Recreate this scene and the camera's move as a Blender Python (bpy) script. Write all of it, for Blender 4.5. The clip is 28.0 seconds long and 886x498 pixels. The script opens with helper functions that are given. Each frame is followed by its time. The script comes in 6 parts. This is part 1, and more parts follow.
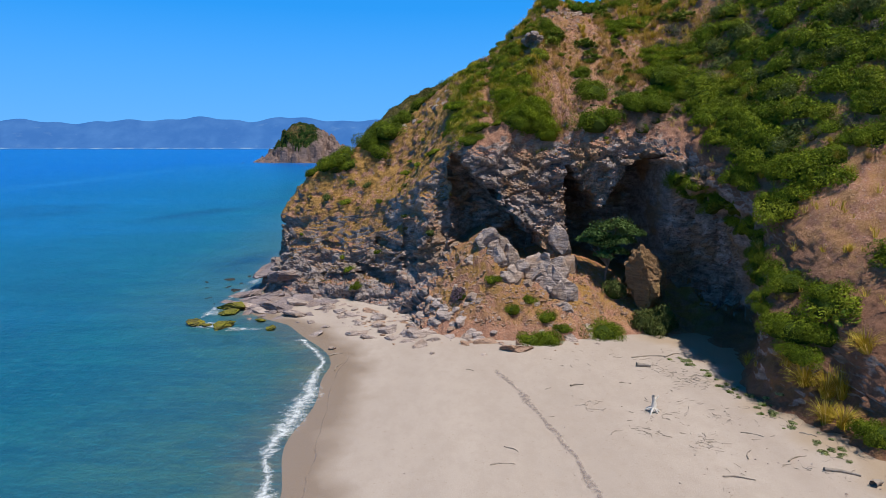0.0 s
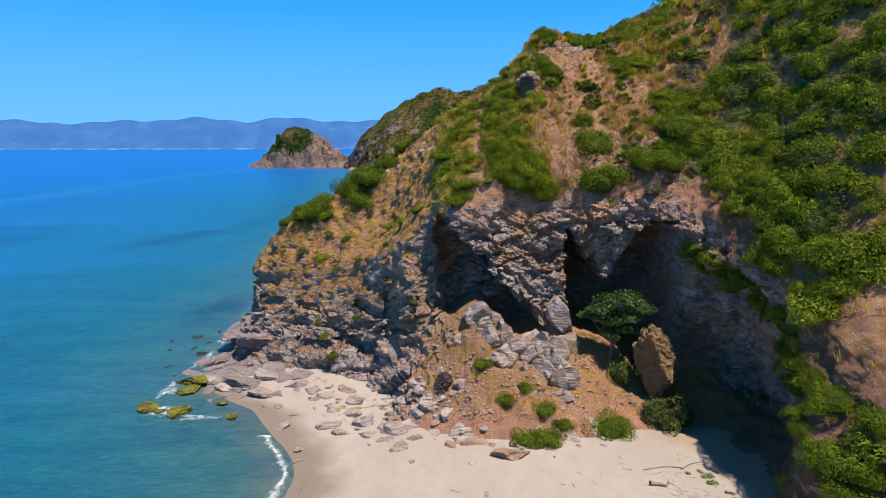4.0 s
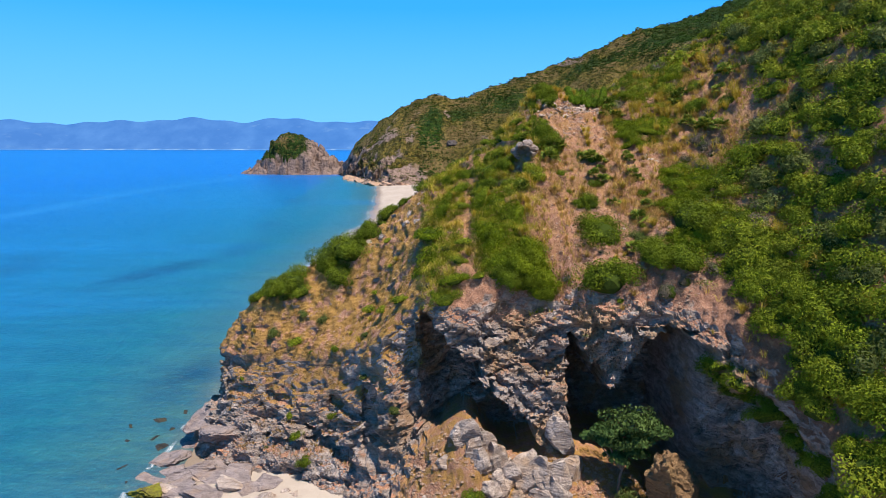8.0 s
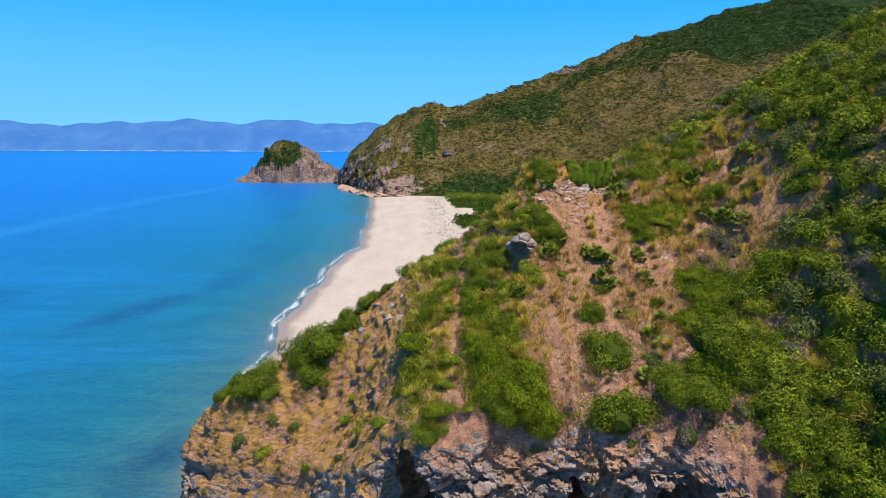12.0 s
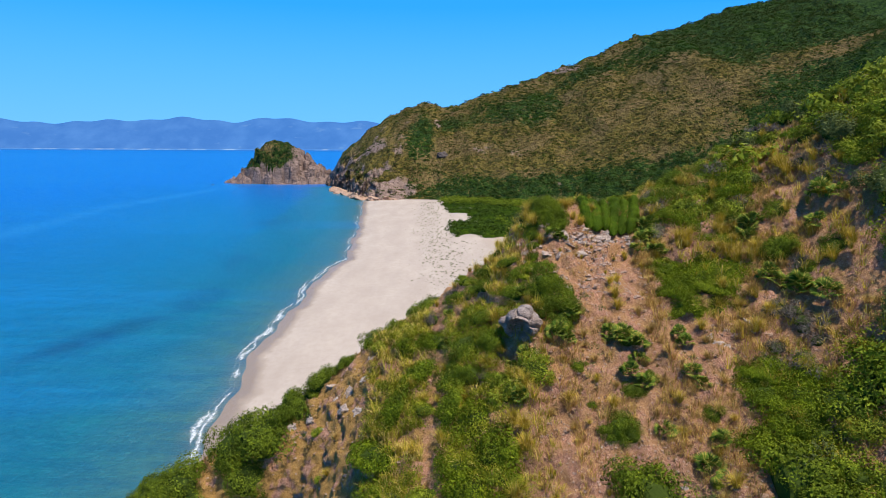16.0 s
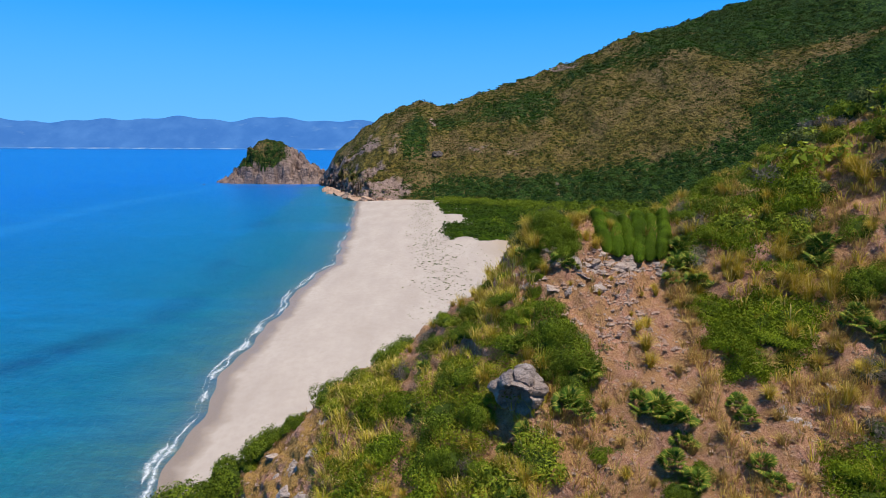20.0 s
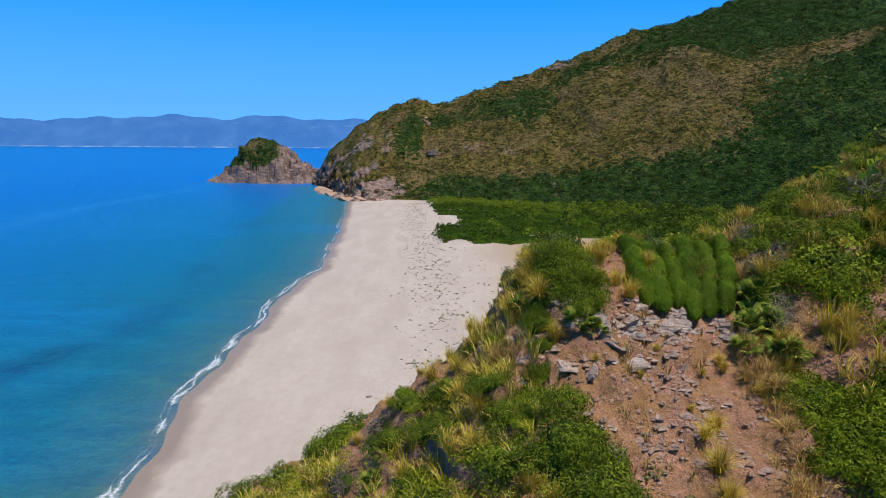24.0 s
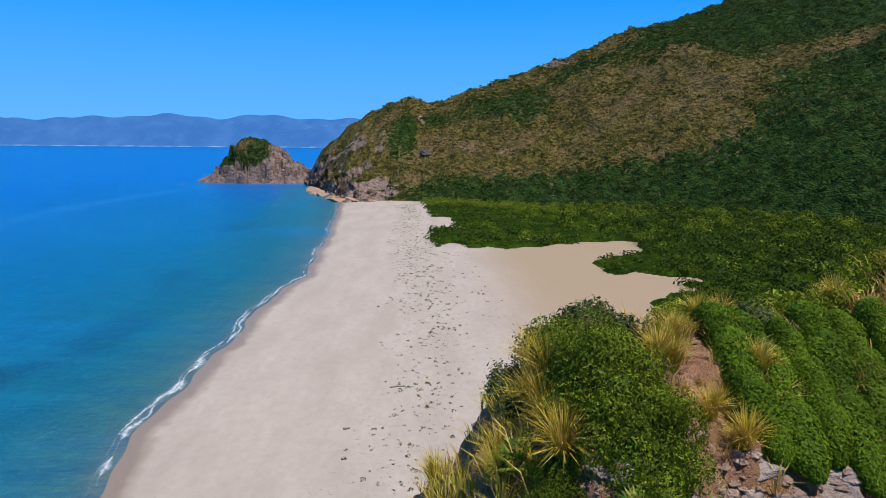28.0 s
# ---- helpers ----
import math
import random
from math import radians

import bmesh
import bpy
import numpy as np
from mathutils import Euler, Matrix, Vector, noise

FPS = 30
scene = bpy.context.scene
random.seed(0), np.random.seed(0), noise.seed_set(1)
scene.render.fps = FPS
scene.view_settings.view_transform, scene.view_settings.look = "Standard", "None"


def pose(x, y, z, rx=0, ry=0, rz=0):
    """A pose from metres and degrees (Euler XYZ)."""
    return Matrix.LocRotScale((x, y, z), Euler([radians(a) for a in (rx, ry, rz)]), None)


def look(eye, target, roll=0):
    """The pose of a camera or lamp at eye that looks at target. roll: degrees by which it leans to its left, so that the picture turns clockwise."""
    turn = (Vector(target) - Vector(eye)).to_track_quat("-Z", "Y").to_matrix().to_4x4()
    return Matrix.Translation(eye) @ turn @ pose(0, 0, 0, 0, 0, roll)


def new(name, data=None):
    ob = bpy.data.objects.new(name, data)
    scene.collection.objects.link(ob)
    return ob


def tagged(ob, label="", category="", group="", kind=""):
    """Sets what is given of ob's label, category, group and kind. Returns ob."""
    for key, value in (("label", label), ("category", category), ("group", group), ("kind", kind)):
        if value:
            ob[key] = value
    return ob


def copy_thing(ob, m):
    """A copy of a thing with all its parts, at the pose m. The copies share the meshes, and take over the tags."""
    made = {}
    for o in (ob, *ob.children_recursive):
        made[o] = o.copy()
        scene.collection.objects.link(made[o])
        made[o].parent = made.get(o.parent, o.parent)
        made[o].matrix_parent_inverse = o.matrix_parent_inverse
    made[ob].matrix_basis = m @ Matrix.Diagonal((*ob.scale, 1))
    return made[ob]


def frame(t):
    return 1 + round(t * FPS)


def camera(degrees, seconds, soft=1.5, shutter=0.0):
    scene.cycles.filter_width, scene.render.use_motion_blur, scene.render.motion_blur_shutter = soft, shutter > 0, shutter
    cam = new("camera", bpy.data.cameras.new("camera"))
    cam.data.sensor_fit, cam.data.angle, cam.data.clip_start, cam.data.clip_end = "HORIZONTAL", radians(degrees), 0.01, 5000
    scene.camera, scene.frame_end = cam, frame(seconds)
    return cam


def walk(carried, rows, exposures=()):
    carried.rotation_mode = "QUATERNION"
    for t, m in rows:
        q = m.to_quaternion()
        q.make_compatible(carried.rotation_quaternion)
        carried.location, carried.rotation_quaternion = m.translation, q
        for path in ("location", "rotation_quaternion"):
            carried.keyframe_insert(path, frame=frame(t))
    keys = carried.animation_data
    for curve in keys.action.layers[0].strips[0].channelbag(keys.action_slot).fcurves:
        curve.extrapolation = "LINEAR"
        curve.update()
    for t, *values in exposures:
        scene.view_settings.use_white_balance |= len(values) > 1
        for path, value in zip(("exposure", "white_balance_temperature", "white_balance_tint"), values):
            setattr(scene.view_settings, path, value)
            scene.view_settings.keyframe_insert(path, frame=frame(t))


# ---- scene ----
cam = camera(66.8, 28.0, soft=0.75)
METRES, EYE, TILT, LEAN, TURN = 80.0, 16.8, -8.7, 0.0, 0.0
ROWS = [
    (0.0, 0.0, 0.0, 0.0, 0.0, 0.0, -0.0),
    (0.5, 0.0018, 0.0116, 0.0082, -0.03, 0.02, 0.01),
    (1.0, 0.0036, 0.0234, 0.0168, -0.06, 0.03, 0.01),
    (1.5, 0.0054, 0.035, 0.0261, -0.1, 0.05, 0.01),
    (2.0, 0.0072, 0.0466, 0.0358, -0.13, 0.04, 0.02),
    (2.5, 0.009, 0.0581, 0.0457, -0.16, 0.03, 0.02),
    (3.0, 0.0107, 0.0694, 0.0559, -0.2, 0.01, 0.05),
    (3.5, 0.0123, 0.0805, 0.067, -0.21, 0.0, 0.06),
    (5.5, 0.0182, 0.1251, 0.1165, -0.38, -0.13, 0.07),
    (6.0, 0.0203, 0.1364, 0.1277, -0.37, -0.08, 0.05),
    (6.5, 0.0204, 0.1473, 0.1408, -0.5, -0.16, 0.06),
    (7.0, 0.023, 0.1585, 0.1527, -0.43, -0.1, 0.04),
    (7.5, 0.0241, 0.1694, 0.1648, -0.5, -0.07, 0.01),
    (8.0, 0.0255, 0.1804, 0.1772, -0.52, -0.04, 0.0),
    (8.5, 0.0271, 0.1912, 0.1899, -0.54, -0.02, -0.01),
    (9.0, 0.0284, 0.2022, 0.2026, -0.59, -0.01, -0.02),
    (9.5, 0.0299, 0.2132, 0.2159, -0.63, -0.02, -0.02),
    (10.0, 0.0315, 0.2241, 0.2286, -0.64, -0.01, -0.02),
    (10.5, 0.033, 0.2349, 0.2415, -0.67, 0.0, -0.03),
    (11.0, 0.0346, 0.2456, 0.2543, -0.69, 0.01, -0.04),
    (11.5, 0.0359, 0.2562, 0.2671, -0.72, 0.02, -0.04),
    (12.0, 0.0372, 0.2667, 0.2802, -0.78, 0.02, -0.07),
    (12.5, 0.0384, 0.2774, 0.2936, -0.82, -0.0, -0.06),
    (13.0, 0.0396, 0.2886, 0.3043, -0.86, -0.0, -0.08),
    (13.5, 0.0409, 0.3012, 0.3102, -0.9, -0.01, -0.06),
    (15.5, 0.0555, 0.4264, 0.334, -1.07, -0.11, -0.09),
    (16.0, 0.0575, 0.4423, 0.3364, -1.12, -0.11, -0.1),
    (16.5, 0.0595, 0.4579, 0.3389, -1.14, -0.12, -0.1),
    (17.0, 0.0615, 0.4739, 0.3414, -1.17, -0.13, -0.08),
    (17.5, 0.0637, 0.49, 0.3437, -1.21, -0.14, -0.09),
    (18.0, 0.0659, 0.5063, 0.3461, -1.23, -0.14, -0.1),
    (18.5, 0.0681, 0.5226, 0.3484, -1.27, -0.14, -0.08),
    (19.0, 0.0703, 0.539, 0.3509, -1.29, -0.15, -0.06),
    (19.5, 0.0725, 0.5556, 0.3535, -1.33, -0.17, -0.07),
    (20.0, 0.0748, 0.5724, 0.356, -1.38, -0.18, -0.07),
    (20.5, 0.0771, 0.5893, 0.3586, -1.41, -0.19, -0.06),
    (21.0, 0.0795, 0.6065, 0.3613, -1.46, -0.22, -0.06),
    (21.5, 0.0818, 0.6238, 0.3639, -1.49, -0.21, -0.07),
    (23.5, 0.0914, 0.6935, 0.3743, -1.66, -0.26, -0.14),
    (24.0, 0.0937, 0.7108, 0.3769, -1.7, -0.27, -0.14),
    (24.5, 0.096, 0.7284, 0.3794, -1.75, -0.27, -0.18),
    (25.0, 0.0985, 0.7458, 0.3819, -1.78, -0.27, -0.16),
    (25.5, 0.1009, 0.7632, 0.3845, -1.82, -0.27, -0.15),
    (26.0, 0.1033, 0.781, 0.387, -1.85, -0.27, -0.16),
    (26.5, 0.1058, 0.7988, 0.3896, -1.9, -0.28, -0.15),
    (27.0, 0.1081, 0.8167, 0.3921, -1.95, -0.28, -0.14),
    (27.5, 0.1105, 0.8349, 0.3947, -2.01, -0.29, -0.15),
    (28.0, 0.1129, 0.8529, 0.3975, -2.03, -0.3, -0.14),
]
EXPOSURES = [(0, 0.02, 6300, 10), (3, 0.2, 6500, 10), (6, 0.44, 6600, 10), (9, 0.52, 6600, 10), (13, 0.44, 6400, 10), (17, 0.3, 6300, 10), (21, 0.16, 6250, 10), (28, 0.03, 6050, 10)]
walk(cam, [(t, pose(0, 0, EYE, TILT, LEAN, TURN) @ pose(METRES * x, METRES * y, METRES * z, 90 + pitch, roll, yaw)) for t, x, y, z, yaw, pitch, roll in ROWS], EXPOSURES)

# ---- light ----
SUN_AZ, SUN_EL = 130.0, 68.0          # from +y towards +x, and above the horizon
world = bpy.data.worlds.new("world")
scene.world = world
world.use_nodes = True
wn = world.node_tree
sky = wn.nodes.new("ShaderNodeTexSky")
sky.sky_type, sky.sun_disc = "NISHITA", False
sky.sun_elevation, sky.sun_rotation = radians(SUN_EL), radians(SUN_AZ)
sky.altitude, sky.air_density, sky.dust_density, sky.ozone_density = 0.0, 1.0, 0.0, 4.0
clear = wn.nodes.new("ShaderNodeMixRGB")          # a deeper, cleaner blue than the model's pale horizon
clear.inputs[0].default_value, clear.inputs[2].default_value = 0.87, (0.1, 3.85, 11.2, 1)
wn.links.new(sky.outputs[0], clear.inputs[1])
where, split, deep, dome = (wn.nodes.new("ShaderNode" + k) for k in ("TexCoord", "SeparateXYZ", "MapRange", "MixRGB"))
wn.links.new(where.outputs["Generated"], split.inputs[0])          # a clear sky darkens towards the zenith
wn.links.new(split.outputs["Z"], deep.inputs["Value"])
haze, pale = wn.nodes.new("ShaderNodeMapRange"), wn.nodes.new("ShaderNodeMixRGB")          # paler towards the horizon
wn.links.new(split.outputs["Z"], haze.inputs["Value"])
haze.inputs["From Min"].default_value, haze.inputs["From Max"].default_value = 0.0, 0.19
haze.inputs["To Min"].default_value, haze.inputs["To Max"].default_value = 0.75, 0.0
wn.links.new(haze.outputs[0], pale.inputs[0])
pale.inputs[2].default_value = (1.9, 5.6, 11.2, 1)
wn.links.new(clear.outputs[0], pale.inputs[1])
deep.interpolation_type = "SMOOTHSTEP"
deep.inputs["From Min"].default_value, deep.inputs["From Max"].default_value = 0.1, 0.8
deep.inputs["To Min"].default_value, deep.inputs["To Max"].default_value = 1.0, 0.26
dome.blend_type, dome.inputs[0].default_value = "MULTIPLY", 1.0
wn.links.new(pale.outputs[0], dome.inputs[1]), wn.links.new(deep.outputs[0], dome.inputs[2])
wn.links.new(dome.outputs[0], wn.nodes["Background"].inputs[0])
wn.nodes["Background"].inputs[1].default_value = 0.09
sun = new("sun", bpy.data.lights.new("sun", "SUN"))
sun.data.energy, sun.data.angle, sun.data.color = 5.0, radians(0.53), (1.0, 0.94, 0.85)
sun.matrix_world = look((math.sin(radians(SUN_AZ)) * math.cos(radians(SUN_EL)) * 50, math.cos(radians(SUN_AZ)) * math.cos(radians(SUN_EL)) * 50, math.sin(radians(SUN_EL)) * 50), (0, 0, 0))


# ---- material tools ----
class Nodes:
    """A node material, written as nested calls."""

    def __init__(self, name, rough=0.8, spec=0.3):
        self.m = bpy.data.materials.new(name)
        self.m.use_nodes = True
        self.t = self.m.node_tree
        self.b = self.t.nodes["Principled BSDF"]
        self.b.inputs["Roughness"].default_value = rough
        self.b.inputs["Specular IOR Level"].default_value = spec

    def put(self, socket, value):
        if isinstance(value, bpy.types.NodeSocket):
            self.t.links.new(value, socket)
        elif isinstance(value, tuple) and len(value) == 3 and socket.type == "RGBA":
            socket.default_value = (*value, 1)
        else:
            socket.default_value = value

    def node(self, kind, **ins):
        n = self.t.nodes.new("ShaderNode" + kind)
        for k, v in ins.items():
            self.put(n.inputs[k.replace("_", " ")], v)
        return n

    def place(self, scale=(1, 1, 1), turn=(0, 0, 0), obj=False):
        n = self.t.nodes.new("ShaderNodeMapping")
        n.inputs["Scale"].default_value = scale
        n.inputs["Rotation"].default_value = [radians(a) for a in turn]
        if obj:
            self.put(n.inputs[0], self.t.nodes.new("ShaderNodeTexCoord").outputs["Object"])
        else:
            self.put(n.inputs[0], self.t.nodes.new("ShaderNodeNewGeometry").outputs["Position"])
        return n.outputs[0]

    def noise(self, scale, detail=4, vec=None, rough=0.55, twist=0.0):
        n = self.node("TexNoise", Scale=scale, Detail=detail, Roughness=rough, Distortion=twist)
        self.put(n.inputs["Vector"], vec or self.place())
        return n.outputs["Fac"]

    def cells(self, scale, vec=None, feature="F1", out="Distance", rand=1.0):
        n = self.t.nodes.new("ShaderNodeTexVoronoi")
        n.feature = feature
        self.put(n.inputs["Scale"], scale)
        self.put(n.inputs["Randomness"], rand)
        self.put(n.inputs["Vector"], vec or self.place())
        return n.outputs[out]

    def ramp(self, fac, *stops):
        n = self.t.nodes.new("ShaderNodeValToRGB")
        e = n.color_ramp.elements
        while len(e) < len(stops):
            e.new(0.5)
        for el, (p, c) in zip(e, stops):
            el.position = p
            el.color = (*c, 1) if isinstance(c, tuple) else (c, c, c, 1)
        self.put(n.inputs[0], fac)
        return n.outputs[0]

    def mix(self, fac, a, b, kind="MIX"):
        n = self.t.nodes.new("ShaderNodeMixRGB")
        n.blend_type = kind
        self.put(n.inputs[0], fac), self.put(n.inputs[1], a), self.put(n.inputs[2], b)
        return n.outputs[0]

    def math(self, op, a, b=0.0, clamp=False):
        n = self.t.nodes.new("ShaderNodeMath")
        n.operation, n.use_clamp = op, clamp
        self.put(n.inputs[0], a), self.put(n.inputs[1], b)
        return n.outputs[0]

    def attr(self, name):
        n = self.t.nodes.new("ShaderNodeAttribute")
        n.attribute_name = name
        return n.outputs["Fac"]

    def rand(self):
        return self.t.nodes.new("ShaderNodeObjectInfo").outputs["Random"]

    def island(self):
        return self.t.nodes.new("ShaderNodeNewGeometry").outputs["Random Per Island"]

    def upness(self):
        s = self.t.nodes.new("ShaderNodeSeparateXYZ")
        self.put(s.inputs[0], self.t.nodes.new("ShaderNodeNewGeometry").outputs["Normal"])
        return s.outputs["Z"]

    def high(self):
        s = self.t.nodes.new("ShaderNodeSeparateXYZ")
        self.put(s.inputs[0], self.t.nodes.new("ShaderNodeNewGeometry").outputs["Position"])
        return s.outputs["Z"]

    def done(self, colour, rough=None, bump=None, dist=0.05, strength=1.0):
        self.put(self.b.inputs["Base Color"], colour)
        if rough is not None:
            self.put(self.b.inputs["Roughness"], rough)
        if bump is not None:
            n = self.node("Bump", Strength=strength, Distance=dist)
            self.put(n.inputs["Height"], bump)
            self.put(self.b.inputs["Normal"], n.outputs[0])
        return self.m


def rock_material(name, light, dark, rust, dip=-24):
    k = Nodes(name, 0.88, 0.15)
    bed = k.noise(1.6, 7, k.place((0.3, 0.6, 2.4), (8, dip, 12)), 0.7, 0.6)
    blotch = k.noise(0.45, 5)
    fine = k.noise(8, 6, rough=0.75)
    c = k.mix(k.ramp(bed, (0.34, 0), (0.62, 1)), dark, light)
    c = k.mix(k.ramp(blotch, (0.5, 0), (0.66, 0.7)), c, rust)
    c = k.mix(k.ramp(fine, (0.34, 0.55), (0.52, 0.0)), c, tuple(v * 0.5 for v in dark))
    h = k.math("ADD", k.math("MULTIPLY", bed, 2.0), k.math("MULTIPLY", fine, 0.5))
    return k.done(c, bump=h, dist=0.2)


def hill_material():
    """Grey bedded rock where it is steep, red-brown scree and dry grass where it is not."""
    k = Nodes("headland", 0.9, 0.2)
    warp = k.node("TexNoise", Scale=0.5, Detail=3.0)
    k.put(warp.inputs["Vector"], k.place())
    bent = k.mix(0.85, k.place(), warp.outputs["Color"], "ADD")
    m = k.t.nodes.new("ShaderNodeMapping")
    m.inputs["Scale"].default_value, m.inputs["Rotation"].default_value = (0.5, 0.8, 1.7), (0.1, radians(-28), 0.2)
    k.put(m.inputs[0], bent)
    bed = k.noise(1.2, 7, m.outputs[0], 0.68)
    fine = k.noise(6, 6, rough=0.72)
    grit = k.noise(24, 4, rough=0.7)
    mid = k.noise(0.8, 5)
    wide = k.noise(0.16, 4)
    crack = k.cells(0.8, m.outputs[0], "DISTANCE_TO_EDGE")
    rock = k.mix(k.ramp(bed, (0.36, 0), (0.62, 1)), (0.18, 0.148, 0.138), (0.56, 0.462, 0.415))
    rock = k.mix(k.math("MULTIPLY", k.ramp(k.noise(0.33, 5), (0.47, 0), (0.6, 0.8)), k.ramp(k.math("MULTIPLY", k.high(), 0.1), (0.3, 0.2), (0.75, 1))), rock, (0.40, 0.235, 0.115))
    rock = k.mix(k.ramp(fine, (0.3, 0.4), (0.55, 0)), rock, (0.10, 0.08, 0.07))
    rock = k.mix(k.ramp(crack, (0.0, 0.4), (0.04, 0)), rock, (0.09, 0.075, 0.07))
    soil = k.mix(k.ramp(fine, (0.35, 0), (0.65, 1)), (0.28, 0.118, 0.07), (0.64, 0.325, 0.205))
    soil = k.mix(k.ramp(grit, (0.54, 0), (0.62, 0.7)), soil, (0.62, 0.42, 0.31))
    soil = k.mix(k.ramp(grit, (0.36, 0.7), (0.44, 0)), soil, (0.075, 0.04, 0.026))
    soil = k.mix(k.ramp(k.noise(0.7, 6, rough=0.7), (0.42, 0.4), (0.56, 0)), soil, (0.23, 0.105, 0.065))
    soil = k.mix(k.ramp(k.cells(3.4), (0.16, 0.75), (0.24, 0)), soil, k.mix(mid, (0.36, 0.22, 0.16), (0.60, 0.44, 0.36)))
    straw = k.mix(k.ramp(k.noise(30, 2, k.place((1, 1, 0.8))), (0.35, 0), (0.65, 1)), (0.25, 0.122, 0.03), (0.54, 0.31, 0.085))
    soil = k.mix(k.math("MULTIPLY", k.attr("straw"), k.ramp(k.noise(1.1, 6), (0.40, 0), (0.56, 0.95))), soil, straw)
    soil = k.mix(k.math("MULTIPLY", k.attr("loam"), 0.75), soil, k.mix(fine, (0.11, 0.05, 0.03), (0.27, 0.135, 0.08)))
    steep = k.math("ADD", k.attr("rock"), k.math("MULTIPLY", k.math("SUBTRACT", mid, 0.5), 1.5))
    f = k.ramp(k.math("SUBTRACT", steep, k.math("MULTIPLY", k.math("SUBTRACT", k.upness(), 0.45), 0.9)), (0.36, 0), (0.56, 1))
    c = k.mix(f, soil, rock)
    c = k.mix(k.ramp(wide, (0.4, 0.25), (0.65, 0)), c, (0.15, 0.085, 0.055))
    h = k.math("ADD", k.math("MULTIPLY", k.math("MULTIPLY", bed, f), 2.4), k.math("SUBTRACT", k.math("ADD", k.math("ADD", k.math("MULTIPLY", fine, 0.8), k.math("MULTIPLY", grit, 0.3)), k.math("MULTIPLY", f, k.ramp(crack, (0, 0), (0.07, 0.4)))), k.ramp(k.cells(3.4), (0.0, 0.0), (0.3, 0.5))))
    return k.done(c, bump=h, dist=0.16)


def sand_material():
    k = Nodes("sand", 0.95, 0.15)
    wide = k.noise(0.16, 5, k.place((1, 0.25, 1), (0, 0, 4)))
    fine = k.noise(14, 5, rough=0.75)
    c = k.mix(k.ramp(wide, (0.35, 0), (0.65, 1)), (0.385, 0.315, 0.265), (0.445, 0.37, 0.313))
    c = k.mix(k.ramp(k.noise(4.5, 3, rough=0.6), (0.64, 0), (0.72, 0.5)), c, (0.27, 0.205, 0.155))
    c = k.mix(k.ramp(fine, (0.3, 0.3), (0.6, 0)), c, (0.34, 0.26, 0.2))
    c = k.mix(k.ramp(k.noise(0.9, 6, k.place((1, 0.6, 1)), 0.7), (0.4, 0.3), (0.56, 0)), c, (0.33, 0.262, 0.21))
    c = k.mix(k.ramp(k.noise(22, 2), (0.7, 0), (0.74, 0.5)), c, (0.55, 0.49, 0.43))
    c = k.mix(k.ramp(k.attr("inland"), (0.0, 0), (1.0, 0.85)), c, (0.32, 0.225, 0.135))
    wet = k.ramp(k.math("ADD", k.high(), k.math("MULTIPLY", k.math("SUBTRACT", k.noise(0.3, 4), 0.5), 0.22)), (0.08, 1), (0.2, 0))
    c = k.mix(wet, c, (0.25, 0.185, 0.135))
    return k.done(c, k.mix(wet, (0.95,) * 3, (0.35,) * 3), k.math("ADD", fine, k.math("MULTIPLY", k.noise(1.6, 5), 0.8)), 0.03)


def sea_material():
    k = Nodes("sea_water", 0.28, 0.09)
    d = k.attr("depth")
    c = k.ramp(d, (0.0, (0.13, 0.16, 0.13)), (0.04, (0.05, 0.145, 0.14)), (0.14, (0.010, 0.135, 0.185)), (0.36, (0.002, 0.135, 0.30)), (0.7, (0.001, 0.125, 0.43)), (1.0, (0.001, 0.125, 0.50)))
    weed = k.math("MULTIPLY", k.ramp(k.noise(0.022, 5, k.place((1, 0.45, 1))), (0.58, 0), (0.7, 0.6)), k.ramp(d, (0.08, 0), (0.2, 1), (0.5, 1), (0.8, 0.15)))
    c = k.mix(weed, c, (0.002, 0.03, 0.085))
    c = k.mix(k.math("MULTIPLY", k.attr("weed"), k.ramp(k.noise(0.13, 6, rough=0.7), (0.36, 0.25), (0.56, 0.95))), c, (0.003, 0.022, 0.07))
    c = k.mix(k.math("MULTIPLY", k.attr("slick"), k.ramp(k.noise(0.05, 5), (0.35, 0.15), (0.6, 0.5))), c, (0.03, 0.24, 0.55))
    c = k.mix(k.ramp(k.noise(0.012, 4, k.place((0.5, 1.6, 1), (0, 0, 14))), (0.5, 0), (0.66, 0.4)), c, (0.008, 0.19, 0.52))
    c = k.mix(k.ramp(k.noise(0.16, 5, k.place((0.45, 1.5, 1), (0, 0, 14)), 0.65), (0.42, 0.35), (0.6, 0)), c, (0.001, 0.06, 0.15))
    wave = k.math("ADD", k.noise(0.35, 6, k.place((1, 0.4, 1), (0, 0, -14)), 0.6), k.math("MULTIPLY", k.noise(1.6, 6, k.place((0.7, 1.3, 1), (0, 0, 10)), 0.7), 0.6))
    c = k.mix(k.ramp(k.noise(0.8, 5, k.place((0.5, 1.5, 1), (0, 0, 12)), 0.7), (0.4, 0.3), (0.56, 0)), c, (0.001, 0.06, 0.13))
    c = k.mix(k.math("MULTIPLY", k.ramp(k.noise(1.5, 5, k.place((0.5, 1.5, 1), (0, 0, 20)), 0.75), (0.52, 0), (0.64, 0.5)), k.ramp(d, (0.5, 1), (0.9, 0.2))), c, (0.03, 0.2, 0.26))
    return k.done(c, bump=wave, dist=0.9, strength=0.75)


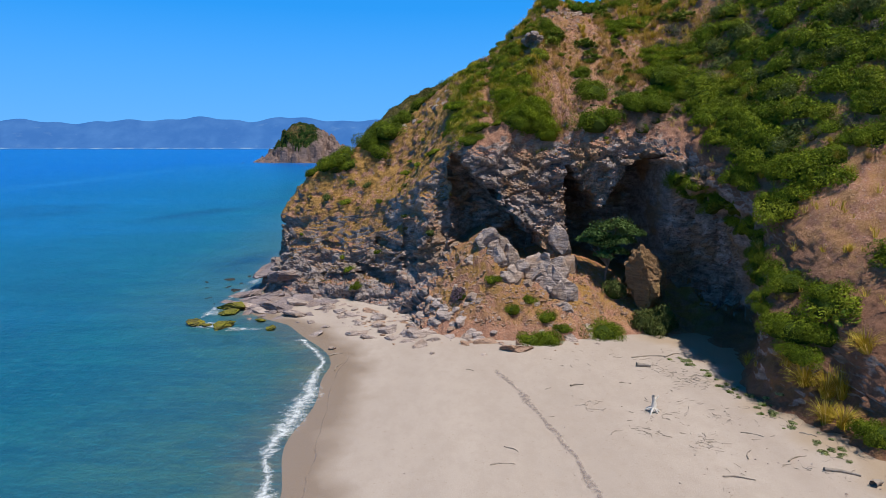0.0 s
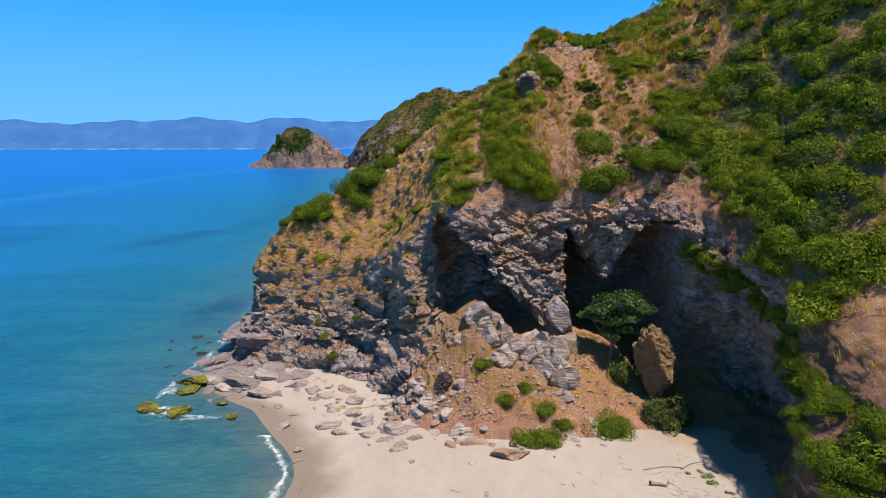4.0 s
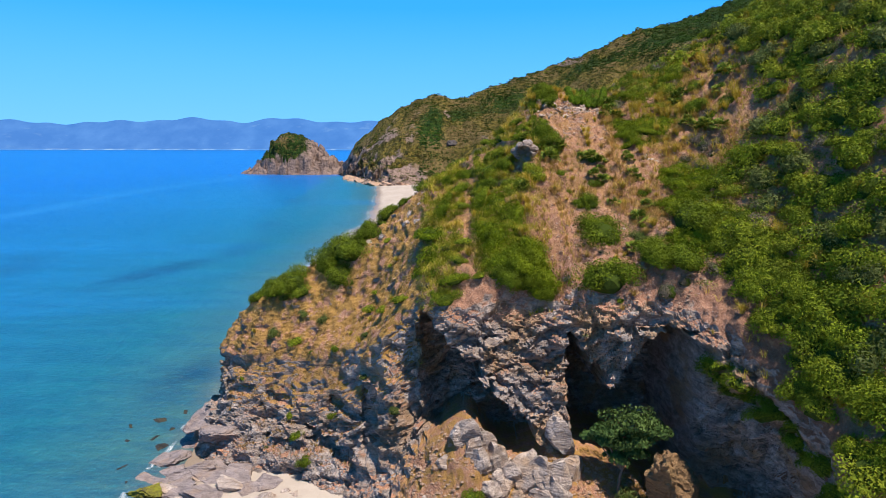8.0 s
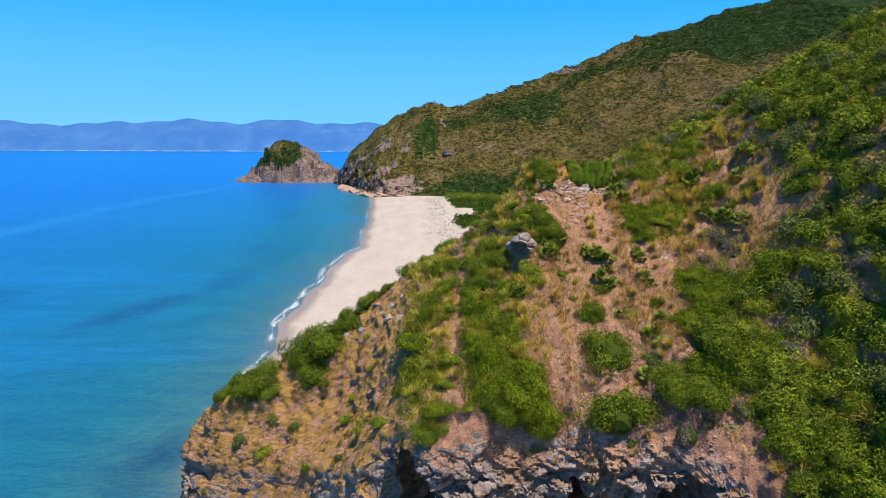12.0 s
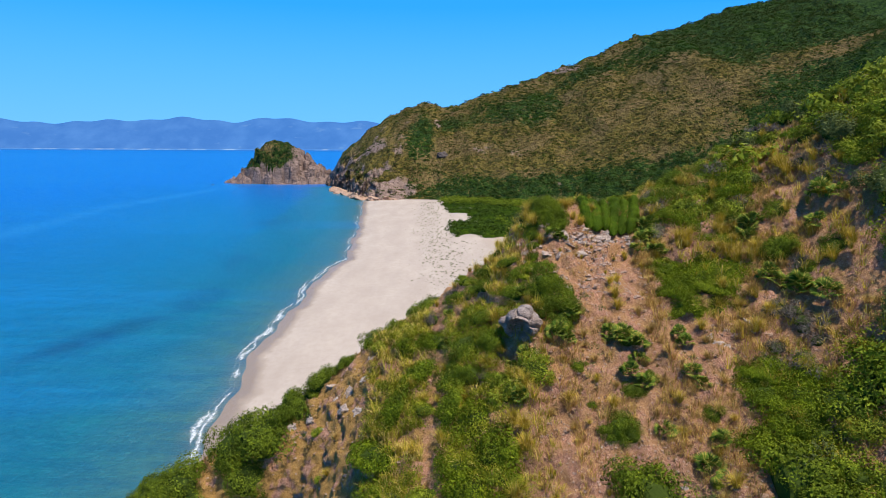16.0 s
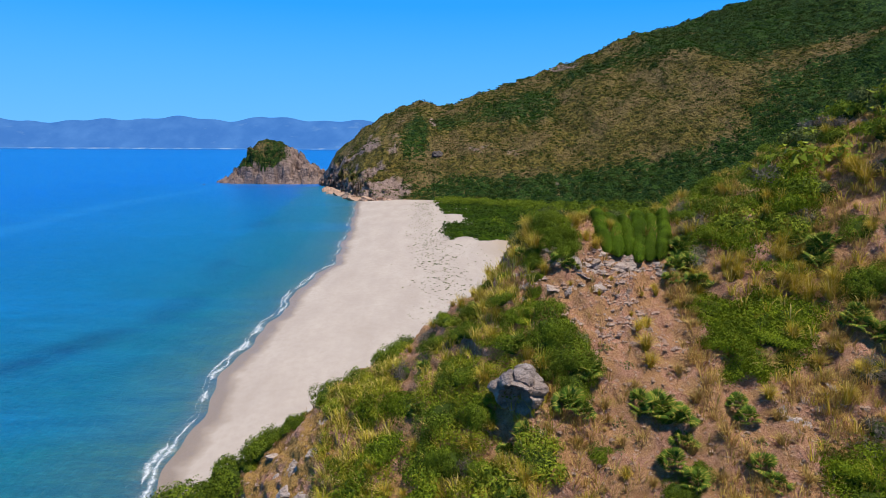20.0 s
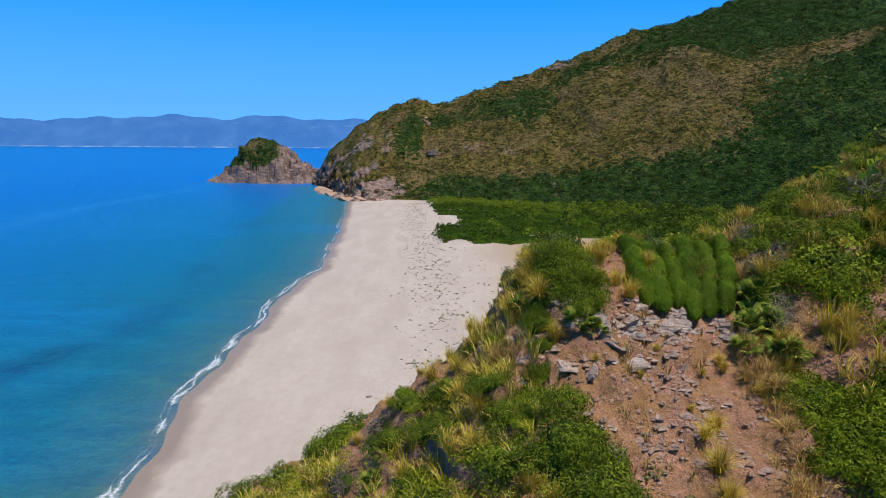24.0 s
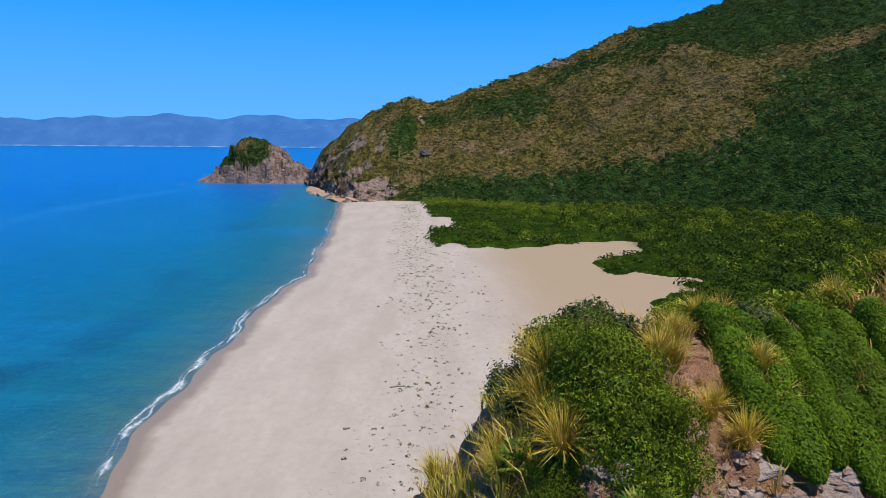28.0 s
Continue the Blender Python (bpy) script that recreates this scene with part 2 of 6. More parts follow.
def foam_material():
    k = Nodes("foam", 0.7)
    hole = k.math("ADD", k.noise(1.8, 10, rough=0.82, twist=0.8), k.math("MULTIPLY", k.attr("edge"), 0.26))
    k.put(k.b.inputs["Alpha"], k.ramp(hole, (0.62, 0), (0.86, 0.85)))
    return k.done((0.8, 0.83, 0.84), bump=k.noise(5, 4), dist=0.05)


def weed_material():
    k = Nodes("dry_seaweed", 0.95)
    hole = k.math("ADD", k.noise(3.5, 8, rough=0.8), k.math("MULTIPLY", k.attr("edge"), 0.3))
    k.put(k.b.inputs["Alpha"], k.ramp(hole, (0.62, 0), (0.8, 0.9)))
    return k.done(k.mix(k.noise(9, 4), (0.19, 0.145, 0.135), (0.33, 0.265, 0.24)), bump=k.noise(8, 5), dist=0.06)


def leaf_material(name, dark, light, dead=None, share=0.0):
    k = Nodes(name, 0.6, 0.08)
    c = k.mix(k.island(), dark, light)
    c = k.mix(k.math("MULTIPLY", k.rand(), 0.5), c, tuple(0.6 * a + 0.4 * b for a, b in zip(light, (0.13, 0.13, 0.015))))
    c = k.mix(k.ramp(k.noise(0.9, 3), (0.4, 0), (0.62, 0.6)), c, tuple(v * 0.55 for v in dark))
    if dead:
        c = k.mix(k.ramp(k.island(), (1 - share, 0), (1 - share + 0.01, 1)), c, dead)
    thin, both = k.node("BsdfTranslucent", Color=c), k.node("MixShader", Fac=0.24)
    k.put(both.inputs[1], k.b.outputs[0]), k.put(both.inputs[2], thin.outputs[0])
    k.put(k.t.nodes["Material Output"].inputs[0], both.outputs[0])
    return k.done(c)


def bark_material():
    k = Nodes("bark", 0.9, 0.2)
    n = k.noise(9, 5, k.place((1, 1, 0.3)))
    return k.done(k.mix(n, (0.06, 0.045, 0.035), (0.2, 0.16, 0.13)), bump=n, dist=0.02)


def far_hill_material():
    """Maquis seen from far: bushes of several greens, dry grass between them and bare earth."""
    k = Nodes("far_maquis", 0.9, 0.1)
    bush = k.math("ADD", k.math("MULTIPLY", k.cells(0.36), 0.55), k.math("MULTIPLY", k.cells(0.9), 0.45))
    bush = k.math("ADD", bush, k.math("MULTIPLY", k.math("SUBTRACT", k.noise(0.22, 5, rough=0.7), 0.5), 0.7))
    small = k.cells(1.3)
    s = k.t.nodes.new("ShaderNodeSeparateColor")
    k.put(s.inputs[0], k.cells(0.42, out="Color"))
    wide = k.noise(0.013, 6, k.place((1, 1, 1.4), (0, 0, 20)), 0.62)
    mid = k.noise(0.06, 5)
    dry = k.mix(s.outputs[1], (0.046, 0.041, 0.011), (0.165, 0.122, 0.027))
    dry = k.mix(k.ramp(k.noise(0.03, 4), (0.45, 0), (0.6, 0.6)), dry, (0.19, 0.125, 0.055))
    grove = k.math("ADD", wide, k.math("MULTIPLY", k.math("SUBTRACT", mid, 0.5), 0.6))
    grove = k.math("SUBTRACT", grove, k.math("MULTIPLY", k.attr("wood"), 0.38))
    green = k.mix(s.outputs[0], (0.007, 0.023, 0.004), (0.034, 0.066, 0.009))
    spot = k.ramp(k.math("ADD", k.math("SUBTRACT", bush, k.math("MULTIPLY", k.attr("wood"), 0.16)), k.math("MULTIPLY", k.ramp(grove, (0.38, 0), (0.58, 1)), 0.62)), (0.5, 0), (0.62, 1))
    c = k.mix(spot, green, dry)
    rock = k.mix(k.noise(0.3, 6, k.place((1, 1, 2.4), (0, 20, 0))), (0.12, 0.08, 0.065), (0.40, 0.275, 0.22))
    c = k.mix(k.ramp(k.math("ADD", k.attr("rock"), k.math("MULTIPLY", k.math("SUBTRACT", mid, 0.5), 1.8)), (0.45, 0), (0.6, 1)), c, rock)
    return k.done(c, bump=k.math("ADD", k.math("MULTIPLY", bush, -1.0), k.math("MULTIPLY", small, -0.4)), dist=1.6)


def canopy_material():
    k = Nodes("scrub_canopy", 0.9, 0.0)
    s = k.t.nodes.new("ShaderNodeSeparateColor")
    cell = k.cells(0.7)
    k.put(s.inputs[0], k.cells(0.7, out="Color"))
    c = k.mix(s.outputs[0], (0.017, 0.042, 0.004), (0.076, 0.114, 0.009))
    c = k.mix(k.ramp(k.noise(0.05, 4), (0.45, 0), (0.62, 0.8)), c, (0.014, 0.032, 0.006))
    c = k.mix(k.ramp(k.noise(2.5, 4), (0.4, 0.6), (0.6, 0)), c, (0.015, 0.03, 0.004))
    return k.done(c, bump=k.math("ADD", k.math("MULTIPLY", cell, -1.0), k.noise(3, 4)), dist=0.7)


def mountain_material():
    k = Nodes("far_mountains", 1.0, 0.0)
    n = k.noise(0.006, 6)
    # the haze of the distance is painted into these blues
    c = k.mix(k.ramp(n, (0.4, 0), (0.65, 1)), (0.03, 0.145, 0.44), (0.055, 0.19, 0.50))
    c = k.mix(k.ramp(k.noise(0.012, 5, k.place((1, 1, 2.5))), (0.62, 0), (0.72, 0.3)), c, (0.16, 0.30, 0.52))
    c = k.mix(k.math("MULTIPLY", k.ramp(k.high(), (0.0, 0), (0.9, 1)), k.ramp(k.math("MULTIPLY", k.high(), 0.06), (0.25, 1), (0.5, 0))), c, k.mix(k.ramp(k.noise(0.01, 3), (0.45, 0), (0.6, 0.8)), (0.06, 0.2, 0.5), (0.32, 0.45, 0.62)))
    # the haze colour is emitted too, so the range glows by itself
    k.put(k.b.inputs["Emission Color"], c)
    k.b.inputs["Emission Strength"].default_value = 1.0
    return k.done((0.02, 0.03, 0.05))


ROCK = rock_material("cliff_rock", (0.57, 0.46, 0.405), (0.25, 0.19, 0.165), (0.46, 0.31, 0.21))
RED_ROCK = rock_material("rusty_rock", (0.52, 0.345, 0.245), (0.27, 0.165, 0.115), (0.38, 0.215, 0.12))
HILL = hill_material()
SAND = sand_material()
SEA = sea_material()
FOAM = foam_material()
FAR = far_hill_material()
MOUNT = mountain_material()
BARK = bark_material()
# inner foliage, its green painted dark for the shade inside a bush
INNER_SHADE = Nodes("inner_leaves", 0.9, 0.0)
INNER_SHADE = INNER_SHADE.done(INNER_SHADE.mix(INNER_SHADE.noise(9, 4), (0.02, 0.035, 0.006), (0.06, 0.08, 0.015)))
MASTIC = leaf_material("mastic_leaves", (0.045, 0.078, 0.006), (0.255, 0.315, 0.018))
STRIP_LEAF = leaf_material("yellow_green_growth", (0.10, 0.125, 0.006), (0.39, 0.385, 0.02))
ROLL_LEAF = leaf_material("close_creeping_leaves", (0.04, 0.088, 0.005), (0.19, 0.285, 0.012))
MAT_LEAF = leaf_material("creeping_leaves", (0.062, 0.102, 0.005), (0.285, 0.345, 0.013))
SCRUB_LEAF = leaf_material("scrub_leaves", (0.048, 0.084, 0.006), (0.305, 0.365, 0.02))
OLIVE = leaf_material("olive_leaves", (0.06, 0.085, 0.022), (0.20, 0.22, 0.065))
YELLOW = leaf_material("yellow_green_leaves", (0.09, 0.125, 0.008), (0.36, 0.40, 0.028))
GREY = leaf_material("grey_twigs", (0.12, 0.092, 0.075), (0.29, 0.23, 0.19))
GRASS = leaf_material("tuft_grass", (0.34, 0.25, 0.018), (0.80, 0.57, 0.075), (0.62, 0.45, 0.14), 0.25)
STRIP_GRASS = leaf_material("strip_grass", (0.30, 0.26, 0.018), (0.74, 0.57, 0.07), (0.66, 0.48, 0.16), 0.25)
STRAW = leaf_material("dry_grass", (0.36, 0.225, 0.06), (0.68, 0.47, 0.15), (0.3, 0.17, 0.06), 0.2)
PALM = leaf_material("palm_leaves", (0.04, 0.10, 0.010), (0.20, 0.27, 0.03), (0.34, 0.29, 0.05), 0.12)


# ---- mesh tools ----
def mesh_of(name, verts, faces, material, smooth=False, **attrs):
    """A mesh from arrays: verts (n, 3), faces (m, 3 or 4)."""
    verts, faces = np.asarray(verts, np.float32), np.asarray(faces, np.int32)
    me = bpy.data.meshes.new(name)
    n, k = faces.shape
    me.vertices.add(len(verts)), me.loops.add(n * k), me.polygons.add(n)
    me.vertices.foreach_set("co", verts.ravel())
    me.loops.foreach_set("vertex_index", faces.ravel())
    me.polygons.foreach_set("loop_start", np.arange(0, n * k, k, dtype=np.int32))
    me.polygons.foreach_set("use_smooth", np.full(n, smooth))
    for key, values in attrs.items():
        me.attributes.new(key, "FLOAT", "POINT").data.foreach_set("value", np.asarray(values, np.float32).ravel())
    me.materials.append(material)
    me.update(calc_edges=True)
    return me


def grid_faces(rows, cols):
    i = np.arange(rows * cols).reshape(rows, cols)
    return np.stack([i[:-1, :-1], i[:-1, 1:], i[1:, 1:], i[1:, :-1]], -1).reshape(-1, 4)


def spline(keys, t):
    """Catmull-Rom through keys (n, ...) at t from 0 to n - 1."""
    keys = np.asarray(keys, float)
    n = len(keys)
    i = np.clip(np.floor(t).astype(int), 0, n - 2)
    f = (t - i).reshape(-1, *([1] * (keys.ndim - 1)))
    p0, p1, p2, p3 = keys[np.maximum(i - 1, 0)], keys[i], keys[i + 1], keys[np.minimum(i + 2, n - 1)]
    return p1 + 0.5 * f * (p2 - p0 + f * (2 * p0 - 5 * p1 + 4 * p2 - p3 + f * (3 * (p1 - p2) + p3 - p0)))


def fractal(p, size, octaves=4, gain=0.5):
    """Noise about 0 at points (n, 3)."""
    q = np.asarray(p, float) / size
    return np.array([noise.fractal(v, 1.0, 2.0, octaves) if gain == 0.5 else noise.fractal(v, 0.6, 2.0, octaves) for v in q.tolist()])


def facets(p, size, stretch=(1, 1, 1)):
    """Blocky steps: a random height for each cell of broken rock."""
    q = np.asarray(p, float) * np.asarray(stretch) / size
    out = []
    for v in q.tolist():
        d, pts = noise.voronoi(v)
        out.append(noise.cell(Vector(pts[0]) * 7.3) - 0.6 * max(0.0, 0.16 - (d[1] - d[0])) / 0.16)
    return np.array(out)


def normals_of(v):
    du = np.gradient(v, axis=1)
    dv = np.gradient(v, axis=0)
    n = np.cross(du, dv)
    return n / (np.linalg.norm(n, axis=2, keepdims=True) + 1e-9)


def step(x, a, b):
    t = np.clip((x - a) / (b - a), 0, 1)
    return t * t * (3 - 2 * t)


# ---- the ground: one sheet of sand that dips under the sea ----
SHORE = [(-400, -40), (-100, -16), (0, -8.9), (30, -8.6), (44, -9.3), (50, -10.1), (55, -11.7), (58.5, -13.2), (62, -15.0), (64.5, -17.9), (68, -20.2), (75, -21.2), (90, -22), (112, -24.5), (134, -25.8), (165, -28.1), (205, -28.0), (228, -27.5), (261, -24.5), (326, -27.5), (401, -33), (486, -40), (540, -44), (640, -60), (760, 60), (1000, 900)]


def shore_x(y):
    ys, xs = zip(*SHORE)
    return np.interp(y, ys, xs)


def off_shore(x, y):
    """Metres from the water's edge, positive on land."""
    wob = 0.6 * np.sin(y * 0.21) + 0.5 * np.sin(y * 0.083 + 1) + 0.25 * np.sin(y * 0.57)
    return (x - shore_x(y) + 0.6 + wob) * 0.93


def sand_z(x, y):
    d = off_shore(x, y)
    z = np.where(d < 0, np.maximum(d * 0.07, -5), np.where(d < 9, d * 0.055, 0.5 + 0.012 * np.minimum(d - 9, 60)))
    return z - 0.05


def uneven_axis(spans):
    return np.unique(np.concatenate([np.arange(a, b + 1e-6, s) for a, b, s in spans]))


gx = uneven_axis([(-2400, -300, 150), (-300, -60, 20), (-60, -30, 2), (-30, 40, 1.0), (40, 120, 4), (120, 600, 30), (600, 2400, 150)])
gy = uneven_axis([(-600, -60, 30), (-60, 10, 3), (10, 64, 0.9), (64, 130, 2), (130, 340, 2), (340, 700, 8), (700, 4700, 200)])
GX, GY = np.meshgrid(gx, gy)
bumps = 0.025 * np.sin(GX * 1.1 + 2 * np.sin(GY * 0.35)) * np.sin(GY * 0.8 + GX * 0.3) * (off_shore(GX, GY) > 6)
GZ = sand_z(GX, GY) + bumps * (GY < 62)
bank_foot = np.interp(GY, [20, 30, 42, 48, 53, 57], [23, 21.6, 19.8, 20.8, 19.6, 16.5])
inland = np.where(GY > 130, step(GX, 20, 45), np.where(GY < 66, 0.75 * step(GX - bank_foot + 0.6 * np.sin(GY * 1.3), -1.6, 0.3), 0))
ground = tagged(new("ground", mesh_of("ground", np.stack([GX, GY, GZ], -1).reshape(-1, 3), grid_faces(len(gy), len(gx)), SAND, True, inland=inland)), "pale beige beach sand, darker and wet along the water", "beach", kind="structure")

sx = uneven_axis([(-4000, -400, 200), (-400, -60, 10), (-200, -160, 4), (-84, -60, 2), (-60, 0, 1.0), (0, 1000, 100), (1000, 4000, 300)])
sy = uneven_axis([(-600, 0, 20), (0, 260, 2), (260, 800, 10), (800, 4700, 130)])
SX, SY = np.meshgrid(sx, sy)
off = -off_shore(SX, SY)
depth = np.where(SY > 660, 0.3 + 0.7 * step(SY, 660, 1500), 0.0)
depth = np.maximum(depth, np.clip(off / 220, 0, 1) ** 0.75)
depth = np.maximum(depth, 0.25 + 0.75 * step(np.hypot(SX, SY), 150, 900) * (off > 40))
depth = np.where(off > 40, depth, np.clip(off / 220, 0, 1) ** 0.75)
along, across = (SX + 62) * 0.3 + (SY - 168) * 0.954, (SX + 62) * 0.954 - (SY - 168) * 0.3
weed_bed = np.exp(-(along / 17) ** 2 - (across / 4.5) ** 2) + 0.6 * np.exp(-((SX + 52) / 5) ** 2 - ((SY - 205) / 16) ** 2) + 0.8 * np.exp(-((SX + 29) / 3.5) ** 2 - ((SY - 97) / 8) ** 2)
slick = np.exp(-((SX + 180 + 7 * np.sin(SY * 0.017)) / 7) ** 2) * step(SY, 120, 220) * (1 - step(SY, 560, 720))
sea = tagged(new("water", mesh_of("water", np.stack([SX, SY, 0 * SX], -1).reshape(-1, 3), grid_faces(len(sy), len(sx)), SEA, True, depth=depth, weed=weed_bed, slick=slick)), "calm blue sea, teal over the shallows", "sea", kind="structure")


# ---- the headland: profiles from its foot over the cliff's lip and the slope to the crest and down behind ----
# columns from the nose round the cliff, the cone and the cave to the ravine and the near bank
COLUMNS = [0, 1, 2, 3, 4, 5, 5.5, 6, 7, 8, 9, 10, 11, 12, 13, 14]
FOOT = [(-23.5, 90, -0.6), (-21.2, 75.5, -0.3), (-12.3, 70.5, 0.1), (-6.2, 66, 0.2), (-1.2, 57.5, 0.2), (4, 55, 0.2), (7, 54.6, 0.3), (9.8, 54.5, 0.3), (14, 55.5, 0.3), (18.4, 56, 0.3), (20.8, 53.5, 0.2), (21.6, 48.3, 0.2), (20.0, 42.2, 0.2), (21.4, 34.5, 0.2), (24, 20, 0.3), (25, -40, 0.3)]
BASE = [(-21.6, 88, 3), (-20.2, 78.3, 2.6), (-12.5, 73, 3), (-6, 69.2, 3.4), (0.2, 63.4, 6.0), (4.2, 62.2, 8.7), (7.0, 61.9, 6.2), (10.6, 61.6, 6.6), (14.2, 62.2, 5.8), (19.5, 63.5, 3.6), (26, 61.5, 3.5), (26, 53.5, 3), (21.2, 43.4, 4.0), (23.6, 35.5, 2.2), (25, 21, 2), (26, -40, 2)]
LIP = [(-20.4, 87, 7.4), (-19.5, 80.9, 7.6), (-12.2, 76.6, 8.2), (-5.2, 71.6, 10.8), (0.5, 65.6, 15), (4.4, 63.9, 15.5), (7.4, 63.9, 15.6), (10.6, 63.9, 15.6), (14.3, 62.8, 16), (18.6, 61.4, 15.8), (21.6, 57.2, 13.8), (23.6, 52, 11.6), (23.0, 46.8, 9.0), (24.2, 38.4, 6), (28, 24, 6), (30, -40, 6)]
MIDDLE = [(-19.6, 87, 9), (-18.7, 82, 9.8), (-12.2, 79, 11.2), (-4, 77, 14.1), (1.8, 73, 20.4), (7, 71.5, 23.3), (8.4, 72.2, 24.7), (9.8, 73, 26), (13.8, 74, 26.8), (18.5, 74.5, 27.5), (23.5, 72, 26.9), (26.5, 58.5, 20.3), (27, 48, 15.5), (31, 42, 14), (40, 34, 20), (44, -40, 20)]
CREST = [(-18.6, 87.5, 10), (-17.4, 83.6, 12.0), (-12.3, 83.2, 15.7), (-5, 84, 20.1), (-0.2, 85, 23.8), (4.4, 85.8, 27.0), (7.3, 85.7, 29.3), (10.2, 85.7, 32.0), (13, 86, 34.0), (18.6, 88.3, 33.6), (29, 90, 38.7), (36, 85, 43.2), (48, 80, 52.5), (60, 68, 58), (70, 50, 60), (75, -40, 55)]
REAR = [(-22, 92, -0.6), (-20.5, 96, -0.5), (-16, 101, 0), (-12, 106, 0), (-5, 101, 0.3), (3, 96, 0.5), (6.5, 95.5, 0.5), (10, 95, 0.5), (15, 96, 0.5), (24, 104, 0.6), (38, 116, 0.8), (55, 135, 0.9), (80, 145, 0.9), (110, 140, 0.9), (130, 120, 0.9), (140, -40, 0.9)]
# ledges worn into the nose's cliff: x, z, half width, half height, depth, slant
HOLLOWS = [(-17.0, 5.6, 1.8, 0.5, 0.7, 0.1), (-11, 2.6, 2.6, 0.5, 1.2, 0.1), (-7.0, 3.2, 2.6, 0.6, 1.4, -0.15), (-3.4, 6.5, 0.8, 2.8, 0.9, 0.0), (-12.5, 5.6, 1.4, 0.4, 0.7, -0.1), (-6.0, 6.4, 1.4, 0.4, 0.8, -0.2)]
# roofs over the two hollows: x, z
RECESS_ROOF = [(-2.6, 20), (0.5, 20), (1.2, 15.8), (3.0, 14.2), (4.4, 12.9), (6.5, 10.8), (8.2, 8.7), (10.2, 6.6), (11, 5)]
CAVE_ROOF = [(11.5, 10.0), (11.75, 15.2), (12.4, 14.6), (13.2, 13.0), (14.4, 11.4), (15.3, 10.9), (16.0, 12.2), (16.8, 14.0), (17.6, 15.4), (19, 16.0), (22, 15.5)]
# dips in the slope: x, y, radius along x and y, depth
DIPS = [(8.5, 84.8, 1.5, 2.6, 1.0), (8.9, 74.6, 0.9, 0.9, 1.3), (18.9, 83.5, 0.5, 3.0, 0.3), (14.1, 83.0, 0.6, 3.0, 0.35)]


def headland():
    per = 52
    rows = [(FOOT, 0), (BASE, 26), (LIP, 64), (MIDDLE, 80), (CREST, 90), (REAR, 30)]
    u = np.linspace(0, 14, 14 * per + 1)
    keys = np.stack([spline(r, np.interp(u, COLUMNS, np.arange(len(COLUMNS)))) for r, _ in rows])           # 6, columns, 3
    t = np.concatenate([np.arange(n) / n + i for i, (_, n) in enumerate(rows[1:])] + [[5.0]])
    v = spline(keys, t)
    # straight walls between base and lip
    k = ((t >= 1) & (t <= 2))
    v[k] = keys[1] + (keys[2] - keys[1]) * (t[k] - 1)[:, None, None]
    k = t <= 1          # the rubble cone rises evenly
    s = t[k][:, None, None]
    v[k] = 0.3 * v[k] + 0.7 * (keys[0] + (keys[1] - keys[0]) * s)
    # nearly straight slopes up to the crest
    k = ((t >= 3) & (t <= 4))
    v[k] = 0.4 * v[k] + 0.6 * (keys[3] + (keys[4] - keys[3]) * (t[k] - 3)[:, None, None])
    n = normals_of(v)
    flat = v.reshape(-1, 3)
    T, U = np.meshgrid(t, u, indexing="ij")
    rock = np.maximum(step(T, 0.5, 1.0), 0.85 * (1 - step(U, 3.4, 4.6))) * (1 - step(T, 1.95, 2.3)) * (1 - 0.75 * step(U, 9.6, 11.5)) + 0.7 * step(T, 4.25, 4.6)
    rock = rock * (1 - 0.55 * (1 - step(np.abs(U - 2.6), 0.9, 1.7)) * step(T, 1.25, 1.6))
    cone = step(U, 3.7, 4.4) * (1 - step(U, 8.3, 9.0)) * (1 - step(T, 1.0, 1.08))
    rock = rock * (1 - cone) * (1 - 0.6 * step(U, 8.8, 9.6))
    rough = np.clip(rock + 0.3 * (1 - 0.35 * cone) * step(T, 0.15, 0.5) * (T < 1.2), 0, 1)
    big = fractal(flat, 6.0, 3).reshape(T.shape)
    fine = fractal(flat + 40, 1.2, 4).reshape(T.shape)
    block = np.zeros(T.shape)
    near = (T < 2.6) & (U < 12)
    tilt = flat @ np.array(Matrix.Rotation(radians(-24), 3, "Y"))
    pts = tilt.reshape(*T.shape, 3)[near]
    pts = pts + 0.7 * np.stack([fractal(pts + q, 3.0, 3) for q in (0, 31, 57)], -1)
    bed = flat.reshape(*T.shape, 3)[near] @ np.array([0.52, 0.15, 0.84]) + 0.5 * fractal(pts + 71, 2.5, 3)
    ledge = sum(a * (1 - np.mod(bed / w + 7, 1.0)) ** 1.4 for a, w in ((0.32, 1.35), (0.15, 0.47)))          # dipping beds, each a small step
    block[near] = 0.5 * facets(pts, 3.6, (0.7, 1, 1.4)) + 0.34 * facets(pts + 9, 1.4, (0.6, 1, 1.8)) + 0.12 * facets(pts, 0.6, (0.5, 1, 2.0)) + ledge * (0.45 + 0.55 * step(U[near], 3.0, 4.0)) - 0.15
    scree = step(T, 2.05, 2.4) * (1 - step(T, 3.95, 4.15)) * (U < 10)
    lump = np.zeros(T.shape)
    lump[scree > 0] = 0.2 * fractal(flat.reshape(*T.shape, 3)[scree > 0] + 90, 0.8, 3, 0.6)
    broken = step(T, 3.25, 3.5) * (1 - step(T, 3.86, 3.97)) * step(U, 5.8, 6.2) * (1 - step(U, 7.7, 8.3))
    pts = flat.reshape(*T.shape, 3)[broken > 0]
    lump[broken > 0] += (0.1 * facets(pts + 3, 1.1, (0.8, 1, 1.7)) + 0.05 * facets(pts, 0.45, (0.8, 1, 1.7))) * broken[broken > 0]
    rock = rock + 0.14 * broken
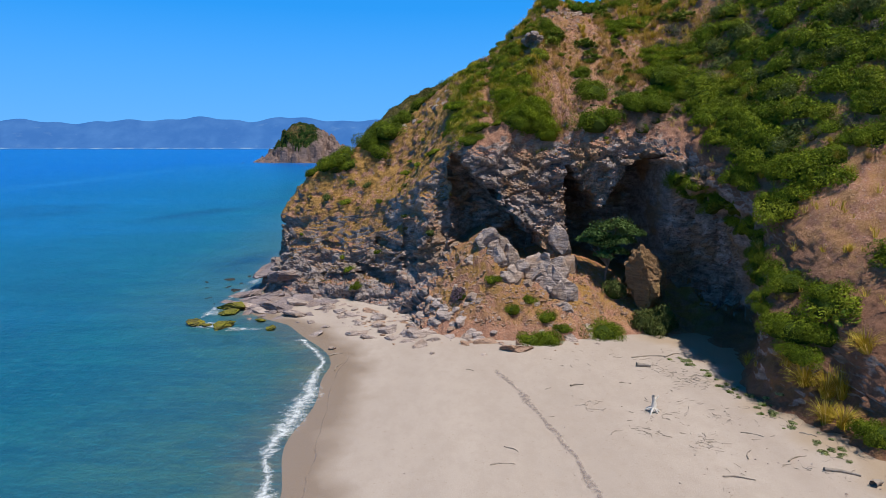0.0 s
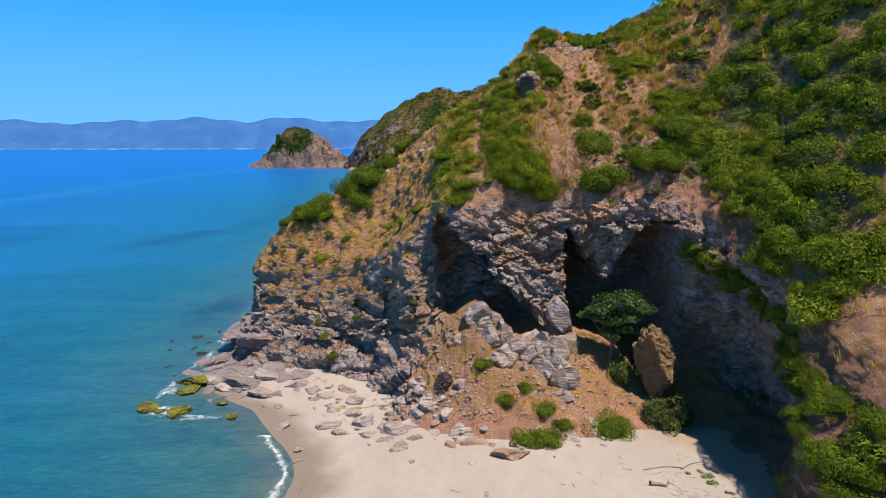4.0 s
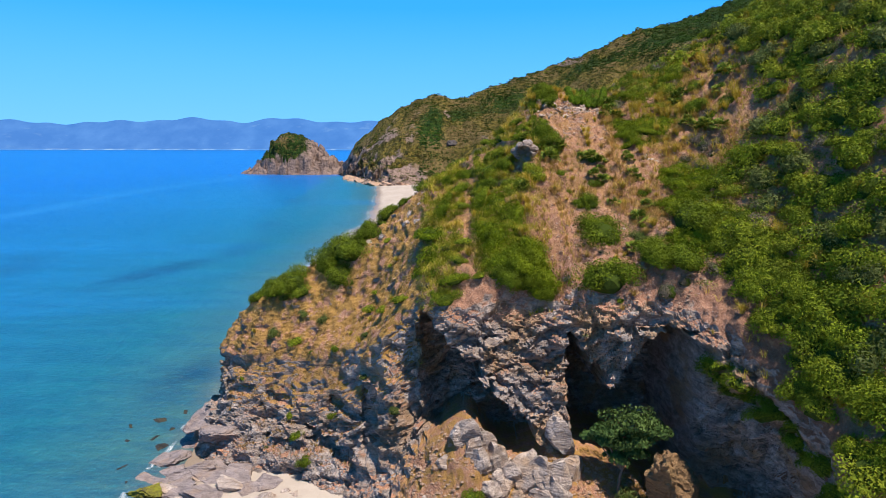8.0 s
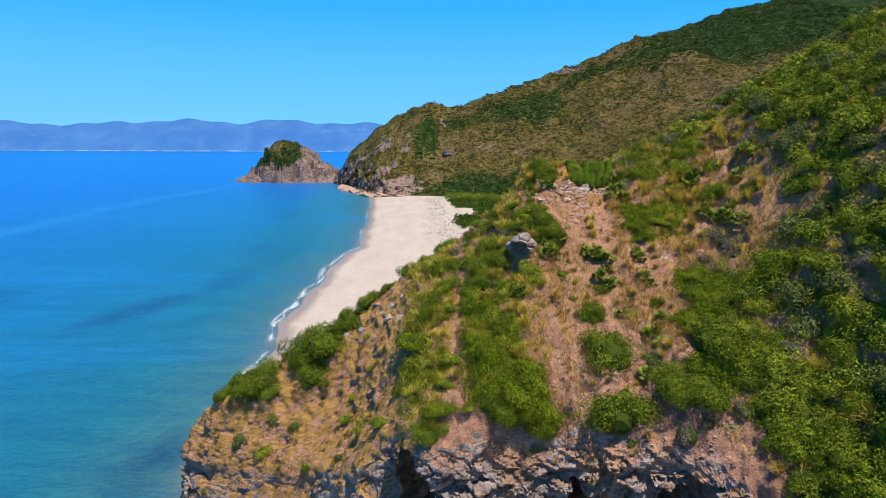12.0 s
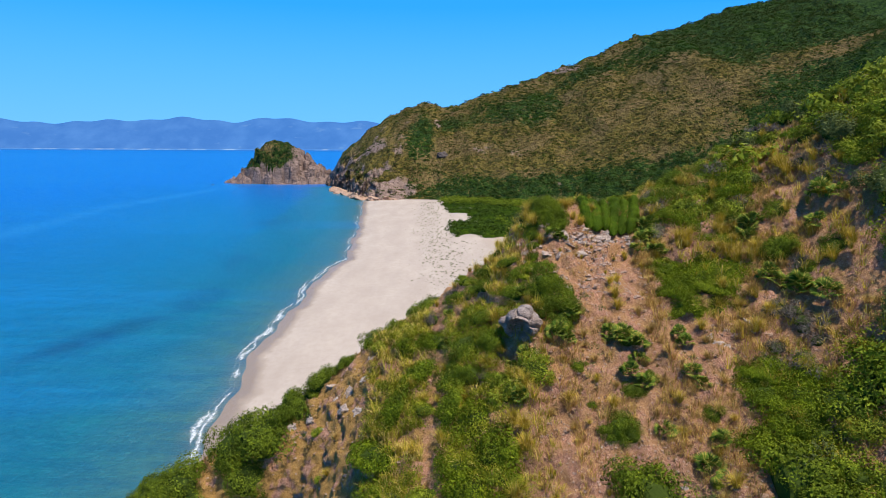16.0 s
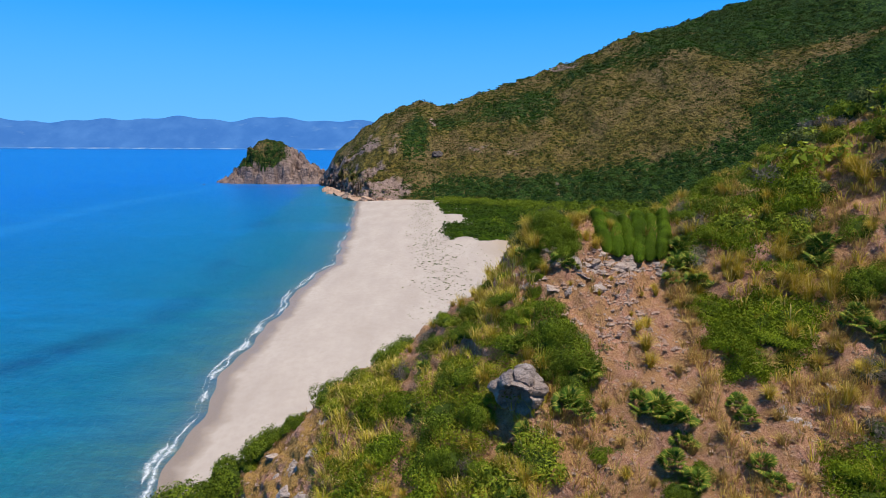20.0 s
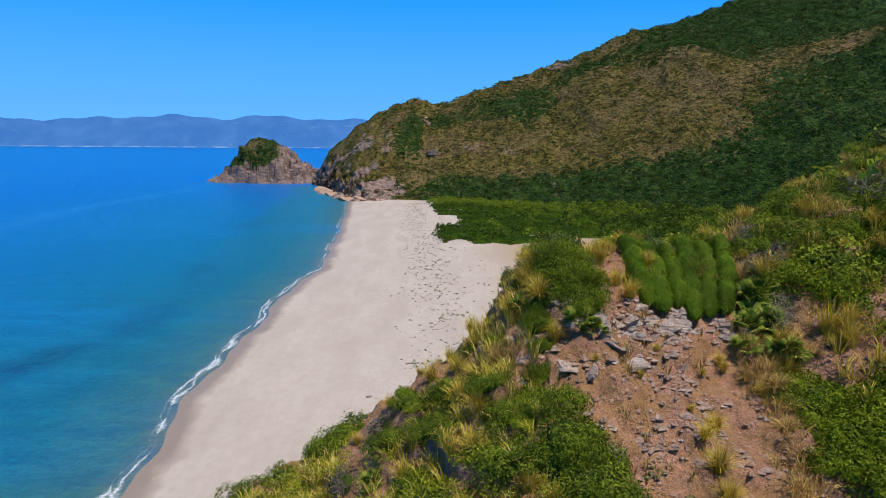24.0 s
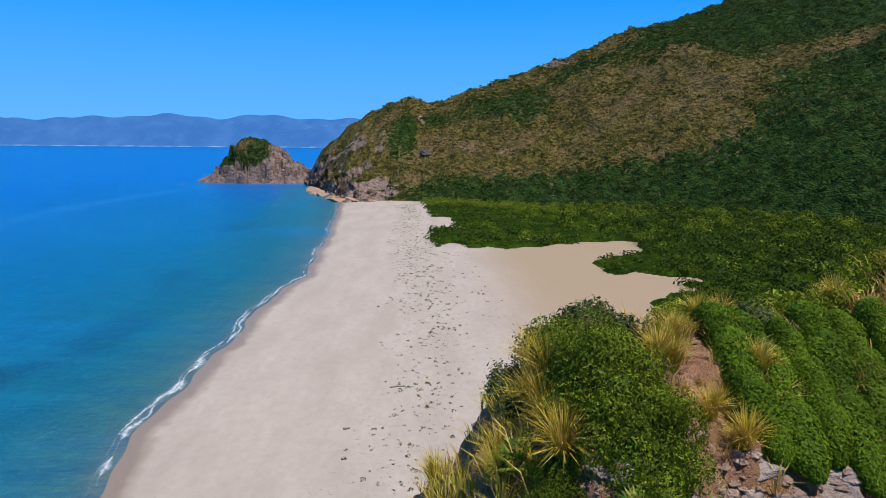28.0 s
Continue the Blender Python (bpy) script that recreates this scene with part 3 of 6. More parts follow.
    lump *= 1 - 0.9 * step(v[..., 0], 14, 15) * (1 - step(v[..., 0], 19.5, 20.5)) * step(v[..., 1], 81.5, 82.5)          # the ground under the creeping shrubs
    calm = 1 - 0.8 * step(T, 4.7, 5.0) - 0.7 * (1 - step(T, 0, 0.3))
    v = v + n * ((0.36 * big + 0.27 * fine * (1 - 0.5 * rough)) * calm + block * rough - 0.45 * rough + lump * scree)[..., None]
    for x, z, rx, rz, deep, slant in HOLLOWS:
        dx = np.abs(v[..., 0] - x) / rx
        dz = np.abs(v[..., 2] - z - slant * (v[..., 0] - x)) / rz
        e = dx ** 5 + dz ** 5 + 0.35 * big + 0.3 * fine
        v[..., 1] += deep * (1 - step(e, 0.7, 1.05)) * (T < 2.2) * (T > 0.6) * (U < 4.2) * (0.8 + 0.4 * fine)
    # beside the pillar the wall steps back under a slanting brow; right of it the cave goes in behind a hanging block
    X, Z = v[..., 0] + 0.35 * fine, v[..., 2] + 0.5 * fine + 0.25 * block
    wall = step(T, 1.0, 1.06) * (1 - step(T, 1.98, 2.3))
    under = 1 - step(Z - np.interp(X, *zip(*RECESS_ROOF)), -0.5, 0.1)
    left_wall = np.interp(X - 0.33 * np.maximum(12.5 - Z, 0) * (1 - step(X, 0, 3)), [-2.6, -1.2, 0.6, 1.4, 3.0, 6.0], [0, 1.2, 2.1, 3.6, 5.0, 5.2])
    open_top = step(T, 1.0, 1.06) * np.clip((2.6 - T) / 0.6, 0, 1) * (1 - step(X, 0.3, 1.0))
    v[..., 1] += (1 + 0.1 * fine) * under * left_wall * (1 - step(X, 10.6, 11.2)) * np.maximum(wall * step(X, 0.3, 1.0), open_top) * step(U, 3.1, 3.5)
    under = 1 - step(Z - np.interp(X, *zip(*CAVE_ROOF)), -0.6, 0.1)
    v[..., 1] += (8.5 + 0.8 * big) * under * step(X, 11.6, 12.0) * (1 - step(X, 19.6, 21.0)) * wall * (U < 9.4)
    for x, y, rx, ry, deep in DIPS:
        v[..., 2] -= deep * np.exp(-((v[..., 0] - x) / rx) ** 2 - ((v[..., 1] - y) / ry) ** 2) * (T > 2.5)
    straw = 1.4 * (1 - step(np.abs(U - 2.4), 1.4, 2.4)) * step(T, 1.1, 1.6) + step(T, 0.1, 0.5) * (1 - step(T, 1.0, 1.15)) * step(U, 3.4, 4.2) + 0.55 * step(T, 2.2, 2.8)
    faces = grid_faces(len(t), len(u))
    me = mesh_of("headland", v.reshape(-1, 3), faces, HILL, True, rock=rock, straw=straw, loam=step(U, 8.6, 9.4) * (1 - step(T, 2.4, 2.9)))
    me.polygons.foreach_set("use_smooth", rock.ravel()[faces].mean(1) < 0.45)          # broken rock stays sharp-edged
    return me


head = tagged(new("headland", headland()), "rocky headland with grey cliffs and red-brown scree slopes", "headland", kind="structure")


# ---- the far hill, the islet and the mountains over the bay ----
FAR_FOOT = [(-96, 690, -1), (-70, 600, -1), (-48, 530, -1), (-36, 497, -0.5), (-10, 504, 0.8), (25, 490, 1), (60, 470, 1), (110, 445, 1), (170, 400, 2), (230, 330, 3), (280, 250, 4), (300, 100, 4), (320, -60, 4)]
FAR_RIDGE = [(-96, 700, 6), (-78, 655, 24), (-57, 640, 44), (-38, 645, 58), (-8, 645, 74.5), (22, 645, 74), (51, 650, 80.5), (84, 650, 91.5), (120, 650, 107), (190, 650, 134), (267, 640, 156), (420, 560, 200), (600, 200, 230)]


# woods (plus) and dry meadows (minus) on it: along, up, half sizes, weight
WOODS = [(4.2, 0.5, 0.3, 0.2, 0.9), (6.6, 0.66, 0.5, 0.12, 1.0), (7.3, 0.76, 0.4, 0.1, 0.9), (8.1, 0.86, 0.4, 0.06, 0.9), (9.0, 0.8, 0.3, 0.15, 0.7), (7, 0.06, 2.5, 0.1, 0.8), (8.8, 0.15, 1.3, 0.13, 1.0), (9.2, 0.28, 0.5, 0.12, 1.0), (9.8, 0.45, 0.5, 0.1, 0.9), (10.3, 0.68, 0.4, 0.1, 0.9), (11, 0.4, 0.9, 0.4, 0.9), (9.6, 0.76, 0.3, 0.1, 0.6), (4.9, 0.66, 0.25, 0.08, 0.7), (8.2, 0.45, 0.5, 0.15, -1.0), (7.6, 0.6, 0.4, 0.1, -0.9), (8.8, 0.55, 0.4, 0.12, -0.7), (9.6, 0.57, 0.35, 0.06, -0.7), (7.8, 0.3, 0.4, 0.08, -0.6), (5.6, 0.3, 0.8, 0.2, -0.5), (10.1, 0.58, 0.4, 0.04, -0.7), (2.8, 0.6, 1.0, 0.3, -0.3), (9.7, 0.92, 0.6, 0.12, 0.6), (9.9, 0.75, 0.8, 0.25, 0.35), (10.2, 0.62, 0.7, 0.05, -0.6), (10.6, 0.9, 0.4, 0.05, -0.5), (10.4, 0.85, 0.8, 0.2, 0.9), (9.3, 0.68, 0.25, 0.07, 0.5), (8.4, 0.97, 0.6, 0.06, -0.6), (6.0, 0.9, 0.8, 0.06, -0.5), (11.0, 0.5, 1.6, 0.6, 0.55), (9.4, 0.12, 1.4, 0.16, 0.6)]


def far_hill():
    per = 24
    u = np.linspace(0, 12, 12 * per + 1)
    f, r = spline(FAR_FOOT, u), spline(FAR_RIDGE, u)
    t = np.linspace(0, 1.6, 130)[:, None, None]
    bow = np.sin(np.clip(t, 0, 1) * math.pi)
    v = f + (r - f) * t
    v[..., 2] = (f + (r - f) * np.minimum(t, 2 - t))[..., 2] + (bow * (0.09 * (r - f)[:, 2])[:, None])[..., 0]
    flat = v.reshape(-1, 3)
    edge = (np.sin(np.clip(t, 0, 1.3) / 1.3 * math.pi) ** 0.5)[..., 0]
    v[..., 2] += (fractal(flat * (1.6, 0.6, 1), 70, 4).reshape(v.shape[:2]) * 6.0 + fractal(flat * (2.0, 0.5, 1), 26, 3).reshape(v.shape[:2]) * 3.2 + fractal(flat, 9, 3).reshape(v.shape[:2]) * 1.0) * edge
    T, U = np.meshgrid(t.ravel(), u, indexing="ij")
    crag = (1 - step(U, 3.0, 5.0)) * (1 - step(T, 0.15, 0.5)) + 0.6 * (1 - step(U, 1.0, 2.4)) * (1 - step(T, 0.7, 0.95))
    v[..., 2] += crag * edge * (facets(v.reshape(-1, 3), 9, (1, 1, 1.4)).reshape(T.shape) * 5 - 2)
    v[..., 1] += crag * edge * (facets(v.reshape(-1, 3) + 5, 6, (1, 1, 1.4)).reshape(T.shape) * 5 - 2)
    wood = 0.45 * (1 - step(T, 0.1, 0.3)) * step(U, 4, 5)
    for uc, tc, ru, rt, k in WOODS:
        wood = wood + k * np.exp(-((U - uc) / ru) ** 2 - ((T - tc) / rt) ** 2)
    rock = (1 - step(U, 3.4, 4.8)) * (1 - step(T, 0.05, 0.24)) + (1 - step(U, 0.6, 1.6)) * 0.7 + np.exp(-((U - 4.62) / 0.13) ** 2 - ((T - 0.7) / 0.12) ** 2) + 0.8 * np.exp(-((U - 8.0) / 0.25) ** 2 - ((T - 0.97) / 0.06) ** 2)
    rock += 0.52 * (1 - step(U, 2.8, 4.4)) * (1 - step(T, 0.55, 0.95)) + 0.36 * np.exp(-((U - 5.7) / 1.1) ** 2 - ((T - 0.3) / 0.16) ** 2) + 0.3 * np.exp(-((U - 3.8) / 0.4) ** 2 - ((T - 0.4) / 0.15) ** 2)
    return mesh_of("far_hill", flat * 0 + v.reshape(-1, 3), grid_faces(len(t), len(u)), FAR, True, rock=rock, wood=wood)


tagged(new("far_hill", far_hill()), "long hill covered in green and dry scrub", "hill", kind="structure")


def islet():
    x = np.linspace(-212, -72, 150)
    y = np.linspace(670, 800, 110)
    X, Y = np.meshgrid(x, y)
    top = np.interp(X, [-205, -190, -182, -171, -160, -149, -140, -128, -112, -98, -84, -72], [-3, 6, 13, 29, 38, 43, 41, 32, 21, 13, 10, 10])
    across = 1 - np.abs((Y - 729) / np.interp(X, [-205, -150, -80], [26, 48, 40])) ** 1.7
    Z = np.where(top > 0, np.maximum(top * across, -3), -3.0)
    flat = np.stack([X, Y, Z], -1).reshape(-1, 3)
    Z = Z + fractal(flat, 22, 4).reshape(Z.shape) * 4 * step(Z, -3, 4) + fractal(flat, 5, 3).reshape(Z.shape) * 1.6 * step(Z, -3, 4) + (facets(flat, 9, (1, 1, 1.5)).reshape(Z.shape) * 9 - 3.5) * step(Z, -1, 6) * (1 - step(Z, 24, 38))
    rock = np.clip(1.15 - step(Z, 10, 20) * (1 - step(X, -140, -122)), 0, 1)
    return mesh_of("islet", np.stack([X, Y, Z], -1).reshape(-1, 3), grid_faces(len(y), len(x)), FAR, False, rock=rock, wood=0.6 + 0 * Z)


tagged(new("islet", islet()), "rocky islet with a scrub-covered top", "islet", kind="structure")


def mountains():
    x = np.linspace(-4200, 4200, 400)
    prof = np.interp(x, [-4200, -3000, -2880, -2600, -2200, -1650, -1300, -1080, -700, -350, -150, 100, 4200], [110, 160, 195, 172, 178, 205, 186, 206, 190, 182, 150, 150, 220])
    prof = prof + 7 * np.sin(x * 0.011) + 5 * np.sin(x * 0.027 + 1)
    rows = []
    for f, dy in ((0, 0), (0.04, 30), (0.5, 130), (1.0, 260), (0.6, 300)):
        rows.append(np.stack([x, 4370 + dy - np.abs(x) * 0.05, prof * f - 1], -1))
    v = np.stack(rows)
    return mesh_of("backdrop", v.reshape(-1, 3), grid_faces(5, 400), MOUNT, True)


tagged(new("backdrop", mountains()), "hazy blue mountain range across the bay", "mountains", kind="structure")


# ---- plants and stones: one mesh of each kind, then copies ----
RNG = np.random.default_rng(7)


def leaf_quads(p, n, size, long=1.7, rng=RNG):
    """Pointed leaves at p facing about n, each a single facet."""
    k = len(p)
    a = rng.normal(size=(k, 3))
    a -= n * np.sum(a * n, 1, keepdims=True)
    a /= np.linalg.norm(a, axis=1, keepdims=True) + 1e-9
    b = np.cross(n, a)
    s = size * rng.uniform(0.6, 1.3, (k, 1))
    v = np.stack([p - a * s * long * 0.4 - b * s / 2, p - a * s * long * 0.4 + b * s / 2, p + a * s * long * 0.6 + n * s * 0.15], 1)
    return v.reshape(-1, 3), np.arange(3 * k).reshape(-1, 3)


def dome_points(rng, lobes, count, flat, jag):
    """Points and normals on a heap of overlapping rounded lobes that fills a unit dome."""
    c = rng.uniform(-0.62, 0.62, (lobes, 2))
    r = rng.uniform(0.26, 0.46, lobes)
    h = rng.uniform(0.10, 0.5, lobes) * np.clip(1.1 - np.hypot(c[:, 0], c[:, 1]), 0.25, 1)
    w = rng.integers(0, lobes, count)
    d = rng.normal(size=(count, 3))
    d[:, 2] = np.abs(d[:, 2]) * 0.9 - 0.18
    d /= np.linalg.norm(d, axis=1, keepdims=True)
    p = np.concatenate([c[w], h[w][:, None]], 1) + d * (r[w] * rng.uniform(1 - jag, 1 + jag * 0.6, count))[:, None]
    p[:, 2] = np.maximum(p[:, 2], 0) * flat
    n = d + rng.normal(size=d.shape) * 0.45
    return p, n / np.linalg.norm(n, axis=1, keepdims=True)


def foliage_mesh(seed, leaves, size, material, lobes=14, flat=1.0, jag=0.22, long=1.7):
    rng = np.random.default_rng(seed)
    p, n = dome_points(rng, lobes, leaves, flat, jag)
    v, f = leaf_quads(p, n, size, long, rng)
    return mesh_of("foliage", v, f, material)


def roll_meshes(seed):
    """A shrub grown into a long rounded roll, along y: its close leaves and a solid core under them, coloured dark as
    shade.
    """
    rng = np.random.default_rng(70 + seed)
    count = 17000
    y, a = rng.uniform(-1, 1, count), rng.uniform(0.0, math.pi, count)
    wave = 1 + 0.10 * np.sin(y * 9 + seed) + 0.06 * np.sin(y * 17 + 2 * seed + 2 * a)
    r = 0.52 * wave * (1 - np.abs(y) ** 5) ** 0.5 * rng.uniform(0.88, 1.06, count)
    p = np.stack([np.cos(a) * r + 0.10 * np.sin(y * 3 + seed), y * 2.3, np.sin(a) * r * 1.05 - 0.05], -1)
    n = np.stack([np.cos(a), 0.5 * y ** 5, np.sin(a)], -1) + rng.normal(size=(count, 3)) * 0.4
    n /= np.linalg.norm(n, axis=1, keepdims=True)
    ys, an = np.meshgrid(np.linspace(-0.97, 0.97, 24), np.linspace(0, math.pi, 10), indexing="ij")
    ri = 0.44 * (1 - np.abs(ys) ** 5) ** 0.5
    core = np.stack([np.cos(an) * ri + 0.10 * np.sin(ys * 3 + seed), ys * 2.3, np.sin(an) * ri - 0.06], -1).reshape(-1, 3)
    return [mesh_of("foliage", *leaf_quads(p, n, 0.04, 1.6, rng), ROLL_LEAF), mesh_of("inner_crown", core, grid_faces(24, 10), INNER_SHADE, True)]


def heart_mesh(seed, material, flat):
    """The solid core of a bush, coloured dark for the shade behind its leaves."""
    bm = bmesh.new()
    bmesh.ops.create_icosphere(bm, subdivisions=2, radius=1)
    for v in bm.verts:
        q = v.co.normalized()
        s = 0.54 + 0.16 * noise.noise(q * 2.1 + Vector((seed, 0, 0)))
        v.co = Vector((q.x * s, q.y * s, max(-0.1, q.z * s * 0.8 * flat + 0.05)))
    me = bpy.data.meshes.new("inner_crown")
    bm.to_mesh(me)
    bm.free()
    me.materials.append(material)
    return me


def blades_mesh(seed, count, material, height=1.0, spread=0.75, width=0.012, droop=0.5):
    """A tuft: arching tapered blades from one root."""
    rng = np.random.default_rng(seed)
    a = rng.uniform(0, 2 * math.pi, count)
    r0 = rng.uniform(0, 0.16, count)
    out = spread * rng.uniform(0.15, 1.0, count)
    h = height * rng.uniform(0.6, 1.05, count)
    d = np.stack([np.cos(a), np.sin(a), 0 * a], 1)
    side = np.stack([-np.sin(a), np.cos(a), 0 * a], 1)
    rings = []
    for t in (0.0, 0.5, 1.0):
        c = d * (r0 + out * t ** 1.6)[:, None]
        c[:, 2] = h * (t - droop * (out / spread) * t ** 2.6)
        w = width * (1 - 0.9 * t)
        rings += [c - side * w, c + side * w]
    v = np.stack(rings, 1).reshape(-1, 3)
    i = np.arange(count)[:, None] * 6
    f = np.concatenate([i + [k, k + 1, k + 3, k + 2] for k in (0, 2)])
    return mesh_of("leaf_tuft", v, f, material)


def fan_mesh():
    """One fan of a dwarf palm with its stalk, along x."""
    v, f = [(0, 0.012, 0), (0, -0.012, 0), (0.5, -0.006, 0.02), (0.5, 0.006, 0.02)], [[0, 1, 2, 3]]
    for j in range(13):
        g = (j - 6) / 6 * 1.45
        q, w = np.array([math.cos(g), math.sin(g), 0]), np.array([-math.sin(g), math.cos(g), 0]) * 0.04
        tip, b = np.array([0.5, 0, 0.02]), len(v)
        v += [tip, tip + q * 0.24 + w + (0, 0, 0.02), tip + q * 0.43 - (0, 0, 0.05 + 0.04 * abs(g)), tip + q * 0.24 - w + (0, 0, 0.02)]
        f.append([b, b + 1, b + 2, b + 3])
    return mesh_of("fan", v, f, PALM)


FAN = fan_mesh()


def palm(seed):
    rng = np.random.default_rng(seed)
    ob = tagged(new("dwarf_fan_palm"), "low dwarf fan palm with green fans", "palm", "dwarf palms")
    for k in range(22):
        fan = new("fan", FAN)
        fan.parent = ob
        fan.matrix_basis = pose(0, 0, 0.05, rng.uniform(-35, 35), -math.degrees(rng.uniform(0.1, 1.3)), k * 137.5)
        fan.scale = (rng.uniform(0.8, 1.15),) * 3
    return ob


def stone_mesh(seed, material, detail=3, rough=0.3, flat=0.7, name="stone"):
    """A broken block: a ball cut by random planes, then roughened."""
    rng = np.random.default_rng(seed)
    bm = bmesh.new()
    bmesh.ops.create_icosphere(bm, subdivisions=detail, radius=1)
    cuts = [(Vector(rng.normal(size=3)).normalized(), rng.uniform(0.42, 0.8)) for _ in range(15)]
    bed = Vector((0.3 * rng.normal(), 0.3 * rng.normal(), 1)).normalized()
    for v in bm.verts:
        for n, d in cuts:
            over = v.co.dot(n) - d
            if over > 0:
                v.co -= n * over * 0.98
        q = v.co.copy()
        layer = q.dot(bed) * 7 + 1.2 * noise.noise(q * 2.2 + Vector((3, seed, 1)))
        v.co *= 1 + rough * (0.2 * noise.noise(q * 1.7 + Vector((seed, 3, 1))) + 0.08 * noise.noise(q * 6.1) + 0.13 * (0.5 - (layer - math.floor(layer))) + 0.07 * (noise.cell(q * 4.0) - 0.5))
        v.co.z *= flat
    me = bpy.data.meshes.new(name)
    bm.to_mesh(me)
    bm.free()
    me.materials.append(material)
    return me


from mathutils.bvhtree import BVHTree

HEAD_TREE = BVHTree.FromPolygons([v.co for v in head.data.vertices], [p.vertices for p in head.data.polygons])


def on_land(x, y):
    """Place and normal of the ground at (x, y)."""
    place, n, _, _ = HEAD_TREE.ray_cast(Vector((x, y, 300)), Vector((0, 0, -1)))
    z = float(sand_z(np.array(x), np.array(y)))
    if place and place.z > z - 0.02:
        return place, (n if n.z > 0 else -n)
    return Vector((x, y, z)), Vector((0, 0, 1))


def lean_pose(x, y, spin, size, lean=0.5, sink=0.0, z=None):
    """Stands at (x, y), leaning towards the slope's normal."""
    place, n = on_land(x, y)
    if z is not None:
        place, n = Vector((x, y, z)), Vector((0, 0, 1))
    up = Vector((0, 0, 1)).lerp(n, lean).normalized()
    turn = up.to_track_quat("Z", "Y").to_matrix().to_4x4()
    return Matrix.Translation(place - up * sink) @ turn @ pose(0, 0, 0, 0, 0, spin), size


def thing(name, meshes, label, category, group=""):
    """An Empty with its meshes as parts, kept as the pattern for copies."""
    ob = tagged(new(name), label, category, group)
    for me in meshes:
        new(me.name, me).parent = ob
    return ob


class Kind:
    """Several patterns of one plant or stone; the first copy of each is the pattern itself."""

    def __init__(self, patterns):
        self.patterns, self.used, self.turn = patterns, set(), 0

    def put(self, m, size, squash=1.0, stretch=1.0):
        ob = self.patterns[self.turn % len(self.patterns)]
        self.turn += 1
        if ob.name in self.used:
            ob = copy_thing(ob, m)
        else:
            self.used.add(ob.name)
            ob.matrix_basis = m
        ob.scale = (size, size * stretch, size * squash)
        return ob


def bush_kind(name, label, material, leaf, count=1500, flat=1.0, jag=0.22, versions=4, long=1.7, lobes=14, group=""):
    return Kind([thing(name, [foliage_mesh(31 * k + len(name), count, leaf, material, lobes, flat, jag, long), heart_mesh(k + len(name), INNER_SHADE, flat)], label, "bush", group) for k in range(versions)])


MASTIC_BUSH = bush_kind("mastic_bush", "dense dark green mastic bush on the slope", MASTIC, 0.034, 7600, 1.0, group="bushes on the headland")
SCRUB_BUSH = bush_kind("scrub_bush", "rounded green bush in the dense scrub", SCRUB_LEAF, 0.05, 3200, 1.0, 0.24, 5, group="bushes in the scrub")
FINE_BUSH = bush_kind("mastic_bush", "dense dark green mastic bush on the crest", MASTIC, 0.031, 10000, 1.0, 0.15, 3, lobes=26, group="bushes on the headland")
MAT = bush_kind("creeping_shrub", "low bright green creeping shrub hugging the slope", MAT_LEAF, 0.034, 8600, 0.5, 0.14, 4, lobes=30, group="creeping shrubs")
ROLL = Kind([thing("creeping_shrub", roll_meshes(k), "long creeping green shrub rolling down the crest", "bush", "creeping shrubs") for k in range(3)])
OLIVE_BUSH = bush_kind("wild_olive_bush", "grey-green wild olive bush", OLIVE, 0.05, 2400, 1.1, 0.3, 3, 2.4, group="olive bushes")
YELLOW_BUSH = bush_kind("broom_bush", "yellow-green rounded broom bush", YELLOW, 0.05, 2400, 0.85, 0.2, 3, 2.2, group="broom bushes")
GREY_BUSH = bush_kind("dry_bush", "leafless grey dry bush", GREY, 0.035, 1000, 0.9, 0.4, 2, 6.0, group="dry bushes")
PURPLE_BUSH = bush_kind("flowering_bush", "bush with purple flowers on the rubble", leaf_material("purple_flowers", (0.09, 0.07, 0.05), (0.27, 0.17, 0.26)), 0.09, 1400, 1.0, 0.25, 1)

TUFT = Kind([thing("grass_tuft", [blades_mesh(k, 190, GRASS, 1.15, 0.7, 0.014, 0.5)], "arching tuft of yellow-green grass", "grass", "grass tufts") for k in range(4)])
STRAW_TUFT = Kind([thing("dry_grass_tuft", [blades_mesh(20 + k, 120, STRAW, 0.8, 0.75, 0.016, 0.5)], "tuft of dry straw-coloured grass", "grass", "dry grass tufts") for k in range(4)])
FAN_PALM = Kind([palm(k) for k in range(3)])
BOULDER = Kind([tagged(new("boulder", stone_mesh(k, ROCK, 4, 0.5, 0.72, "boulder")), "angular grey boulder fallen from the cliff", "boulder", "boulders") for k in range(6)])
RED_BOULDER = Kind([tagged(new("boulder", stone_mesh(40 + k, RED_ROCK, 4, 0.45, 0.75, "boulder")), "rust-brown boulder at the cliff's foot", "boulder", "rusty boulders") for k in range(3)])
STONE = Kind([tagged(new("stone", stone_mesh(60 + k, ROCK, 2, 0.4, 0.6)), "small angular grey stone", "stone", "loose stones") for k in range(6)])
RED_STONE = Kind([tagged(new("stone", stone_mesh(80 + k, RED_ROCK, 2, 0.4, 0.6)), "small rust-brown stone on the scree", "stone", "rusty stones") for k in range(4)])


def plant(kind, spots, lean=0.5, squash=1.0, sink=0.1, stretch=1.0):
    for x, y, d in spots:
        spin = RNG.uniform(0, 360) if stretch == 1.0 else RNG.uniform(-12, 12)
        m, s = lean_pose(x, y, spin, d * 0.62, lean, sink * d)
        kind.put(m, s * RNG.uniform(0.92, 1.1), squash * RNG.uniform(0.85, 1.15), stretch)


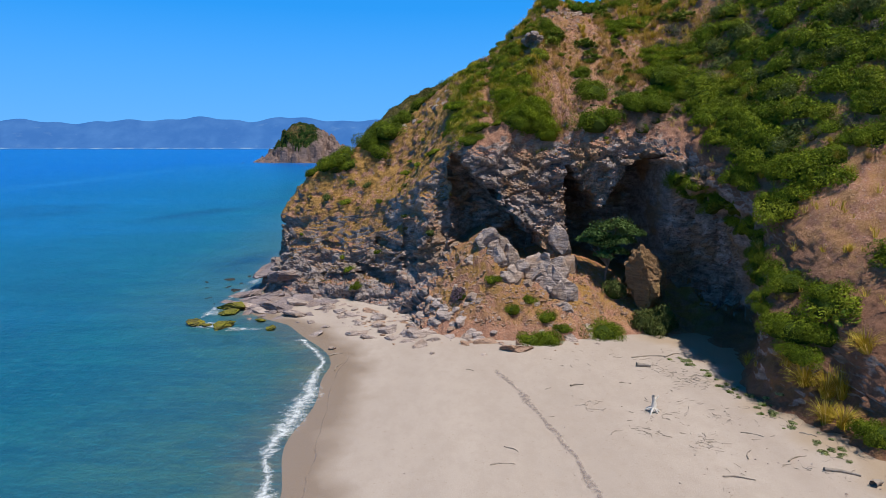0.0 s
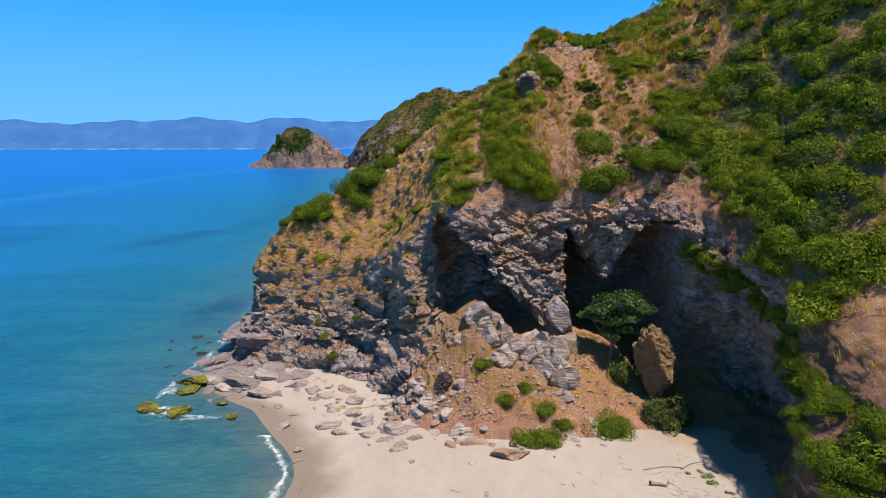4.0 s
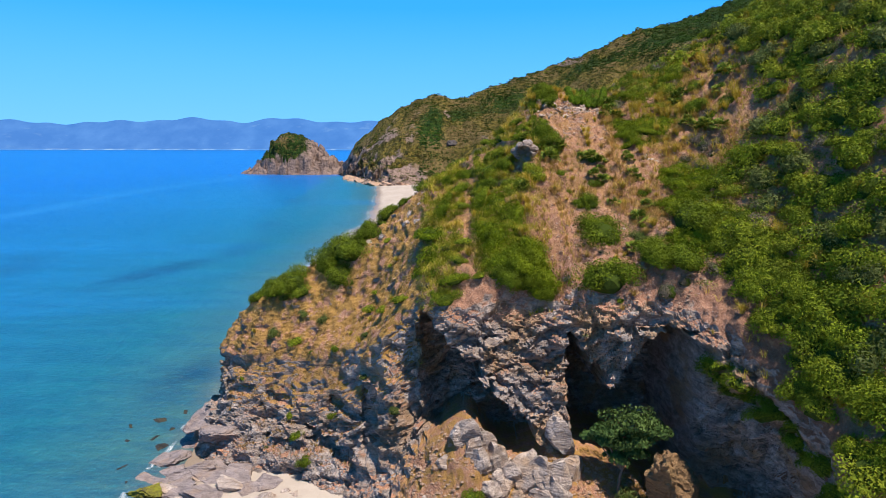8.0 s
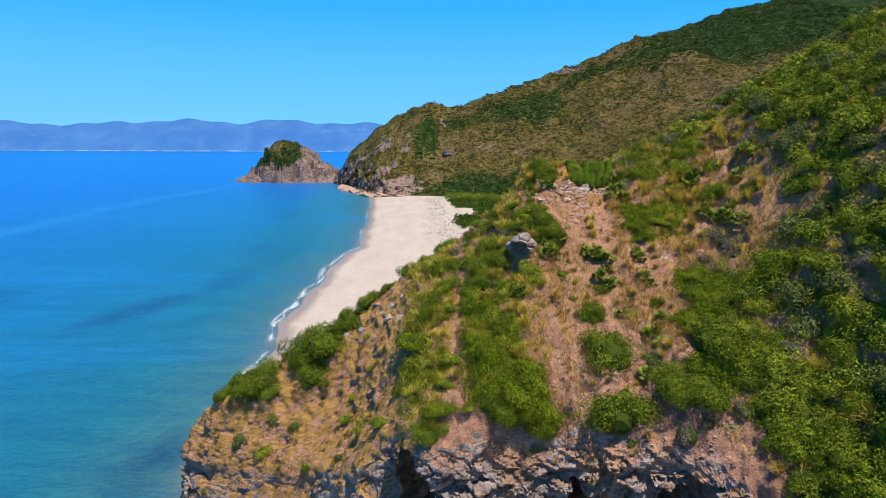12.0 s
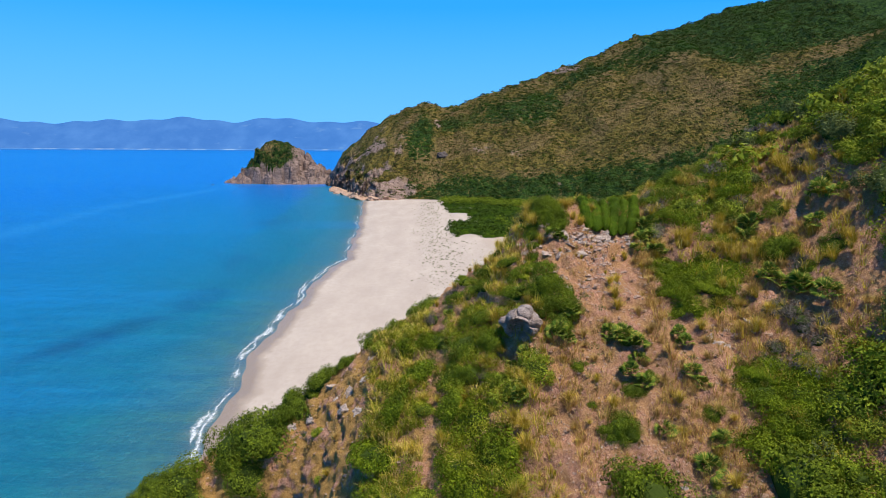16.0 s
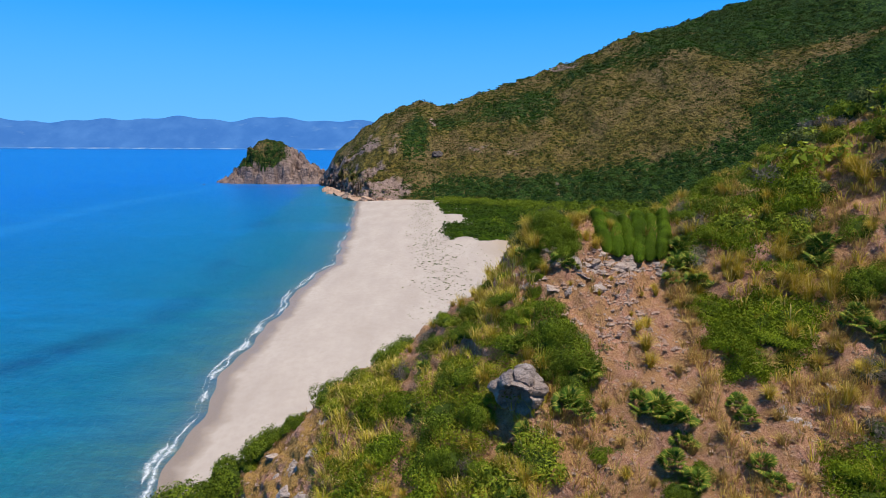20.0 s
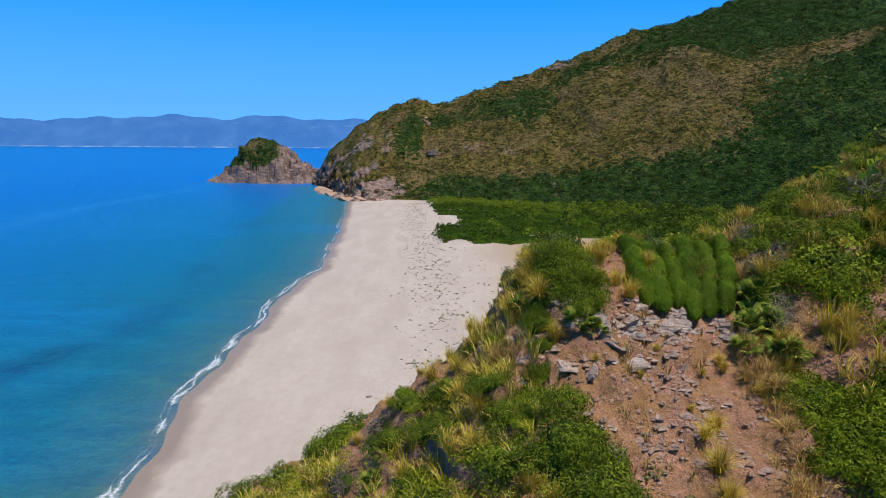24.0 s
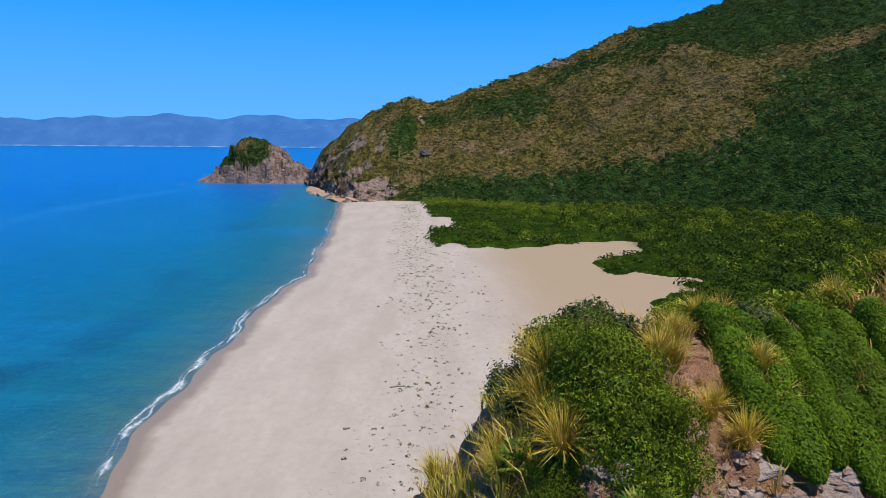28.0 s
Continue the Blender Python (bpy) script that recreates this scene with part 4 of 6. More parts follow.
# plan positions of the plants that stand out: x, y, width
plant(MASTIC_BUSH, [(14.6, 65.0, 4.0), (14.9, 67.9, 3.7), (18.3, 65.2, 3.0), (20.2, 64.2, 3.6), (21.7, 67, 4.6), (18.7, 65.4, 2.8), (2.7, 65.6, 2.0), (9.9, 78.2, 1.9), (6.1, 76, 2.5), (6.8, 77.3, 2.5), (7.5, 78.6, 2.2), (-6.5, 82.3, 4.6), (-4.6, 83.6, 3.8), (-8.8, 82.8, 4.0), (-7.4, 80.8, 3.2), (-12.3, 82, 4.2), (-14, 82.4, 3.4), (-11.2, 81, 2.8), (-15.8, 82.8, 2.2), (-2.8, 84.2, 2.4), (-1.2, 84.6, 1.8), (0.6, 84.6, 2.0), (2.3, 84.6, 1.6), (4, 85, 2.0), (8, 83, 1.5), (8.6, 82, 1.6), (7.6, 81.5, 1.6), (8.3, 80.4, 1.6), (7.1, 83.6, 1.4), (9.2, 83.7, 1.0), (6.6, 82.2, 1.5), (7.2, 79.8, 1.5)])
plant(MASTIC_BUSH, [(10.3, 55.8, 1.6), (13.9, 56, 3.0), (4.4, 59.2, 1.3), (6.1, 57.5, 1.5), (7.7, 58.4, 1.4), (8.9, 56.7, 1.9), (7.4, 54.6, 2.4), (8.9, 54.6, 2.6), (21.9, 42.4, 2.6), (22.3, 40.4, 2.8), (21.9, 44.6, 1.8), (22.6, 41.4, 3.2), (23.4, 34, 2.6), (23.4, 44.1, 2.6), (24.2, 41.6, 2.3), (23.5, 40, 2.2)], 0.2)
plant(FINE_BUSH, [(12.1, 84.9, 1.5), (12.3, 84.0, 1.6), (12.3, 83.2, 1.7), (12.5, 82.4, 1.7), (12.7, 81.8, 1.5), (12.9, 83.0, 1.2), (11.6, 84.2, 0.8), (11.3, 82.4, 0.8), (11.2, 81.7, 0.9), (11.2, 80.9, 0.8), (11.1, 80.2, 0.8)], 0.5, 1.35)
plant(MAT, [(11.0, 79.6, 1.6), (10.3, 79.2, 1.3), (10.7, 80.4, 1.2)], 0.6, 1.0)
plant(FINE_BUSH, [(10.0, 82.5, 0.9), (9.9, 79.4, 1.5), (9.5, 80.4, 1.3), (10.1, 81.0, 0.9)])
for row in range(6):          # creeping rolls side by side down the slope
    low, high = on_land(15.05 + 0.52 * row, 82.3 + 0.15 * (row % 2))[0], on_land(15.25 + 0.82 * row, 86.5 + 0.1 * row)[0]
    middle = max((on_land(*low.lerp(high, k).xy)[0] for k in (0.35, 0.5, 0.65)), key=lambda p: (p - low.lerp(high, 0.5)).z)
    along = (high - low).normalized()
    across = along.cross(Vector((0, 0, 1))).normalized()
    m = Matrix((across, along, across.cross(along))).transposed().to_4x4()
    lift = max(0.0, middle.z - low.lerp(high, 0.5).z - 0.1)
    ROLL.put(Matrix.Translation(low.lerp(high, 0.5) + Vector((0, 0, 0.06 + 0.6 * lift))) @ m, 0.80 + 0.08 * math.sin(2.3 * row), 1.2 + 0.25 * math.sin(4.1 * row), (high - low).length / (3.55 + 0.25 * math.sin(3.1 * row + 1)))
plant(MAT, [(18.0, 87.4, 2.2)], 0.3, 1.3)
plant(YELLOW_BUSH, [(16.2, 87.2, 1.1), (15.4, 87.0, 1.3)], 0.4, 0.9)
plant(MAT, [(24.5, 84.5, 3.2), (25.1, 83, 3.1), (23.6, 83.6, 2.4), (21.8, 65.2, 3.6), (22, 68.1, 3.8), (23, 65.9, 3.7), (20.5, 66.3, 2.6), (21.5, 71.9, 2.4), (22.2, 70.0, 2.6), (24.0, 70.5, 2.5), (23.3, 68.7, 2.6), (20.5, 69.4, 2.4), (23.3, 71.3, 2.4)], 0.8, 1.2)
plant(MAT, [(1.5, 71.6, 3.4), (1.9, 74.1, 3.5), (2.4, 76.3, 3.3), (3.4, 66.7, 2.4), (2.2, 69.3, 2.6), (6.0, 66.8, 3.4), (6.7, 68.7, 3.2), (7, 72.3, 3.0), (7.2, 67.4, 3.8), (8.2, 66.5, 3.8), (9.2, 66.6, 3.6), (9.1, 67.6, 2.6), (9.8, 66.0, 2.8), (6.4, 70.6, 2.8), (5.6, 74.2, 2.8), (7.6, 70.2, 2.8), (4.2, 78, 2.6), (5.2, 79.5, 2.2), (3.2, 80.6, 2.2)], 0.8, 1.3)
plant(OLIVE_BUSH, [(12.6, 85.8, 1.7), (10.9, 85.3, 1.3), (10.9, 84.6, 1.1), (13.2, 85.2, 1.2), (11.8, 85.9, 1.4), (5.2, 86.2, 1.6), (16.6, 86.8, 1.6)])
plant(YELLOW_BUSH, [(-11.2, 77.9, 1.8), (10.2, 73.3, 2.3), (8.9, 72.7, 2.3), (15.6, 86.9, 1.7), (18.6, 87.9, 2.4), (19.8, 88.3, 2.0), (11.6, 86.1, 1.2), (14.6, 86.6, 1.2), (21.7, 84.3, 2.6), (5.9, 61.9, 1.1), (-8.8, 83, 1.4), (-16.2, 83, 1.5), (4.6, 70, 1.8), (8.2, 69, 1.6)])
plant(MASTIC_BUSH, [(7.0, 75.2, 1.6), (6.6, 66.2, 2.2), (7.8, 66.0, 2.4), (9.0, 65.9, 2.2), (7.2, 66.0, 2.2), (8.6, 66.0, 2.2), (9.8, 65.6, 1.8), (8.2, 76.2, 1.5), (8.3, 74.1, 1.4)], 0.4, 1.35)
plant(GREY_BUSH, [(13.1, 83.9, 0.9), (19.9, 84.5, 1.6), (19.3, 82.4, 1.4), (6.3, 83.6, 1.7), (7.2, 74.4, 1.1), (4.8, 82, 1.4), (24, 71.5, 1.6), (22.5, 72.5, 1.5), (26, 66, 1.6), (27.3, 64.5, 1.5)])
plant(SCRUB_BUSH, [(23.5, 54, 2.6), (24.8, 56, 2.8), (24.6, 53, 2.4), (25.4, 58.5, 2.8), (23.6, 58, 2.6), (23, 61, 2.6), (23.9, 49.4, 2.0), (25.2, 50.5, 2.2), (26, 54.5, 2.6)])
plant(PURPLE_BUSH, [(1.6, 59.3, 1.7)], 0.2)
plant(FAN_PALM, [(10.7, 83.0, 0.9), (12.4, 81.1, 1.1), (12.8, 80.9, 0.9), (18.3, 82.2, 1.2), (10, 77.8, 0.9), (18.6, 82.9, 1.1), (17.8, 68.5, 1.5), (17.9, 81.4, 1.0), (24.4, 39.2, 1.6), (5.9, 80.8, 1.0), (9.8, 76.6, 1.1), (5.6, 78.4, 1.0), (9.9, 74.6, 1.1), (17.0, 66.5, 1.3)], 0.3, 1.0, 0.0)
plant(TUFT, [(11.5, 85.3, 1.7), (11.4, 84.9, 1.6), (11.5, 84.4, 1.8), (11.4, 83.9, 1.8), (11.35, 83.4, 1.8), (11.5, 83.0, 1.6), (11.4, 82.5, 1.5), (11.2, 84.2, 1.5), (10.5, 83.6, 1.4), (10.4, 83.0, 1.2), (11.6, 81.0, 1.3), (13.8, 84.7, 1.5), (13.7, 84.1, 1.4), (14.2, 85.5, 1.2), (14.1, 83.2, 1.1), (14.5, 82.7, 1.2), (15.2, 86.5, 1.2), (9.4, 85.3, 1.3), (9.0, 73.4, 1.6), (8.4, 72.4, 1.6), (7.9, 75.3, 1.5), (6.6, 74.0, 1.5), (10.3, 77.2, 1.4), (5.6, 77.0, 1.5), (9.4, 70.8, 1.5), (8.6, 68.2, 1.6), (7.6, 67.2, 1.5), (5.2, 72.2, 1.4), (8.9, 82.8, 1.5), (9.3, 81.8, 1.5), (7.9, 84.1, 1.3), (8.7, 80.9, 1.4), (9.2, 80.0, 1.3), (7.9, 82.2, 1.3), (9.4, 83.4, 1.1), (9.8, 81.4, 1.0), (12, 85.8, 1.1), (9.0, 78.8, 1.3), (8.5, 77.4, 1.5), (6.9, 80.3, 1.4), (9.6, 72.6, 1.9), (22.0, 39.2, 3.0), (22.9, 38.4, 3.2), (23.5, 37.8, 3.2), (24.2, 37.0, 3.0), (21.9, 46.2, 2.0), (22.2, 37.0, 2.6), (22.5, 36.0, 2.6), (21.6, 40.6, 2.2), (18.9, 80.6, 1.4), (9.3, 69.8, 1.6), (8.9, 71.2, 1.6), (9.9, 66.4, 1.6), (4.6, 68.4, 1.6), (4.3, 75.5, 1.5), (3.8, 72.5, 1.6)], 0.35, 1.0, 0.0)
plant(STRAW_TUFT, [(17.6, 80.6, 1.2), (19.4, 81.2, 1.5), (27.4, 82.5, 1.7), (28.2, 84.2, 1.7), (21.6, 72.2, 1.5)], 0.35, 1.0, 0.0)

# the slope between the perched boulder and the thicket, column by column
plant(MASTIC_BUSH, [(11.8, 77.3, 2.3), (12.1, 76.1, 1.8), (11.5, 78.1, 2.0), (11.0, 77.9, 1.7), (11.1, 76.8, 1.6), (12.0, 77.9, 1.8), (11.9, 75.3, 1.3), (11.4, 79.0, 1.5), (12.4, 76.7, 1.6)], 0.4, 1.15)
plant(MASTIC_BUSH, [(12.5, 73.7, 1.0), (14.2, 70.6, 1.6), (13.7, 70.4, 1.3), (14.5, 70.2, 1.3), (18.7, 70.6, 1.0), (25.2, 78.1, 1.8), (16.2, 72.8, 1.1), (15.2, 72.2, 1.3), (15.5, 74.6, 1.1), (12.9, 71.7, 0.7)], 0.4, 1.1)
plant(FAN_PALM, [(11.7, 75.0, 1.3), (12.2, 74.8, 1.1), (12.7, 76.3, 1.2), (14.7, 75.5, 1.3), (15.3, 74.8, 1.6), (15.9, 74.4, 1.3), (15.2, 73.0, 1.4), (15.8, 72.3, 1.2), (15.9, 73.8, 1.1), (18.5, 74.2, 1.3), (18.4, 74.8, 1.0), (18.3, 72.5, 1.1), (18.6, 71.9, 1.1), (18.7, 69.4, 1.3), (16.2, 70.3, 1.2), (24.5, 80.5, 1.7), (23.9, 81.4, 1.4), (24.2, 76.8, 1.5), (25.4, 75.6, 1.8), (24.7, 76.3, 1.3), (19.0, 81.1, 1.5), (18.8, 83.2, 1.4), (19.1, 83.6, 1.2), (19.4, 83.5, 1.1), (9.2, 74.4, 1.1), (9.3, 71.9, 1.2)], 0.3, 1.0, 0.0)
plant(TUFT, [(15.5, 77.6, 1.5), (15.5, 77.0, 1.4), (15.9, 78.8, 1.2), (14.0, 71.5, 1.3), (13.4, 72.7, 0.9), (11.8, 72.1, 1.3), (11.9, 74.0, 1.0), (19.4, 77.0, 1.5), (21.1, 76.4, 1.4), (20.5, 81.4, 2.0), (20.9, 80.8, 1.9), (19.7, 83.9, 1.8), (23.2, 79.6, 1.7), (23.9, 78.3, 1.7), (23.0, 80.7, 1.5), (22.2, 76.0, 1.6), (22.7, 81.0, 1.5), (17.2, 71.2, 1.4), (17.1, 70.1, 1.3), (15.3, 78.2, 1.2)], 0.35, 1.0, 0.0)
plant(TUFT, [(18.7, 82.0, 1.0), (19.1, 82.4, 1.0), (19.1, 81.5, 1.2), (17.8, 79.8, 1.1), (14.6, 83.8, 0.8), (14.4, 82.7, 0.9), (14.6, 85.7, 0.9), (17.0, 80.9, 0.8), (17.0, 81.2, 0.7), (13.9, 79.6, 0.5), (15.3, 79.2, 0.5), (14.8, 80.9, 0.5), (12.7, 80.1, 0.5), (16.2, 80.6, 0.5)], 0.35, 1.0, 0.0)
plant(STRAW_TUFT, [(23.0, 76.4, 1.4), (21.6, 74.5, 1.4), (20.6, 70.9, 1.1), (17.4, 73.6, 1.2), (17.0, 75.4, 1.3), (16.6, 76.6, 1.2), (17.6, 77.2, 1.3), (17.9, 78.6, 1.3), (18.2, 79.8, 1.4), (16.8, 72.4, 1.2), (19.4, 73.2, 1.2), (19.8, 72.0, 1.1), (13.2, 74.9, 0.9), (14.4, 72.6, 1.0), (24.6, 79.0, 1.5), (25.8, 77.4, 1.4)], 0.35, 1.0, 0.0)
plant(MAT, [(19.2, 79.5, 2.4), (20.3, 79.2, 2.5), (21.4, 78.8, 2.5), (22.5, 78.6, 2.5), (19.1, 78.0, 2.4), (20.0, 77.5, 2.4), (21.1, 77.4, 2.4), (22.1, 77.0, 2.4), (18.9, 76.6, 2.2), (19.9, 76.2, 2.2), (21.1, 76.4, 2.4), (19.7, 78.4, 2.5), (20.8, 78.1, 2.5), (21.8, 77.8, 2.5)], 0.85, 1.15)
plant(MAT, [(21.5, 71.1, 2.6), (22.7, 70.2, 2.6), (23.1, 69.1, 2.6), (21.3, 69.6, 2.5), (22.1, 69.1, 2.5), (21.7, 72.0, 1.9), (22.4, 71.2, 2.4), (23.4, 70.4, 2.4), (20.8, 68.4, 2.4), (21.8, 67.9, 2.4)], 0.85, 1.3)
plant(GREY_BUSH, [(20.9, 86.5, 1.8), (21.0, 85.6, 1.8), (20.4, 84.8, 1.5), (19.8, 83.0, 1.6), (20.3, 86.3, 1.5), (24.5, 74.5, 1.7), (24.7, 73.9, 1.5), (25.8, 76.6, 1.3), (23.6, 75.2, 1.6), (24.7, 82.7, 1.6), (7.5, 74.9, 1.1), (7.3, 81.4, 1.0)])

# the open slope beside the scrub
plant(FAN_PALM, [(24.8, 80.6, 1.7), (24.4, 80.1, 1.4), (28.3, 79.5, 1.8), (27.5, 78.2, 1.4), (24.3, 77.1, 1.2), (25.5, 75.8, 1.7), (26.2, 74.3, 1.7), (19.1, 82.3, 1.4), (19.3, 81.1, 1.2), (28.9, 78.6, 1.4)], 0.3, 1.0, 0.0)
plant(MASTIC_BUSH, [(25.4, 78.2, 2.2), (26.5, 80.6, 1.7), (27.6, 76.4, 1.6), (26.0, 76.2, 1.1)], 0.5, 1.0)
plant(MAT, [(25.4, 85.7, 3.0), (25.0, 83.9, 2.9), (22.0, 86.2, 2.6), (22.0, 82.7, 2.6), (21.5, 83.6, 2.1)], 0.8, 1.25)
plant(TUFT, [(23.8, 82.1, 2.0), (23.3, 81.6, 1.8), (22.4, 79.7, 1.9), (23.2, 78.7, 1.7), (22.8, 79.3, 1.6), (23.2, 76.1, 1.3), (28.0, 85.1, 1.9), (27.9, 83.9, 1.9), (27.8, 82.7, 2.0), (27.9, 83.3, 1.8), (28.7, 81.4, 1.9), (29.1, 81.9, 1.7), (27.2, 75.7, 1.8), (27.2, 78.0, 1.5), (23.7, 75.0, 1.5), (24.4, 79.0, 1.6), (23.9, 80.9, 1.6)], 0.35, 1.0, 0.0)
plant(GREY_BUSH, [(21.2, 86.9, 1.5), (26.0, 76.9, 0.9), (24.0, 75.0, 1.5), (25.1, 72.8, 1.3), (23.8, 72.2, 1.5), (28.7, 82.9, 1.4), (24.6, 73.6, 1.3), (25.6, 73.4, 1.2), (23.0, 73.2, 1.3), (24.4, 81.6, 1.2)])

# scattered growth between them
def headland_spots(count, x0, x1, y0, y1, rule, gap, seed):
    rng = np.random.default_rng(seed)
    out = []
    for _ in range(count * 12):
        x, y = rng.uniform(x0, x1), rng.uniform(y0, y1)
        if not rule(x, y) or any((x - a) ** 2 + (y - b) ** 2 < gap * gap for a, b in out):
            continue
        place, n = on_land(x, y)
        if place.z > 2 and n.z > 0.35:
            out.append((x, y))
            if len(out) == count:
                break
    return out


def open_slope(x, y):
    """Earth with single bushes and tufts between the creeping shrubs and the scrub."""
    return 23.4 < x < 29.6 + 0.8 * math.sin(y) and 71.5 < y < 86 and not (x < 26 and y > 82)


def thicket(x, y):
    """The dense scrub right of the scree."""
    edge = 20.5 + 0.42 * (y - 62) if y > 62 else 25.0 - 0.03 * (62 - y)
    return not open_slope(x, y) and x > edge + 1.2 * math.sin(y * 0.9) and not (27 < x < 33 and 78 < y < 86 and x < y - 52)


def rubble(x, y):
    """The bare broken ground under the crest."""
    return 10.6 + 0.35 * (82 - y) < x < 17.6 and 77.6 < y < 82.6 + 0.05 * (x - 12)


def earth_bank(x, y):
    """The bare red-brown bank above the near end of the beach."""
    return 24.0 < x < 33 and 36 < y < 47.5 and noise.noise(Vector((x * 0.2, y * 0.2, 5))) > -0.3


def bare(x, y):
    return noise.noise(Vector((x * 0.14, y * 0.14, 5))) > 0.12


for i, (x, y) in enumerate(headland_spots(440, 20, 46, 40, 90, lambda a, b: thicket(a, b) and not earth_bank(a, b), 1.0, 11)):
    kind = (SCRUB_BUSH, SCRUB_BUSH, YELLOW_BUSH, SCRUB_BUSH, YELLOW_BUSH, SCRUB_BUSH, OLIVE_BUSH, SCRUB_BUSH, GREY_BUSH, SCRUB_BUSH)[i % 10]
    if y > 66 and i % 4:
        kind = (YELLOW_BUSH, SCRUB_BUSH, OLIVE_BUSH, YELLOW_BUSH, TUFT, SCRUB_BUSH)[i % 6]
    plant(kind, [(x, y, RNG.uniform(2.0, 3.6) * (0.6 if kind in (GREY_BUSH, TUFT, STRAW_TUFT) else 1))], 0.5, 0.95)
for i, (x, y) in enumerate(headland_spots(170, 10, 30, 63, 90, lambda a, b: not thicket(a, b) and not rubble(a, b) and not (10 < a < 13 and b < 70) and noise.noise(Vector((a * 0.4, b * 0.25, 2))) > -0.18, 0.5, 12)):
    plant((STRAW_TUFT, STRAW_TUFT, TUFT, STRAW_TUFT)[i % 4], [(x, y, 0.5 + 1.1 * RNG.random() ** 1.5)], 0.35, 1.0, 0.0)
for i, (x, y) in enumerate(headland_spots(70, -17, 10, 66, 88, lambda a, b: a > 1 or bare(a, b), 0.8, 13)):
    plant((TUFT, STRAW_TUFT, TUFT, YELLOW_BUSH)[i % 4], [(x, y, RNG.uniform(0.6, 1.3))], 0.35, 1.0, 0.0)
for i, (x, y) in enumerate(headland_spots(110, 22, 40, 42, 92, lambda a, b: b > 72 or noise.noise(Vector((a * 0.3, b * 0.3, 4))) > 0.05, 1.3, 14)):
    plant((TUFT, STRAW_TUFT)[i % 2], [(x, y, RNG.uniform(0.8, 1.5))], 0.35, 1.0, -0.15)
for i, (x, y) in enumerate(headland_spots(125, 19.4, 36, 80, 97, lambda a, b: (b > 83 or a > 23) and not (b > 88 and a < 21) and not open_slope(a, b), 1.25, 15)):
    plant((MASTIC_BUSH, MAT, YELLOW_BUSH, MASTIC_BUSH, MAT, OLIVE_BUSH, MAT, GREY_BUSH)[i % 8], [(x, y, RNG.uniform(1.5, 2.8))], 0.5, 1.0)
for i, (x, y) in enumerate(headland_spots(40, 19.4, 34, 79, 95, lambda a, b: True, 1.5, 16)):
    plant((TUFT, STRAW_TUFT)[i % 2], [(x, y, RNG.uniform(0.8, 1.3))], 0.35, 1.0, -0.1)


for i, (x, y) in enumerate(headland_spots(20, 10.5, 23, 63, 70, lambda a, b: not thicket(a, b) and b < 69 and noise.noise(Vector((a * 0.35, b * 0.35, 9))) > 0.02, 0.7, 17)):
    plant((MASTIC_BUSH, GREY_BUSH, STRAW_TUFT, OLIVE_BUSH, YELLOW_BUSH, TUFT)[i % 6], [(x, y, 0.5 + 1.5 * RNG.random() ** 2)], 0.4, 1.0, 0.05)
for i, (x, y) in enumerate(headland_spots(46, 23.2, 27.5, 47.5, 63, lambda a, b: True, 0.85, 19)):
    plant((SCRUB_BUSH, SCRUB_BUSH, MASTIC_BUSH, YELLOW_BUSH, TUFT)[i % 5], [(x, y, RNG.uniform(1.4, 2.6))], 0.5, 0.95)
for i, (x, y) in enumerate(headland_spots(34, -17, 3, 66, 84, lambda a, b: a + 20 < b * 0.6 or bare(a, b), 1.8, 18)):
    plant((MASTIC_BUSH, YELLOW_BUSH, OLIVE_BUSH, GREY_BUSH)[i % 4], [(x, y, RNG.uniform(0.5, 1.3))], 0.4, 1.0)
# bushes hanging over the lip of the ravine
for y in np.arange(45.5, 61, 1.05):
    for drop_by in (0.3, 1.5):
        z = float(np.interp(y, [44, 46.8, 52, 57.5, 61.6], [8, 8.6, 11, 13.4, 15.6])) - drop_by + RNG.uniform(-0.5, 0.5)
        wall, n, _, _ = HEAD_TREE.ray_cast(Vector((18.6, y, z)), Vector((1, 0, 0)))
        if wall and wall.x < 27 and RNG.random() < 1.15 - 0.13 * drop_by:
            m, s = lean_pose(wall.x + 0.4, y, RNG.uniform(0, 360), RNG.uniform(1.1, 1.8), 0.0, 0.0, z - 0.5)
            (SCRUB_BUSH, MASTIC_BUSH)[int(y) % 2].put(m @ pose(0, 0, 0, 0, -28, 0), s)


def joined(name, material, parts, label, category):
    v, f, n = [], [], 0
    for pv, pf in parts:
        v.append(pv), f.append(pf + n)
        n += len(pv)
    return tagged(new(name, mesh_of(name, np.concatenate(v), np.concatenate(f), material)), label, category, kind="stuff")


def clumps(centres, sizes, leaf, per, rng, flat=0.7):
    """Many small leafy heaps as one set of leaves."""
    k = len(centres)
    d = rng.normal(size=(k, per, 3))
    d[..., 2] = np.abs(d[..., 2])
    d /= np.linalg.norm(d, axis=2, keepdims=True)
    r = sizes[:, None] * rng.uniform(0.75, 1.1, (k, per))
    p = centres[:, None] + d * r[..., None] * (1, 1, flat)
    n = d + rng.normal(size=d.shape) * 0.4
    n = (n / np.linalg.norm(n, axis=2, keepdims=True)).reshape(-1, 3)
    v, f = leaf_quads(p.reshape(-1, 3), n, 1.0, 1.4, rng)
    s = np.repeat((leaf * sizes), per * 3)[:, None]
    c = np.repeat(p.reshape(-1, 3), 3, 0)
    return c + (v - c) * s, f


